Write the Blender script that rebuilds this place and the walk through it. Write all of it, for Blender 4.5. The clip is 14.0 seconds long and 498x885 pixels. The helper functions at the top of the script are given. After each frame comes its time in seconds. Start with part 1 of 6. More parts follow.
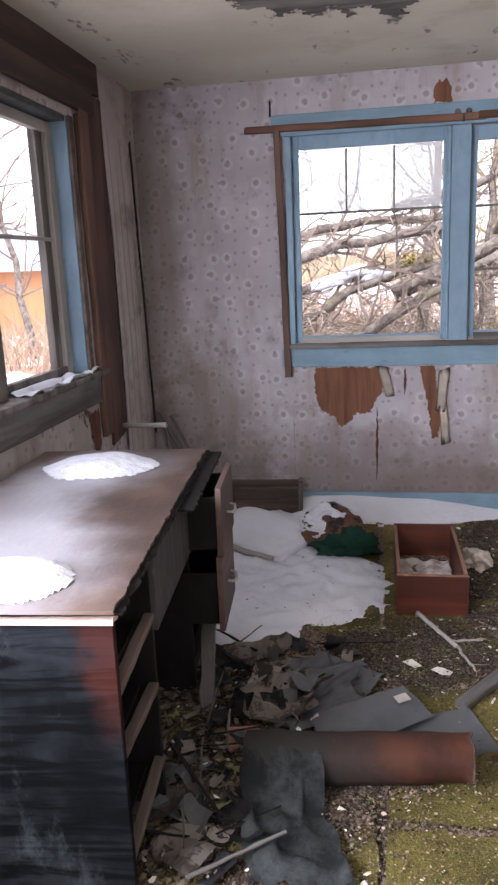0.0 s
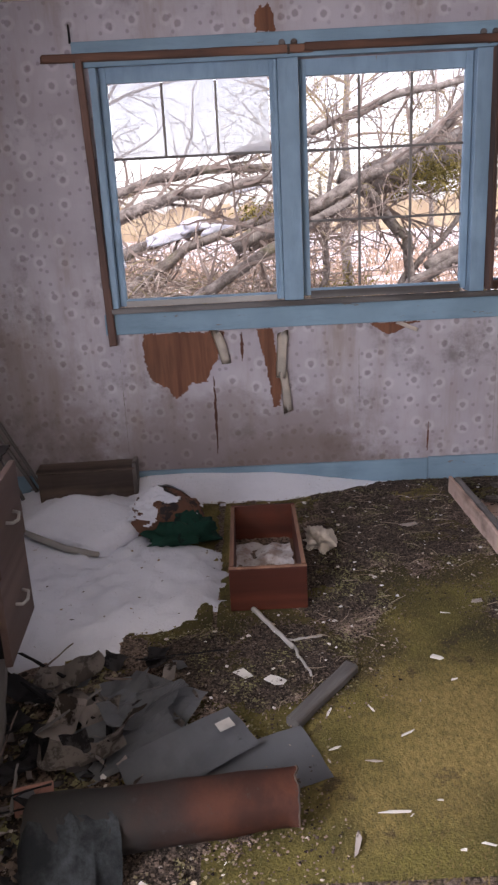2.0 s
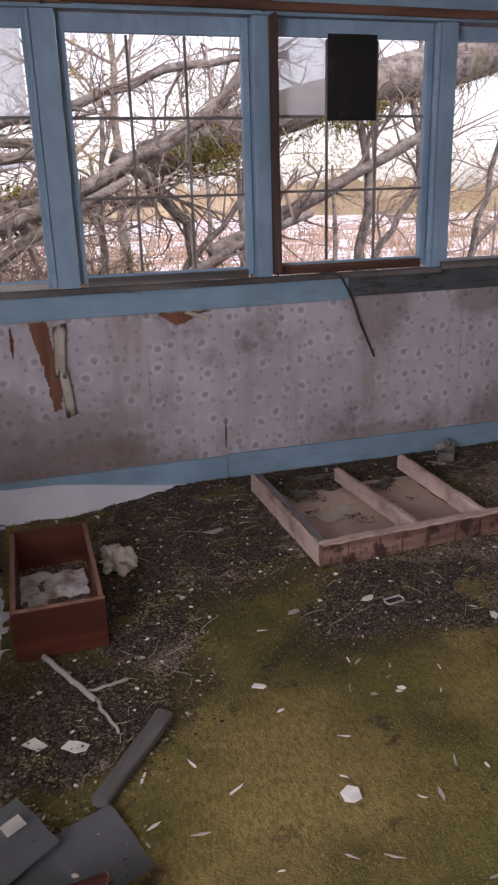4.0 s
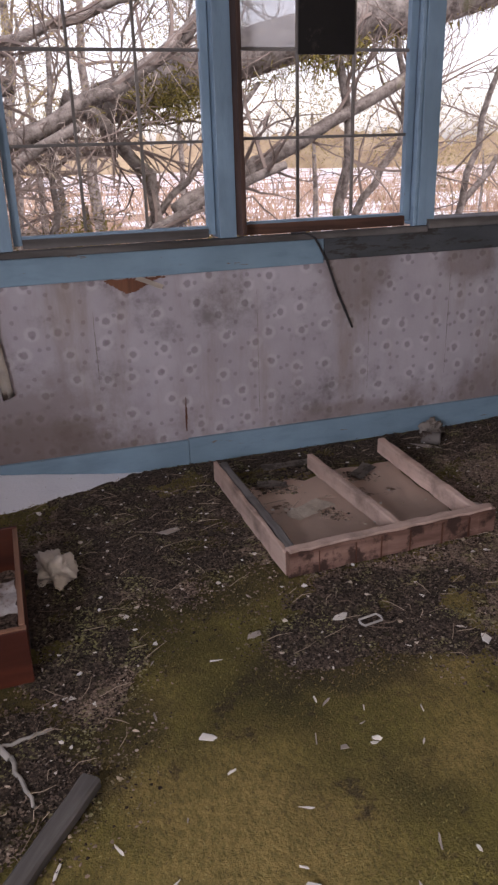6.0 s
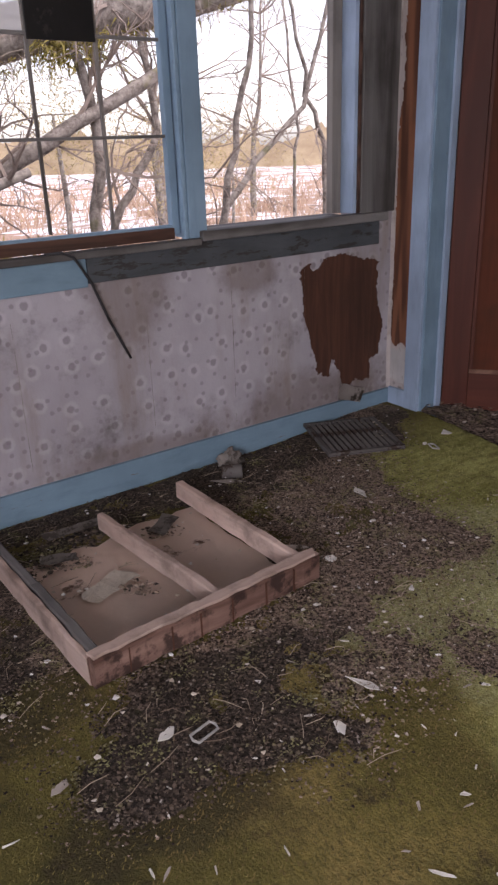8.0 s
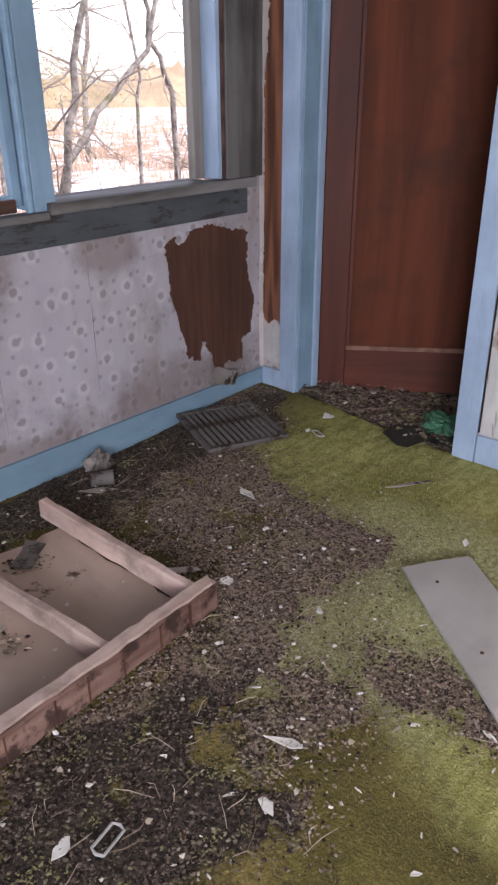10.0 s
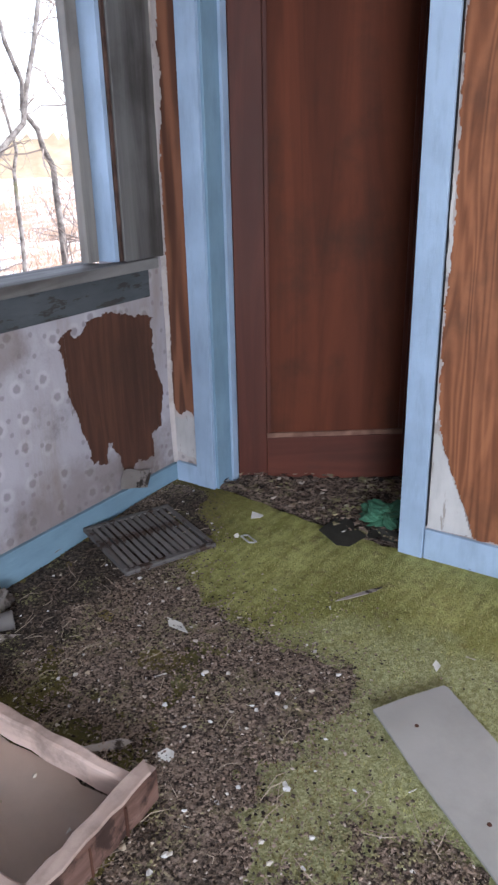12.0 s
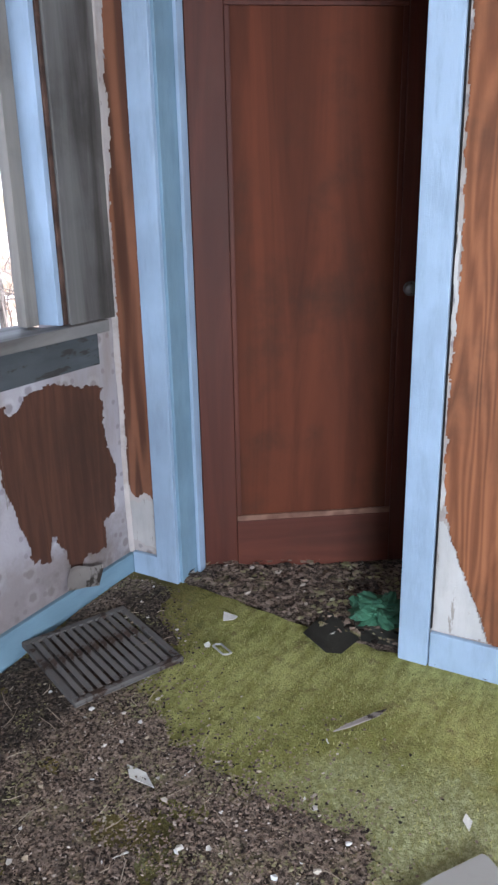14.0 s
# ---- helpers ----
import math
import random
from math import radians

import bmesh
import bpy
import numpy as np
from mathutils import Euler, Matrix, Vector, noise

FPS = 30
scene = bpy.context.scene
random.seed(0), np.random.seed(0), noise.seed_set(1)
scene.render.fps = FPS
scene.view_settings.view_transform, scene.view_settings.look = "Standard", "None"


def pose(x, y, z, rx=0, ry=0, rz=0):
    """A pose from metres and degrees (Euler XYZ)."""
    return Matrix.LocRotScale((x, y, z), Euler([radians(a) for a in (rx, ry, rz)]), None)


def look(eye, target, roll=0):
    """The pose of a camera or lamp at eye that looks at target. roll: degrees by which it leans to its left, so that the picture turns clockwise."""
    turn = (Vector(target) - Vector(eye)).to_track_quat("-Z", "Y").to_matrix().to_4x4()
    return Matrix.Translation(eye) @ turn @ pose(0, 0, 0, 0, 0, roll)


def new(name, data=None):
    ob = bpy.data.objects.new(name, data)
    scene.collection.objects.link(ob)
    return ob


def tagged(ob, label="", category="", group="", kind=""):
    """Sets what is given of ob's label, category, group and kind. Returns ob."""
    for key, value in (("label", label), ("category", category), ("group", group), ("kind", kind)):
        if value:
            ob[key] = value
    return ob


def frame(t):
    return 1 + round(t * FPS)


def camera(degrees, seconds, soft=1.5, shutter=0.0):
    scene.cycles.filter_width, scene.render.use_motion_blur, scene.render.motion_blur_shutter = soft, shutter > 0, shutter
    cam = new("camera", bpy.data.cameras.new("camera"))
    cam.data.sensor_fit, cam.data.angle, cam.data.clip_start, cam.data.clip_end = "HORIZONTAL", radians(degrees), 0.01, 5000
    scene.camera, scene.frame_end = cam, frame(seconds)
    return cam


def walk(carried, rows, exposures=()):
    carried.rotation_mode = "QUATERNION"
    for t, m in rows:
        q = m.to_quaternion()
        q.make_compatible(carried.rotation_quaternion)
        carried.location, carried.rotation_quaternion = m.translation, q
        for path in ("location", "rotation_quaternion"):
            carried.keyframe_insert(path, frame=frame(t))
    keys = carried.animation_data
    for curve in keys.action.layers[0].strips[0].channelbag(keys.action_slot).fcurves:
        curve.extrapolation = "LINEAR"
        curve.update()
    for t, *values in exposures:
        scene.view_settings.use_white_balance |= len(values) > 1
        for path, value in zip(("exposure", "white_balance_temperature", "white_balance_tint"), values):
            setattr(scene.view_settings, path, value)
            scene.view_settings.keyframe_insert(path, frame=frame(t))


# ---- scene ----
# ---- camera and walk ----
cam = camera(37.0, 14.0, 2.5, 0.0)
PATH = [
    (0, (0.079, 0.1, 1.451), (-0.267, 2.015, 0.991), -2.4),
    (0.5, (0.114, 0.197, 1.432), (-0.173, 2.117, 0.953), -3.5),
    (1, (0.189, 0.358, 1.425), (0.021, 2.286, 0.918), -3.3),
    (1.5, (0.257, 0.488, 1.425), (0.157, 2.407, 0.872), -3.1),
    (2, (0.277, 0.533, 1.433), (0.255, 2.446, 0.848), -2.9),
    (2.5, (0.257, 0.64, 1.436), (0.324, 2.551, 0.851), -1.6),
    (3, (0.242, 0.741, 1.415), (0.496, 2.642, 0.848), -0.9),
    (3.5, (0.262, 0.793, 1.402), (0.685, 2.663, 0.832), -0.9),
    (4, (0.318, 0.891, 1.378), (0.841, 2.717, 0.75), -1.8),
    (4.2, (0.358, 0.946, 1.369), (0.891, 2.75, 0.689), -2.2),
    (6.3, (0.542, 1.35, 1.356), (1.099, 3.125, 0.621), -1.6),
    (6.5, (0.551, 1.421, 1.366), (1.145, 3.188, 0.641), -1.8),
    (7, (0.582, 1.526, 1.367), (1.384, 3.211, 0.648), -1.7),
    (7.5, (0.626, 1.596, 1.368), (1.572, 3.202, 0.642), -1.8),
    (8, (0.712, 1.714, 1.349), (1.777, 3.235, 0.608), -2.1),
    (8.5, (0.786, 1.822, 1.364), (1.942, 3.246, 0.566), -1.9),
    (9, (0.825, 1.891, 1.361), (2.027, 3.264, 0.543), -1.3),
    (9.2, (0.838, 1.923, 1.374), (2.054, 3.271, 0.535), -0.9),
    (11.3, (1.001, 2.31, 1.41), (2.504, 3.348, 0.595), -0.5),
    (11.5, (1.041, 2.346, 1.4), (2.556, 3.403, 0.633), -0.7),
    (12, (1.143, 2.399, 1.418), (2.686, 3.441, 0.685), -1.3),
    (12.5, (1.211, 2.444, 1.423), (2.759, 3.502, 0.727), -0.8),
    (13, (1.262, 2.49, 1.431), (2.811, 3.553, 0.746), -0.7),
    (13.5, (1.347, 2.587, 1.42), (2.939, 3.641, 0.823), -1.0),
    (14, (1.467, 2.692, 1.394), (3.119, 3.639, 0.783), -1.2),
]
EXPO, SKY, WEST, SOUTH = 1.6, 0.135, 66, 1.5
walk(cam, [(t, look(eye, target, roll)) for t, eye, target, roll in PATH],
     [(t, EXPO + e, k, m) for t, e, k, m in ((0.0, 0.45, 6400, 20), (2.0, 0.1, 6500, 24), (3.2, -0.25, 6550, 26), (4.2, -0.4, 6600, 26), (7.0, -0.4, 6650, 25), (8.2, -0.08, 6550, 24), (9.2, 0.25, 6450, 23), (11.3, 0.68, 5900, 14), (13.0, 0.78, 5800, 12), (14.0, 1.05, 5750, 10))])

# ---- world, sun ----
world = bpy.data.worlds.new("overcast")
scene.world = world
world.use_nodes = True
wn = world.node_tree
sky = wn.nodes.new("ShaderNodeTexSky")
sky.sky_type = "NISHITA"
sky.sun_disc = False
sky.sun_elevation = radians(55)
sky.sun_rotation = radians(162)
sky.air_density, sky.dust_density, sky.ozone_density = 1.0, 1.5, 1.0
grey = wn.nodes.new("ShaderNodeHueSaturation")
grey.inputs["Saturation"].default_value = 0.4
wn.links.new(sky.outputs[0], grey.inputs["Color"])
wn.links.new(grey.outputs[0], wn.nodes["Background"].inputs[0])
wn.nodes["Background"].inputs[1].default_value = SKY
sun = new("sun", bpy.data.lights.new("sun", "SUN"))
sun.data.energy, sun.data.angle, sun.data.color = 0.9, radians(30), (1.0, 0.97, 0.93)
sun.matrix_world = look((2, -6, 9), (0, 0, 0))


# added area lamps boosting daylight; the south opening and west stretch are unseen
for name, at, target, w, power in (("west_fill_lamp", (-1.40, 0.02, 1.55), (2, 0.02, 1.2), 2.0, WEST), ("south_fill_lamp", (2.5, -1.78, 1.55), (2.2, 2, 1.0), 1.2, SOUTH)):
    lamp = new(name, bpy.data.lights.new(name, "AREA"))
    lamp.data.shape, lamp.data.size, lamp.data.size_y = "RECTANGLE", w, 1.05
    lamp.data.energy, lamp.data.color = power, (0.92, 0.96, 1.0)
    lamp.matrix_world = look(at, target)

# ---- materials ----
class Nodes:
    """A small builder for node materials."""

    def __init__(self, name, rough=0.7, metal=0.0):
        self.m = bpy.data.materials.new(name)
        self.m.use_nodes = True
        self.t = self.m.node_tree
        self.b = self.t.nodes["Principled BSDF"]
        self.b.inputs["Roughness"].default_value = rough
        self.b.inputs["Metallic"].default_value = metal
        self.b.inputs["Specular IOR Level"].default_value = 0.25
        self.co = self.add("ShaderNodeTexCoord").outputs["Object"]

    def add(self, kind):
        return self.t.nodes.new(kind)

    def to(self, a, b):
        self.t.links.new(a, b)

    def put(self, socket, v):
        if hasattr(v, "is_output"):
            self.to(v, socket)
        elif isinstance(v, tuple) and len(v) == 3 and socket.type == "RGBA":
            socket.default_value = (*v, 1)
        else:
            socket.default_value = v

    def scaled(self, sx, sy, sz, rot=(0, 0, 0), loc=(0, 0, 0)):
        n = self.add("ShaderNodeMapping")
        self.to(self.co, n.inputs[0])
        n.inputs["Scale"].default_value = (sx, sy, sz)
        n.inputs["Rotation"].default_value = [radians(a) for a in rot]
        n.inputs["Location"].default_value = loc
        return n.outputs[0]

    def noise(self, scale, detail=4.0, rough=0.55, vec=None, distort=0.0):
        n = self.add("ShaderNodeTexNoise")
        n.inputs["Scale"].default_value = scale
        n.inputs["Detail"].default_value = detail
        n.inputs["Roughness"].default_value = rough
        n.inputs["Distortion"].default_value = distort
        self.to(vec or self.co, n.inputs["Vector"])
        return n.outputs["Fac"]

    def voronoi(self, scale, vec=None, random=1.0, out="Distance", dims="3D"):
        n = self.add("ShaderNodeTexVoronoi")
        n.voronoi_dimensions = dims
        n.inputs["Scale"].default_value = scale
        n.inputs["Randomness"].default_value = random
        self.to(vec or self.co, n.inputs["Vector"])
        return n.outputs[out]

    def wave(self, scale, distort, vec=None, detail=3.0, axis="X"):
        n = self.add("ShaderNodeTexWave")
        n.bands_direction = axis
        n.inputs["Scale"].default_value = scale
        n.inputs["Distortion"].default_value = distort
        n.inputs["Detail"].default_value = detail
        self.to(vec or self.co, n.inputs["Vector"])
        return n.outputs["Fac"]

    def step(self, v, a, b, lo=0.0, hi=1.0):
        n = self.add("ShaderNodeMapRange")
        n.interpolation_type = "SMOOTHSTEP"
        n.inputs[1].default_value, n.inputs[2].default_value = a, b
        n.inputs[3].default_value, n.inputs[4].default_value = lo, hi
        self.to(v, n.inputs[0])
        return n.outputs[0]

    def math(self, op, a, b=0.0):
        n = self.add("ShaderNodeMath")
        n.operation = op
        self.put(n.inputs[0], a)
        self.put(n.inputs[1], b)
        return n.outputs[0]

    def mix(self, f, a, b, blend="MIX"):
        n = self.add("ShaderNodeMix")
        n.data_type, n.blend_type = "RGBA", blend
        self.put(n.inputs[0], f)
        self.put(n.inputs[6], a)
        self.put(n.inputs[7], b)
        return n.outputs[2]

    def vary(self, colour, amount=0.25):
        """Object by object, a little lighter or darker."""
        r = self.add("ShaderNodeObjectInfo").outputs["Random"]
        h = self.add("ShaderNodeHueSaturation")
        self.put(h.inputs["Color"], colour)
        self.to(self.step(r, 0, 1, 1 - amount, 1 + amount), h.inputs["Value"])
        return h.outputs[0]

    def done(self, colour, bump=None, strength=0.3, dist=0.01, rough=None):
        self.put(self.b.inputs["Base Color"], colour)
        if rough is not None:
            self.put(self.b.inputs["Roughness"], rough)
        if bump is not None:
            n = self.add("ShaderNodeBump")
            n.inputs["Strength"].default_value = strength
            n.inputs["Distance"].default_value = dist
            self.to(bump, n.inputs["Height"])
            self.to(n.outputs[0], self.b.inputs["Normal"])
        return self.m


def wallpaper(name, along, base=(0.425, 0.400, 0.432), stain=1.0):
    """Faded paper with daisies and dots. along: the axis that the wall runs along."""
    k = Nodes(name, 0.85)
    sep = k.add("ShaderNodeSeparateXYZ")
    k.to(k.co, sep.inputs[0])
    flat = k.add("ShaderNodeCombineXYZ")
    k.to(sep.outputs[along], flat.inputs[0])
    k.to(sep.outputs[2], flat.inputs[1])
    uv = flat.outputs[0]
    col = k.mix(k.step(k.noise(2.2, 5), 0.35, 0.7), base, (base[0] * 0.80, base[1] * 0.78, base[2] * 0.78))
    big = k.voronoi(7.5, uv, 0.62, dims="2D")
    wob = k.math("ADD", big, k.math("MULTIPLY", k.math("SUBTRACT", k.noise(60, 2, vec=uv), 0.5), 0.10))
    col = k.mix(k.math("MULTIPLY", k.step(wob, 0.29, 0.19), 0.15), col, (0.74, 0.72, 0.73))
    col = k.mix(k.math("MULTIPLY", k.step(wob, 0.150, 0.085), 0.66), col, (0.20, 0.175, 0.19))
    small = k.voronoi(16.0, uv, 0.7, dims="2D")
    pick = k.step(k.voronoi(16.0, uv, 0.7, "Color", "2D"), 0.35, 0.4)
    wob2 = k.math("ADD", small, k.math("MULTIPLY", k.math("SUBTRACT", k.noise(90, 2, vec=uv), 0.5), 0.12))
    col = k.mix(k.math("MULTIPLY", k.math("MULTIPLY", k.step(wob2, 0.19, 0.10), pick), 0.6), col, (0.22, 0.19, 0.21))
    # water stains and mildew
    drip = k.noise(1.0, 6, 0.65, k.scaled(5.0, 5.0, 0.9))
    col = k.mix(k.step(drip, 0.46, 0.74, 0, 0.6 * stain), col, (0.23, 0.17, 0.12))
    mould = k.noise(3.1, 8, 0.7, k.scaled(1, 1, 1, loc=(3, 1, 7)))
    col = k.mix(k.step(mould, 0.52, 0.74, 0, 0.65 * stain), col, (0.10, 0.085, 0.075))
    # damp stains; darker patches below the sill; x=-1.25 paints the corner's shade
    if along == 0:
        for x, z, rx, rz in ((0.15, 0.22, 1.05, 0.42), (-0.95, 0.30, 0.55, 0.75), (3.05, 0.16, 0.75, 0.22), (2.05, 0.85, 0.25, 0.3), (2.62, 0.84, 0.20, 0.14), (-1.25, 1.6, 0.30, 1.3), (0.55, 0.12, 0.7, 0.22), (2.0, 0.14, 0.5, 0.10)):
            u = k.math("MULTIPLY", k.math("SUBTRACT", sep.outputs[0], x), 1 / rx)
            v = k.math("MULTIPLY", k.math("SUBTRACT", sep.outputs[2], z), 1 / rz)
            d = k.math("ADD", k.math("SQRT", k.math("ADD", k.math("MULTIPLY", u, u), k.math("MULTIPLY", v, v))), k.math("MULTIPLY", k.math("SUBTRACT", k.noise(4.5, 7, 0.65), 0.5), 1.5))
            col = k.mix(k.math("MULTIPLY", k.step(d, 1.0, 0.45), 0.55), col, (0.16, 0.118, 0.098))
    return k.done(col, k.math("ADD", k.noise(9, 5), k.math("MULTIPLY", k.noise(120, 2), 0.15)), 0.25, 0.02)


def paint(name, base, under, wear=0.60, rough=0.55, scale=1.0, streak=(0, 0, 1)):
    """Old paint worn off in flakes to what is beneath, with dirt in streaks."""
    k = Nodes(name, rough)
    sx, sy, sz = (3.0 if not a else 0.7 for a in streak)
    grain = k.noise(7 * scale, 7, 0.65, k.scaled(sx, sy, sz))
    col = k.mix(k.step(k.noise(3 * scale, 4), 0.3, 0.7), base, tuple(c * 0.78 for c in base))
    col = k.mix(k.step(grain, 0.45, 0.75, 0, 0.35), col, tuple(c * 0.5 for c in base))
    flake = k.noise(13 * scale, 9, 0.72, k.scaled(sx * 0.7, sy * 0.7, sz * 0.7, loc=(5, 2, 1)))
    col = k.mix(k.step(flake, wear, wear + 0.05), col, under)
    return k.done(k.vary(col, 0.06), k.math("ADD", k.noise(26 * scale, 6, 0.6, k.scaled(sx, sy, sz)), k.step(flake, wear, wear + 0.04, 0.5, 0.0)), 0.35, 0.006, k.step(grain, 0.3, 0.7, rough, min(1, rough + 0.25)))


def wood(name, light, dark, axis=0, scale=1.0, rough=0.65, rings=0.28, dirt=(0.03, 0.025, 0.02), dirty=0.3, vary=0.15, ring_count=1.0, stretch=0.7, dirt_scale=2.5, dirt_at=(0.45, 0.72)):
    """Grained wood. axis: the way the grain runs."""
    k = Nodes(name, rough)
    s = [9.0 * scale] * 3
    s[axis] = stretch * scale
    v = k.scaled(*s)
    g = k.noise(1.6, 7, 0.62, v, 1.2)
    w = k.math("MULTIPLY", k.math("ADD", k.math("SINE", k.math("MULTIPLY", k.noise(0.33, 3, 0.5, v, 0.4), 34.0 * ring_count)), 1.0), 0.5)
    f = k.math("ADD", k.math("MULTIPLY", g, 1 - rings), k.math("MULTIPLY", w, rings))
    col = k.mix(k.step(f, 0.25, 0.75), dark, light)
    col = k.mix(k.step(k.noise(dirt_scale, 6, 0.65), *dirt_at, 0, dirty), col, dirt)
    return k.done(k.vary(col, vary), k.math("ADD", f, k.math("MULTIPLY", k.noise(8, 5, 0.6, v), 0.6)), 0.3, 0.004)


M = {}
M["paper_n"] = wallpaper("wallpaper_north", 0)
M["paper_w"] = wallpaper("wallpaper_side", 1, (0.50, 0.45, 0.43))
M["paper_plain"] = paint("torn_paper_backing", (0.60, 0.575, 0.56), (0.36, 0.32, 0.29), 0.58, 0.9)
M["cream_paper"] = paint("cream_torn_paper", (0.78, 0.70, 0.60), (0.50, 0.42, 0.34), 0.64, 0.9)
M["blue"] = paint("blue_paint", (0.235, 0.355, 0.46), (0.20, 0.15, 0.11), 0.66, 0.45)
# same blue as on the jambs, lightened to carry the light on casings
M["blue_lit"] = paint("lit_blue_paint", (0.37, 0.475, 0.62), (0.30, 0.26, 0.22), 0.70, 0.45)
M["blue_x"] = paint("blue_paint_rail", (0.21, 0.325, 0.41), (0.17, 0.13, 0.10), 0.63, 0.45, 1.0, (1, 0, 0))
# far darker than the other blues; right apron and side window head jamb
M["blue_dark"] = paint("dark_worn_blue_paint", (0.080, 0.088, 0.095), (0.045, 0.042, 0.040), 0.54, 0.7, 1.0, (1, 0, 0))
M["grey_wood"] = wood("weathered_grey_wood", (0.24, 0.22, 0.20), (0.08, 0.07, 0.065), 2, dirty=0.45)
M["grey_wood_x"] = wood("weathered_grey_wood_rail", (0.195, 0.185, 0.178), (0.065, 0.058, 0.054), 0, dirty=0.45)
M["brown_x"] = wood("dark_brown_rail_wood", (0.17, 0.085, 0.055), (0.05, 0.025, 0.018), 0, dirty=0.3)
M["brown_z"] = wood("dark_brown_board_wood", (0.15, 0.085, 0.065), (0.06, 0.034, 0.027), 0, dirty=0.45)
M["brown_y"] = wood("dark_brown_beam_wood", (0.12, 0.075, 0.062), (0.045, 0.03, 0.025), 0, dirty=0.5)
M["crate"] = wood("weathered_crate_wood", (0.16, 0.115, 0.09), (0.05, 0.036, 0.03), 0, dirty=0.6)
M["panel"] = wood("bare_brown_panel", (0.175, 0.078, 0.044), (0.085, 0.036, 0.022), 2, 1.3, 0.8, 0.12)
M["panel_dark"] = wood("damp_brown_panel", (0.115, 0.050, 0.031), (0.065, 0.028, 0.019), 2, 1.5, 0.8, 0.1)
M["ply"] = wood("bare_plywood", (0.33, 0.130, 0.060), (0.165, 0.060, 0.028), 2, 1.0, 0.6, 0.24, dirty=0.4, ring_count=5.5, stretch=1.0)
M["ply_strip"] = wood("bare_wood_strip", (0.25, 0.105, 0.058), (0.10, 0.042, 0.026), 2, 1.2, 0.6, 0.45, dirty=0.25, ring_count=2.0)
M["door"] = wood("red_brown_door", (0.105, 0.029, 0.017), (0.060, 0.017, 0.011), 2, 0.8, 0.6, 0.1, (0.06, 0.03, 0.02), 0.4, 0.05)
M["door_panel"] = wood("brown_door_panel", (0.135, 0.036, 0.016), (0.062, 0.017, 0.008), 2, 0.5, 0.78, 0.08, (0.040, 0.020, 0.012), 0.6, 0.05)
M["door_rail"] = wood("red_brown_door_rail", (0.150, 0.042, 0.024), (0.085, 0.024, 0.015), 0, 0.8, 0.6, 0.25, (0.06, 0.03, 0.02), 0.4, 0.05)
M["moulding"] = wood("pale_door_moulding", (0.30, 0.16, 0.11), (0.16, 0.075, 0.05), 1, 1.0, 0.6)
M["drawer"] = wood("red_stained_drawer", (0.135, 0.038, 0.021), (0.068, 0.020, 0.013), 0, 1.2, 0.5, 0.4, dirty=0.4)
M["drawer_edge"] = wood("raw_drawer_edge", (0.30, 0.17, 0.11), (0.16, 0.08, 0.05), 1, 1.5)
M["tray_wood"] = wood("bleached_pink_wood", (0.66, 0.51, 0.44), (0.45, 0.32, 0.265), 0, 1.0, 0.8, 0.2, (0.10, 0.07, 0.055), 0.6, dirt_scale=6.0)
M["tray_front"] = wood("rotten_pine_rail", (0.38, 0.235, 0.185), (0.105, 0.052, 0.038), 0, 1.0, 0.8, 0.25, (0.040, 0.022, 0.017), 0.9, dirt_scale=13.0, dirt_at=(0.47, 0.60))
M["tray_bottom"] = paint("stained_hardboard", (0.78, 0.62, 0.52), (0.20, 0.13, 0.09), 0.60, 0.85, 0.35, (1, 1, 1))
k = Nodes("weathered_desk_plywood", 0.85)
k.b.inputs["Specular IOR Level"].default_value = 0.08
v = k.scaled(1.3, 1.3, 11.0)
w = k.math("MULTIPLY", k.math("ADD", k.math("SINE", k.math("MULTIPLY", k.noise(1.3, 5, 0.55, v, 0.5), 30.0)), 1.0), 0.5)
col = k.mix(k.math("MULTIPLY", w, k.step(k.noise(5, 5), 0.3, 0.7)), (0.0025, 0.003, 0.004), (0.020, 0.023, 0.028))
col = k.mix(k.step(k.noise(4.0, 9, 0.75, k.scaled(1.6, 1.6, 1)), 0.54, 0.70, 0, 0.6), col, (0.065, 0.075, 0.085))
sep = k.add("ShaderNodeSeparateXYZ")
k.to(k.co, sep.inputs[0])
n_ = k.math("MULTIPLY", k.math("SUBTRACT", k.noise(7, 5, 0.6), 0.5), 0.25)
red = k.math("MULTIPLY", k.step(k.math("ADD", sep.outputs[1], n_), 0.10, 0.03), k.step(k.math("ADD", sep.outputs[2], n_), 0.42, 0.60))
col = k.mix(k.math("MULTIPLY", red, 0.7), col, (0.055, 0.016, 0.012))
M["desk_end"] = k.done(col, w, 0.25, 0.003)
k = Nodes("peeling_desk_top", 0.32)
grain = k.noise(3.0, 7, 0.65, k.scaled(0.8, 7.0, 1))
col = k.mix(k.step(k.noise(3.2, 6, 0.6), 0.35, 0.65), (0.155, 0.105, 0.085), (0.085, 0.060, 0.052))
col = k.mix(k.step(grain, 0.52, 0.72, 0, 0.7), col, (0.045, 0.030, 0.025))
col = k.mix(k.step(k.noise(26, 6, 0.7), 0.62, 0.72, 0, 0.6), col, (0.20, 0.15, 0.125))
sep = k.add("ShaderNodeSeparateXYZ")
k.to(k.co, sep.inputs[0])
wander = k.math("MULTIPLY", k.math("SUBTRACT", k.noise(6, 7, 0.65), 0.5), 0.9)
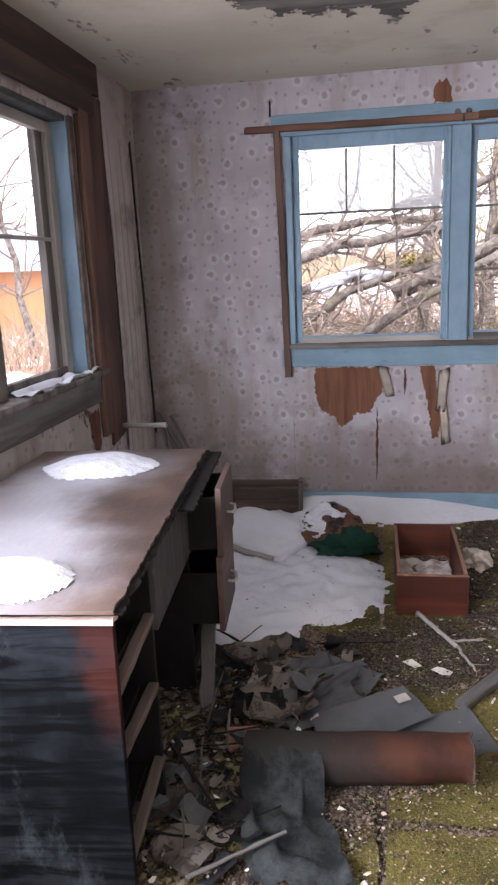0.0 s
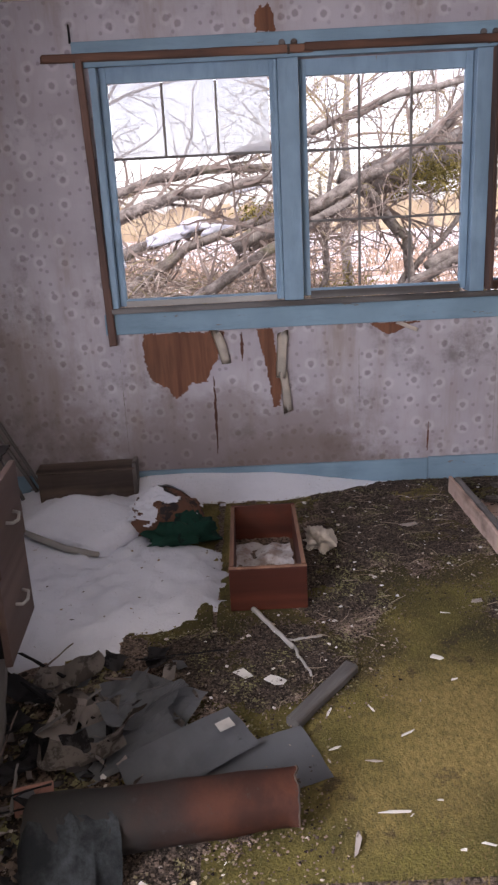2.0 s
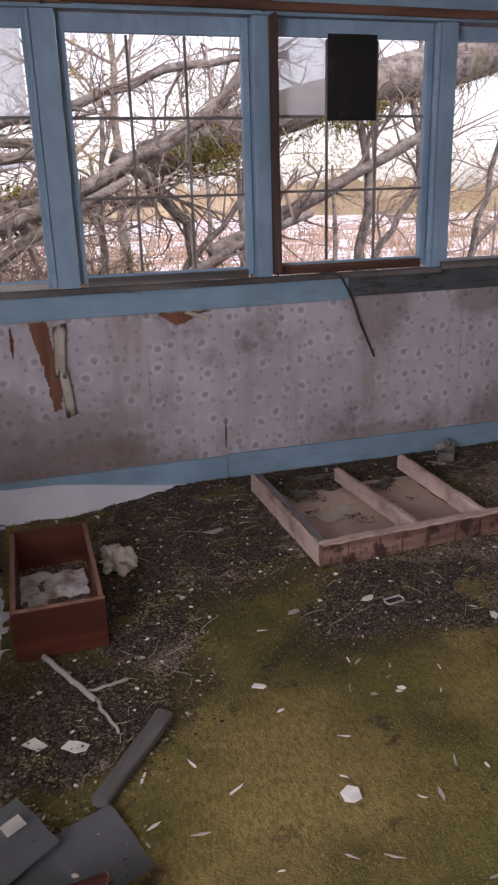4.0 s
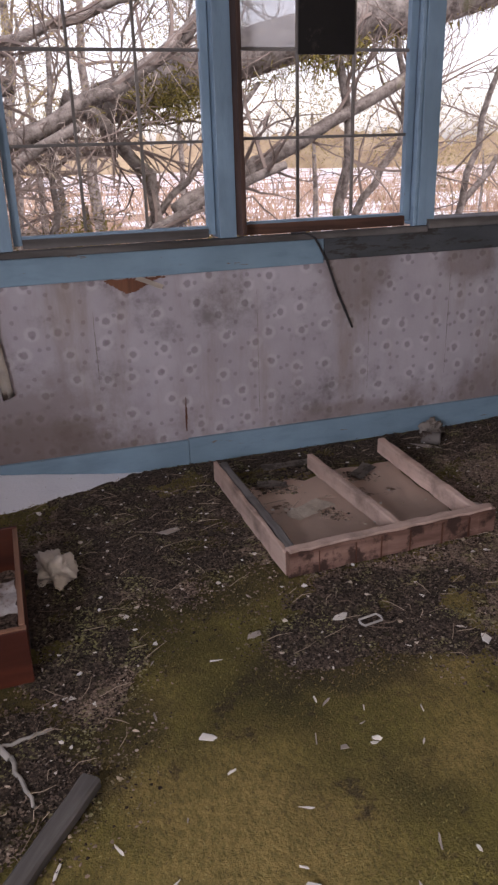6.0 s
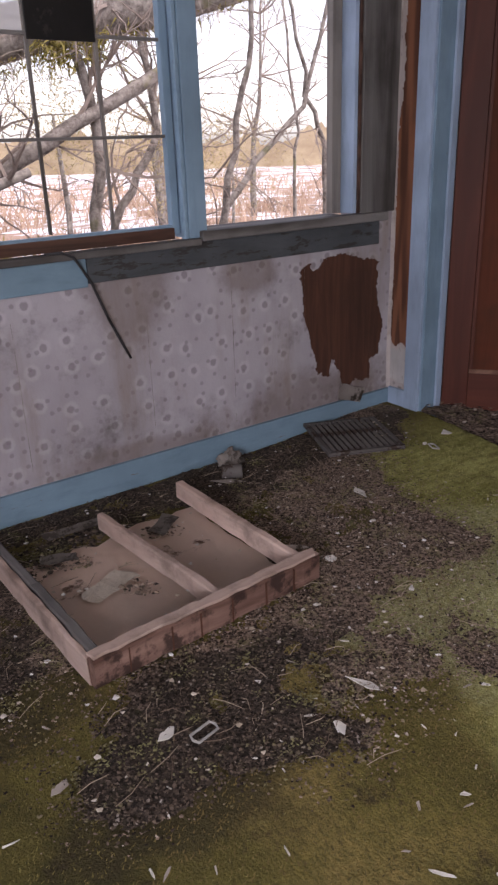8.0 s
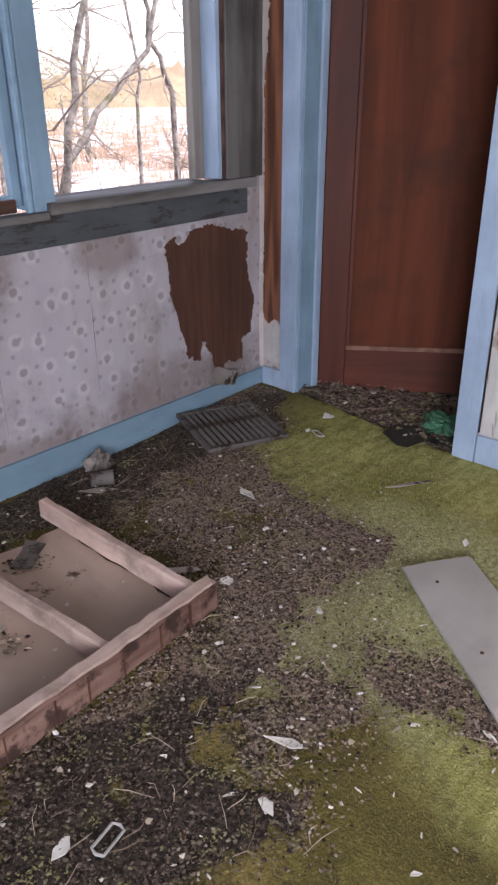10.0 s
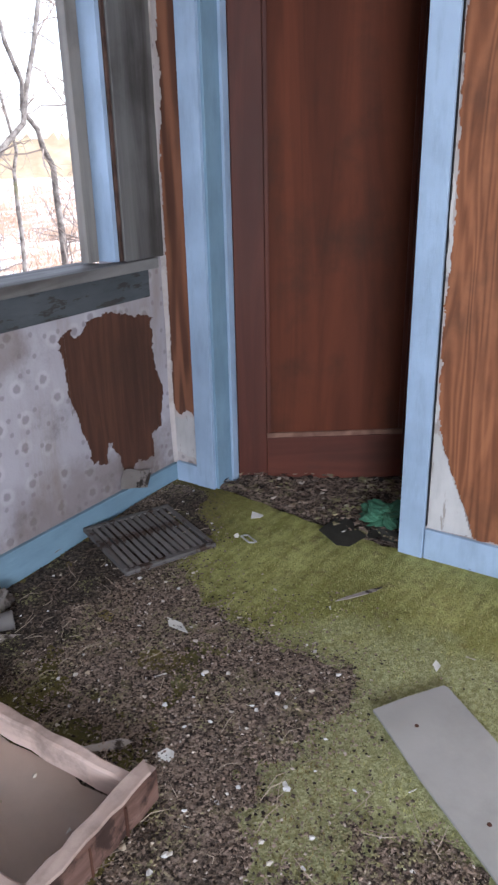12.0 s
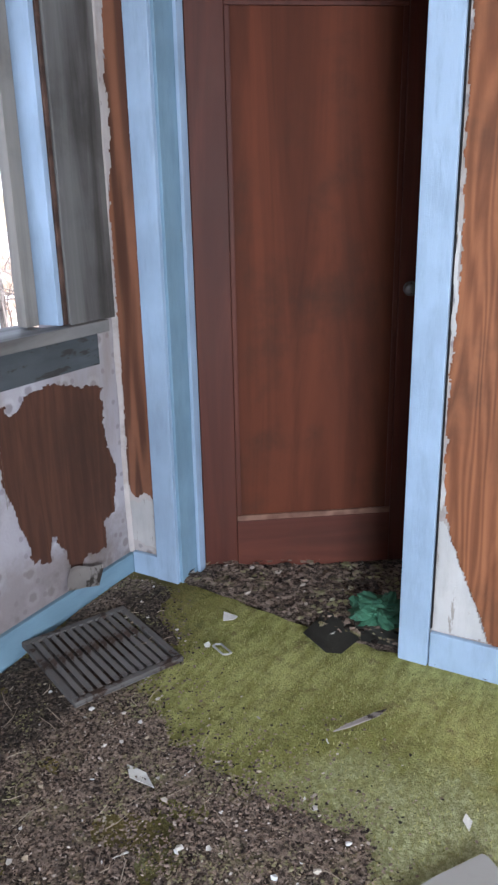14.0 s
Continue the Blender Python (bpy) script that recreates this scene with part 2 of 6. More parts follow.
for x, y, rx, ry in ((1.08, 0.37, 0.32, 0.28), (0.20, 0.34, 0.42, 0.27), (0.62, 0.46, 0.6, 0.22)):
    u = k.math("MULTIPLY", k.math("SUBTRACT", sep.outputs[0], x), 1 / rx)
    v = k.math("MULTIPLY", k.math("SUBTRACT", sep.outputs[1], y), 1 / ry)
    d = k.math("ADD", k.math("SQRT", k.math("ADD", k.math("MULTIPLY", u, u), k.math("MULTIPLY", v, v))), wander)
    col = k.mix(k.step(d, 1.25, 0.35, 0, 0.62), col, (0.46, 0.46, 0.51))
M["desk_top"] = k.done(col, k.math("ADD", grain, k.noise(40, 5, 0.6)), 0.3, 0.004)
# near-black: the shade of the desk's recesses is put into this colour
M["desk_dark"] = wood("shaded_desk_wood", (0.013, 0.011, 0.011), (0.006, 0.005, 0.005), 0, dirty=0.3)
M["desk_apron"] = paint("worn_desk_apron", (0.080, 0.074, 0.078), (0.22, 0.19, 0.175), 0.62, 0.6, 1.2)
M["desk_front"] = wood("faded_drawer_front", (0.155, 0.105, 0.09), (0.095, 0.062, 0.052), 0, 1.0, 0.55)
M["pale_slat"] = wood("pale_split_slat", (0.19, 0.148, 0.128), (0.085, 0.064, 0.055), 0, 1.5)
M["lino"] = paint("grey_linoleum", (0.21, 0.22, 0.235), (0.085, 0.082, 0.082), 0.62, 0.30, 0.9, (1, 1, 1))
k = Nodes("brown_linoleum_back", 0.7)
sep = k.add("ShaderNodeSeparateXYZ")
k.to(k.co, sep.inputs[0])
v = k.noise(7, 7, 0.65, k.scaled(1.0, 0.5, 1.0))
col = k.mix(k.step(v, 0.35, 0.65), (0.155, 0.058, 0.036), (0.085, 0.038, 0.028))
soot = k.step(k.math("ADD", sep.outputs[0], k.math("MULTIPLY", k.noise(4, 6, 0.65), -0.5)), 0.0, -0.38)
col = k.mix(k.math("MULTIPLY", soot, 0.92), col, (0.050, 0.052, 0.050))
col = k.mix(k.step(k.noise(30, 6, 0.7), 0.60, 0.72, 0, 0.5), col, (0.10, 0.09, 0.085))
M["lino_back"] = k.done(col, k.math("ADD", v, k.noise(60, 4)), 0.3, 0.004)
M["dark_paper"] = paint("sooty_paper", (0.085, 0.080, 0.080), (0.022, 0.020, 0.020), 0.54, 0.85, 1.0, (1, 1, 1))
M["soot"] = paint("sooty_black_scrap", (0.045, 0.043, 0.045), (0.012, 0.011, 0.011), 0.54, 0.6, 1.2, (1, 1, 1))
M["grime"] = paint("grimy_felt_backing", (0.27, 0.24, 0.215), (0.115, 0.098, 0.085), 0.50, 0.9, 1.3, (1, 1, 1))
M["pale_paper"] = paint("soiled_paper", (0.42, 0.37, 0.335), (0.07, 0.055, 0.045), 0.54, 0.9, 1.0, (1, 1, 1))
M["pink_brick"] = paint("pink_tile", (0.36, 0.19, 0.15), (0.15, 0.09, 0.07), 0.62, 0.85, 1.0, (1, 1, 1))
k = Nodes("mildewed_dark_cloth", 0.8)
col = k.mix(k.step(k.noise(6, 8, 0.68), 0.40, 0.72), (0.024, 0.027, 0.029), (0.110, 0.124, 0.128))
M["cloth_dark"] = k.done(k.mix(k.step(k.noise(45, 5, 0.7), 0.5, 0.7, 0, 0.5), col, (0.018, 0.019, 0.020)), k.noise(160, 3, 0.6), 0.4, 0.004)
M["cloth_green"] = paint("dark_green_cloth", (0.012, 0.055, 0.038), (0.01, 0.02, 0.018), 0.55, 0.95, 1.5, (1, 1, 1))
M["cushion"] = paint("rotten_brown_cushion", (0.17, 0.085, 0.055), (0.035, 0.03, 0.03), 0.52, 0.9, 0.7, (1, 1, 1))
M["green_plastic"] = paint("green_plastic", (0.075, 0.20, 0.12), (0.06, 0.07, 0.05), 0.60, 0.5, 1.0, (1, 1, 1))
M["slate"] = paint("dark_tile", (0.10, 0.095, 0.08), (0.15, 0.14, 0.10), 0.62, 0.6, 1.0, (1, 1, 1))
M["white_board"] = paint("grey_white_hardboard", (0.43, 0.41, 0.38), (0.22, 0.19, 0.17), 0.70, 0.7, 0.6, (1, 1, 1))
M["vent"] = paint("rusty_grey_metal", (0.135, 0.122, 0.115), (0.05, 0.032, 0.024), 0.53, 0.55, 1.2, (1, 1, 1))
M["white_chip"] = paint("white_plaster_chip", (0.80, 0.77, 0.72), (0.50, 0.45, 0.38), 0.66, 0.9, 2.0, (1, 1, 1))
M["black"] = paint("black_panel", (0.012, 0.011, 0.011), (0.03, 0.026, 0.022), 0.60, 0.4, 1.0, (1, 1, 1))
M["metal"] = paint("dull_metal", (0.45, 0.44, 0.42), (0.16, 0.11, 0.08), 0.65, 0.4, 2.0, (1, 1, 1))
k = Nodes("old_cream_ceiling", 0.9)
col = k.mix(k.step(k.noise(0.9, 5), 0.3, 0.7), (0.66, 0.62, 0.53), (0.53, 0.49, 0.42))
peel = k.noise(3.5, 9, 0.7, k.scaled(1.8, 0.8, 1, loc=(0.4, 0.1, 0)))
col = k.mix(k.step(peel, 0.60, 0.66), col, (0.20, 0.19, 0.19))
col = k.mix(k.step(k.noise(1.7, 7, 0.65, k.scaled(1, 1, 1, loc=(4, 4, 0))), 0.52, 0.75, 0, 0.5), col, (0.34, 0.27, 0.19))
M["ceiling"] = k.done(col, k.math("ADD", k.noise(5, 6), k.step(peel, 0.6, 0.64, 0.6, 0)), 0.3, 0.02)
def patch_of(k, spots, grain, wild=0.6):
    """A mask of ragged spots (x, y, rx, ry) on the floor."""
    sep = k.add("ShaderNodeSeparateXYZ")
    k.to(k.co, sep.inputs[0])
    wander = k.math("MULTIPLY", k.math("SUBTRACT", k.noise(grain, 8, 0.7), 0.5), wild * 2)
    best = None
    for x, y, rx, ry in spots:
        u = k.math("MULTIPLY", k.math("SUBTRACT", sep.outputs[0], x), 1 / rx)
        v = k.math("MULTIPLY", k.math("SUBTRACT", sep.outputs[1], y), 1 / ry)
        d = k.math("SQRT", k.math("ADD", k.math("MULTIPLY", u, u), k.math("MULTIPLY", v, v)))
        best = d if best is None else k.math("MINIMUM", best, d)
    return k.step(k.math("ADD", best, wander), 1.1, 0.7)


FRESH = ((3.2, 3.3, 0.60, 0.85), (2.50, 2.35, 0.60, 0.70), (3.2, 2.0, 0.6, 0.9))
k = Nodes("mossy_carpet", 0.95)
col = k.mix(k.step(k.noise(2.6, 7, 0.6), 0.35, 0.66), (0.185, 0.155, 0.042), (0.075, 0.063, 0.021))
col = k.mix(k.step(k.noise(1.5, 5, 0.6, k.scaled(1, 1, 1, loc=(7, 2, 0))), 0.45, 0.68, 0, 0.8), col, (0.36, 0.265, 0.095))
col = k.mix(k.step(k.noise(38, 5, 0.7, k.scaled(2.4, 1, 1, (0, 0, 8))), 0.38, 0.68, 0, 0.65), col, (0.070, 0.066, 0.020))
col = k.mix(k.step(k.noise(5.5, 8, 0.72, k.scaled(1, 1, 1, loc=(1, 8, 0))), 0.55, 0.64, 0, 0.8), col, (0.050, 0.036, 0.022))
col = k.mix(k.step(k.noise(95, 4, 0.75), 0.62, 0.70, 0, 0.85), col, (0.022, 0.018, 0.012))
col = k.mix(k.step(k.noise(120, 3, 0.7, k.scaled(1, 1, 1, loc=(3, 3, 3))), 0.62, 0.72, 0, 0.5), col, (0.45, 0.42, 0.18))
streak = k.noise(5, 8, 0.7, k.scaled(1.0, 5.0, 1, (0, 0, 25)))
lawn = k.mix(k.step(streak, 0.38, 0.62), (0.47, 0.46, 0.165), (0.29, 0.285, 0.082))
lawn = k.mix(k.step(k.noise(2.2, 6, 0.6, k.scaled(1, 1, 1, loc=(9, 4, 0))), 0.42, 0.64, 0, 0.75), lawn, (0.20, 0.205, 0.050))
lawn = k.mix(k.step(k.noise(9, 8, 0.75, k.scaled(1, 1, 1, loc=(3, 1, 0))), 0.57, 0.67, 0, 0.7), lawn, (0.17, 0.125, 0.06))
lawn = k.mix(k.step(k.noise(70, 5, 0.75), 0.58, 0.68, 0, 0.7), lawn, (0.10, 0.085, 0.03))
fresh = patch_of(k, FRESH, 3.5, 0.35)
col = k.mix(k.math("MULTIPLY", fresh, k.step(k.noise(30, 5, 0.7), 0.30, 0.60, 0.45, 0.95)), col, lawn)
hoary = patch_of(k, ((2.55, 2.95, 0.55, 0.55), (2.2, 3.0, 0.3, 0.3)), 6, 0.6)
col = k.mix(k.math("MULTIPLY", hoary, 0.75), col, k.mix(k.step(k.noise(60, 5, 0.75), 0.4, 0.65), (0.25, 0.25, 0.115), (0.52, 0.52, 0.30)))
wet = patch_of(k, ((1.30, 2.85, 0.35, 0.18), (0.35, 2.75, 0.42, 0.3), (0.9, 3.6, 0.5, 0.5)), 5, 0.7)
col = k.mix(k.math("MULTIPLY", wet, 0.7), col, (0.045, 0.036, 0.020))
M["carpet"] = k.done(col, k.math("ADD", k.noise(150, 3, 0.7), k.math("MULTIPLY", k.noise(16, 5), 0.8)), 0.8, 0.012)
# ragged spots where soil and flakes are darker, many along the wall
DARK_SOIL = ((1.1, 4.15, 0.75, 0.38), (2.0, 4.2, 1.0, 0.24), (2.75, 4.25, 0.6, 0.2), (1.50, 3.08, 0.50, 0.18), (1.54, 2.92, 0.26, 0.20), (1.29, 2.96, 0.30, 0.20), (1.62, 2.78, 0.16, 0.13), (0.25, 2.72, 0.42, 0.30), (0.9, 3.1, 0.3, 0.15), (0.55, 3.3, 0.22, 0.45), (-0.35, 2.0, 0.5, 0.8), (0.9, 3.65, 0.45, 0.35), (3.3, 4.1, 0.25, 0.2))
k = Nodes("leaf_litter_soil", 0.95)
col = k.mix(k.step(k.noise(75, 5, 0.75), 0.38, 0.64), (0.040, 0.028, 0.021), (0.37, 0.275, 0.215))
col = k.mix(k.step(k.noise(8, 7, 0.7), 0.54, 0.66, 0, 0.55), col, (0.22, 0.20, 0.090))
col = k.mix(k.math("MULTIPLY", patch_of(k, DARK_SOIL, 6, 0.9), 0.74), col, (0.020, 0.016, 0.013))
M["soil"] = k.done(col, k.noise(80, 5, 0.75), 1.0, 0.015)
k = Nodes("litter_flakes", 0.9)
r = k.add("ShaderNodeNewGeometry").outputs["Random Per Island"]
col = k.mix(k.step(r, 0.0, 0.85), (0.022, 0.015, 0.012), (0.33, 0.245, 0.19))
col = k.mix(k.step(r, 0.95, 0.985), col, (0.58, 0.50, 0.43))
col = k.mix(k.math("MULTIPLY", patch_of(k, DARK_SOIL, 6, 0.9), 0.55), col, (0.020, 0.016, 0.013))
col = k.mix(k.math("MULTIPLY", k.step(k.noise(6, 7, 0.7, k.scaled(1, 1, 1, loc=(4, 1, 0))), 0.50, 0.60), k.step(r, 0.25, 0.5, 0, 0.7)), col, (0.26, 0.255, 0.105))
M["flake"] = k.done(col)
k = Nodes("carpet_pile", 0.95)
r = k.add("ShaderNodeNewGeometry").outputs["Random Per Island"]
col = k.mix(r, (0.042, 0.036, 0.013), (0.215, 0.180, 0.058))
col = k.mix(k.step(k.noise(1.7, 6, 0.65), 0.40, 0.62, 0, 0.75), col, (0.18, 0.125, 0.048))
M["pile"] = k.done(k.mix(k.math("MULTIPLY", patch_of(k, FRESH, 3.5, 0.35), 0.85), col, k.mix(r, (0.13, 0.13, 0.035), (0.50, 0.49, 0.20))))
k = Nodes("yellow_green_shrub", 0.9)
r = k.add("ShaderNodeNewGeometry").outputs["Random Per Island"]
M["shrub"] = k.done(k.mix(r, (0.20, 0.165, 0.075), (0.44, 0.35, 0.17)))
k = Nodes("pale_litter", 0.9)
r = k.add("ShaderNodeNewGeometry").outputs["Random Per Island"]
M["pale_flake"] = k.done(k.mix(r, (0.450, 0.360, 0.255), (0.800, 0.800, 0.800)))
k = Nodes("straw", 0.85)
r = k.add("ShaderNodeNewGeometry").outputs["Random Per Island"]
M["straw"] = k.done(k.mix(r, (0.16, 0.11, 0.08), (0.50, 0.41, 0.31)))
k = Nodes("old_snow", 0.75)
col = k.mix(k.step(k.noise(3.0, 6), 0.4, 0.75, 0, 0.5), (0.74, 0.76, 0.82), (0.56, 0.58, 0.64))
col = k.mix(k.step(k.noise(40, 4, 0.7), 0.66, 0.74, 0, 0.8), col, (0.20, 0.155, 0.12))
k.b.inputs["Subsurface Weight"].default_value = 0.0
M["snow"] = k.done(col, k.math("ADD", k.noise(18, 6, 0.65), k.math("MULTIPLY", k.noise(110, 3), 0.3)), 0.5, 0.02)
k = Nodes("dirty_melting_snow", 0.7)
col = k.mix(k.step(k.noise(12, 6, 0.65), 0.36, 0.66), (0.66, 0.64, 0.64), (0.36, 0.27, 0.23))
col = k.mix(k.step(k.noise(48, 5, 0.7), 0.58, 0.70, 0, 0.85), col, (0.10, 0.07, 0.055))
M["dirty_snow"] = k.done(col, k.noise(22, 6, 0.65), 0.6, 0.02)
k = Nodes("snowy_field", 0.9)
col = k.mix(k.step(k.noise(0.55, 7, 0.62, k.scaled(1, 2.2, 1)), 0.46, 0.53), (0.80, 0.82, 0.86), (0.37, 0.25, 0.185))
col = k.mix(k.step(k.noise(9, 6, 0.7), 0.55, 0.7, 0, 0.6), col, (0.34, 0.25, 0.15))
M["field"] = k.done(col, k.noise(6, 6), 0.6, 0.1)
k = Nodes("bark", 0.9)
v = k.noise(14, 7, 0.7)
col = k.mix(k.step(v, 0.3, 0.7), (0.09, 0.072, 0.062), (0.36, 0.32, 0.28))
col = k.mix(k.step(k.noise(3, 5), 0.60, 0.70, 0, 0.6), col, (0.15, 0.15, 0.05))
M["bark"] = k.done(col, v, 0.8, 0.02)
k = Nodes("twig_bark", 0.9)
M["twig"] = k.done(k.mix(k.noise(6, 4), (0.13, 0.098, 0.082), (0.38, 0.31, 0.26)))
k = Nodes("dead_needles", 0.95)
r = k.add("ShaderNodeNewGeometry").outputs["Random Per Island"]
col = k.mix(r, (0.22, 0.17, 0.135), (0.60, 0.52, 0.44))
M["needles"] = k.done(k.mix(k.step(r, 0.90, 0.92, 0, 0.8), col, (0.20, 0.17, 0.045)))
k = Nodes("tree_moss", 0.95)
r = k.add("ShaderNodeNewGeometry").outputs["Random Per Island"]
M["tree_moss"] = k.done(k.mix(r, (0.10, 0.085, 0.022), (0.34, 0.28, 0.085)))
k = Nodes("dry_brush", 0.95)
r = k.add("ShaderNodeNewGeometry").outputs["Random Per Island"]
M["brush"] = k.done(k.mix(r, (0.31, 0.20, 0.14), (0.52, 0.385, 0.28)))
k = Nodes("far_woods", 0.95)
M["far"] = k.done(k.mix(k.step(k.noise(0.25, 8, 0.7, k.scaled(1, 1, 2.0)), 0.35, 0.65), (0.33, 0.25, 0.165), (0.47, 0.38, 0.25)))
k = Nodes("orange_boards", 0.8)
M["barn"] = k.done(k.mix(k.noise(2.0, 5, 0.6, k.scaled(4, 4, 0.5)), (0.50, 0.22, 0.11), (0.62, 0.34, 0.18)))
k = Nodes("dusty_glass", 0.25)
k.b.inputs["Alpha"].default_value = 0.46
k.b.inputs["Specular IOR Level"].default_value = 0.3
M["haze"] = k.done(k.mix(k.noise(5, 5), (0.85, 0.86, 0.88), (0.66, 0.68, 0.70)))


# ---- builders ----
def part(name, bm, material, parent=None, label="", smooth=False):
    """One bmesh as one mesh object, under a thing or on its own."""
    me = bpy.data.meshes.new(name)
    bmesh.ops.recalc_face_normals(bm, faces=bm.faces)
    bm.to_mesh(me)
    bm.free()
    me.materials.append(material)
    if smooth:
        me.shade_smooth()
    ob = new(name, me)
    if parent is not None:
        ob.parent = parent
    return tagged(ob, label)


def thing(name, label, category, at=None, group="", kind=""):
    ob = new(name)
    ob.empty_display_size = 0.05
    if at is not None:
        ob.matrix_basis = at
    return tagged(ob, label, category, group, kind)


def add_box(bm, x0, x1, y0, y1, z0, z1, bevel=0.0, m=None, jig=0.0, rng=None):
    """A box between those bounds, its edges softened and its corners a little out of true."""
    r = bmesh.ops.create_cube(bm, size=1.0)
    vs = r["verts"]
    for q in vs:
        q.co = Vector((x0 + (q.co.x + 0.5) * (x1 - x0), y0 + (q.co.y + 0.5) * (y1 - y0), z0 + (q.co.z + 0.5) * (z1 - z0)))
        if jig:
            q.co += Vector([(rng or random).uniform(-jig, jig) for _ in range(3)])
    if bevel:
        es = {e for q in vs for e in q.link_edges}
        g = bmesh.ops.bevel(bm, geom=list(es), offset=bevel, segments=2, affect="EDGES", profile=0.6)
        vs = list({q for f in g["faces"] for q in f.verts} | {q for q in vs if q.is_valid})
    if m is not None:
        bmesh.ops.transform(bm, matrix=m, verts=vs)
    return vs


def boxes(*specs, bevel=0.004, m=None):
    bm = bmesh.new()
    for s in specs:
        add_box(bm, *s, bevel=bevel, m=m)
    return bm


def plank(length, width, thick, rng, rough=0.004, n=10, taper=0.0, bow=0.0):
    """A board along x with a ragged outline and slightly uneven faces."""
    bm = bmesh.new()
    rings = []
    for i in range(n + 1):
        u = i / n
        x = u * length
        w = width * (1 - taper * u) / 2
        a, b = rng.uniform(-rough, rough), rng.uniform(-rough, rough)
        z = bow * math.sin(u * math.pi) + rng.uniform(-rough, rough) * 0.3
        e = rng.uniform(-rough, rough) * 3 if i in (0, n) else 0
        c = min(thick, width) * 0.18
        prof = [(-w + a + c, 0), (w + b - c, 0), (w + b, c), (w + b, thick - c), (w + b - c, thick), (-w + a + c, thick), (-w + a, thick - c), (-w + a, c)]
        rings.append([bm.verts.new((x + e * (1 if j < 4 else -1), p, z + q)) for j, (p, q) in enumerate(prof)])
    for r0, r1 in zip(rings, rings[1:]):
        for j in range(8):
            bm.faces.new((r0[j], r0[(j + 1) % 8], r1[(j + 1) % 8], r1[j]))
    bm.faces.new(rings[0])
    bm.faces.new(rings[-1])
    return bm


def span(a, b, up=(0, 0, 1)):
    """The pose that carries x onto the line from a to b."""
    a, b = Vector(a), Vector(b)
    x = (b - a).normalized()
    y = Vector(up).cross(x).normalized()
    z = x.cross(y)
    m = Matrix((x, y, z)).transposed().to_4x4()
    m.translation = a
    return m


def add_tube(bm, pts, radii, n=6):
    rings = []
    for i, p in enumerate(pts):
        d = (pts[min(i + 1, len(pts) - 1)] - pts[max(i - 1, 0)]).normalized()
        a = d.orthogonal().normalized()
        b = d.cross(a)
        if rings:
            a = prev - d * prev.dot(d)
            a.normalize()
            b = d.cross(a)
        prev = a
        rings.append([bm.verts.new(p + (a * math.cos(j * math.tau / n) + b * math.sin(j * math.tau / n)) * radii[i]) for j in range(n)])
    for r0, r1 in zip(rings, rings[1:]):
        for j in range(n):
            bm.faces.new((r0[j], r0[(j + 1) % n], r1[(j + 1) % n], r1[j]))
    bm.faces.new(rings[0])
    bm.faces.new(rings[-1][::-1])


def sheet(w, h, thick, bend, rng, n=8, ragged=0.12, curl=0.0, fold=0.0):
    """A torn, buckled sheet lying about the origin."""
    bm = bmesh.new()
    off = Vector((rng.uniform(-50, 50), rng.uniform(-50, 50), 0))
    grid = {}
    for i in range(n + 1):
        for j in range(n + 1):
            u, v = i / n - 0.5, j / n - 0.5
            x, y = u * w, v * h
            edge = max(abs(u), abs(v)) * 2
            if edge > 0.99:
                q = noise.noise(off + Vector((x * 14, y * 14, 3)))
                x *= 1 + ragged * q * 2
                y *= 1 + ragged * q * 2
            z = bend * noise.noise(off + Vector((x * 5, y * 5, 0))) + 0.35 * bend * noise.noise(off + Vector((x * 19, y * 19, 4))) + curl * (2 * u) ** 2 * (1 if u > 0 else 0.3) + fold * abs(v) * 2
            grid[i, j] = bm.verts.new((x, y, z))
    for i in range(n):
        for j in range(n):
            bm.faces.new((grid[i, j], grid[i + 1, j], grid[i + 1, j + 1], grid[i, j + 1]))
    bmesh.ops.solidify(bm, geom=list(bm.faces), thickness=thick)
    low = min(q.co.z for q in bm.verts)
    for q in bm.verts:
        q.co.z -= low
    return bm


def field(x0, x1, y0, y1, step, height, base):
    """A sheet over a rectangle wherever height(x, y) is above nought; base(x, y) is what it lies on."""
    nx, ny = int((x1 - x0) / step), int((y1 - y0) / step)
    bm = bmesh.new()
    hs = {(i, j): height(x0 + i * step, y0 + j * step) for i in range(nx + 1) for j in range(ny + 1)}
    vs = {}
    for i in range(nx):
        for j in range(ny):
            cs = [(i, j), (i + 1, j), (i + 1, j + 1), (i, j + 1)]
            if max(hs[c] for c in cs) <= 0:
                continue
            for c in cs:
                if c not in vs:
                    x, y = x0 + c[0] * step, y0 + c[1] * step
                    jx, jy = (noise.noise(Vector((x * 40, y * 40, k))) * step * 0.5 for k in (1, 2))
                    vs[c] = bm.verts.new((x + jx, y + jy, base(x, y) + max(hs[c], -0.008)))
            bm.faces.new([vs[c] for c in cs])
    return bm


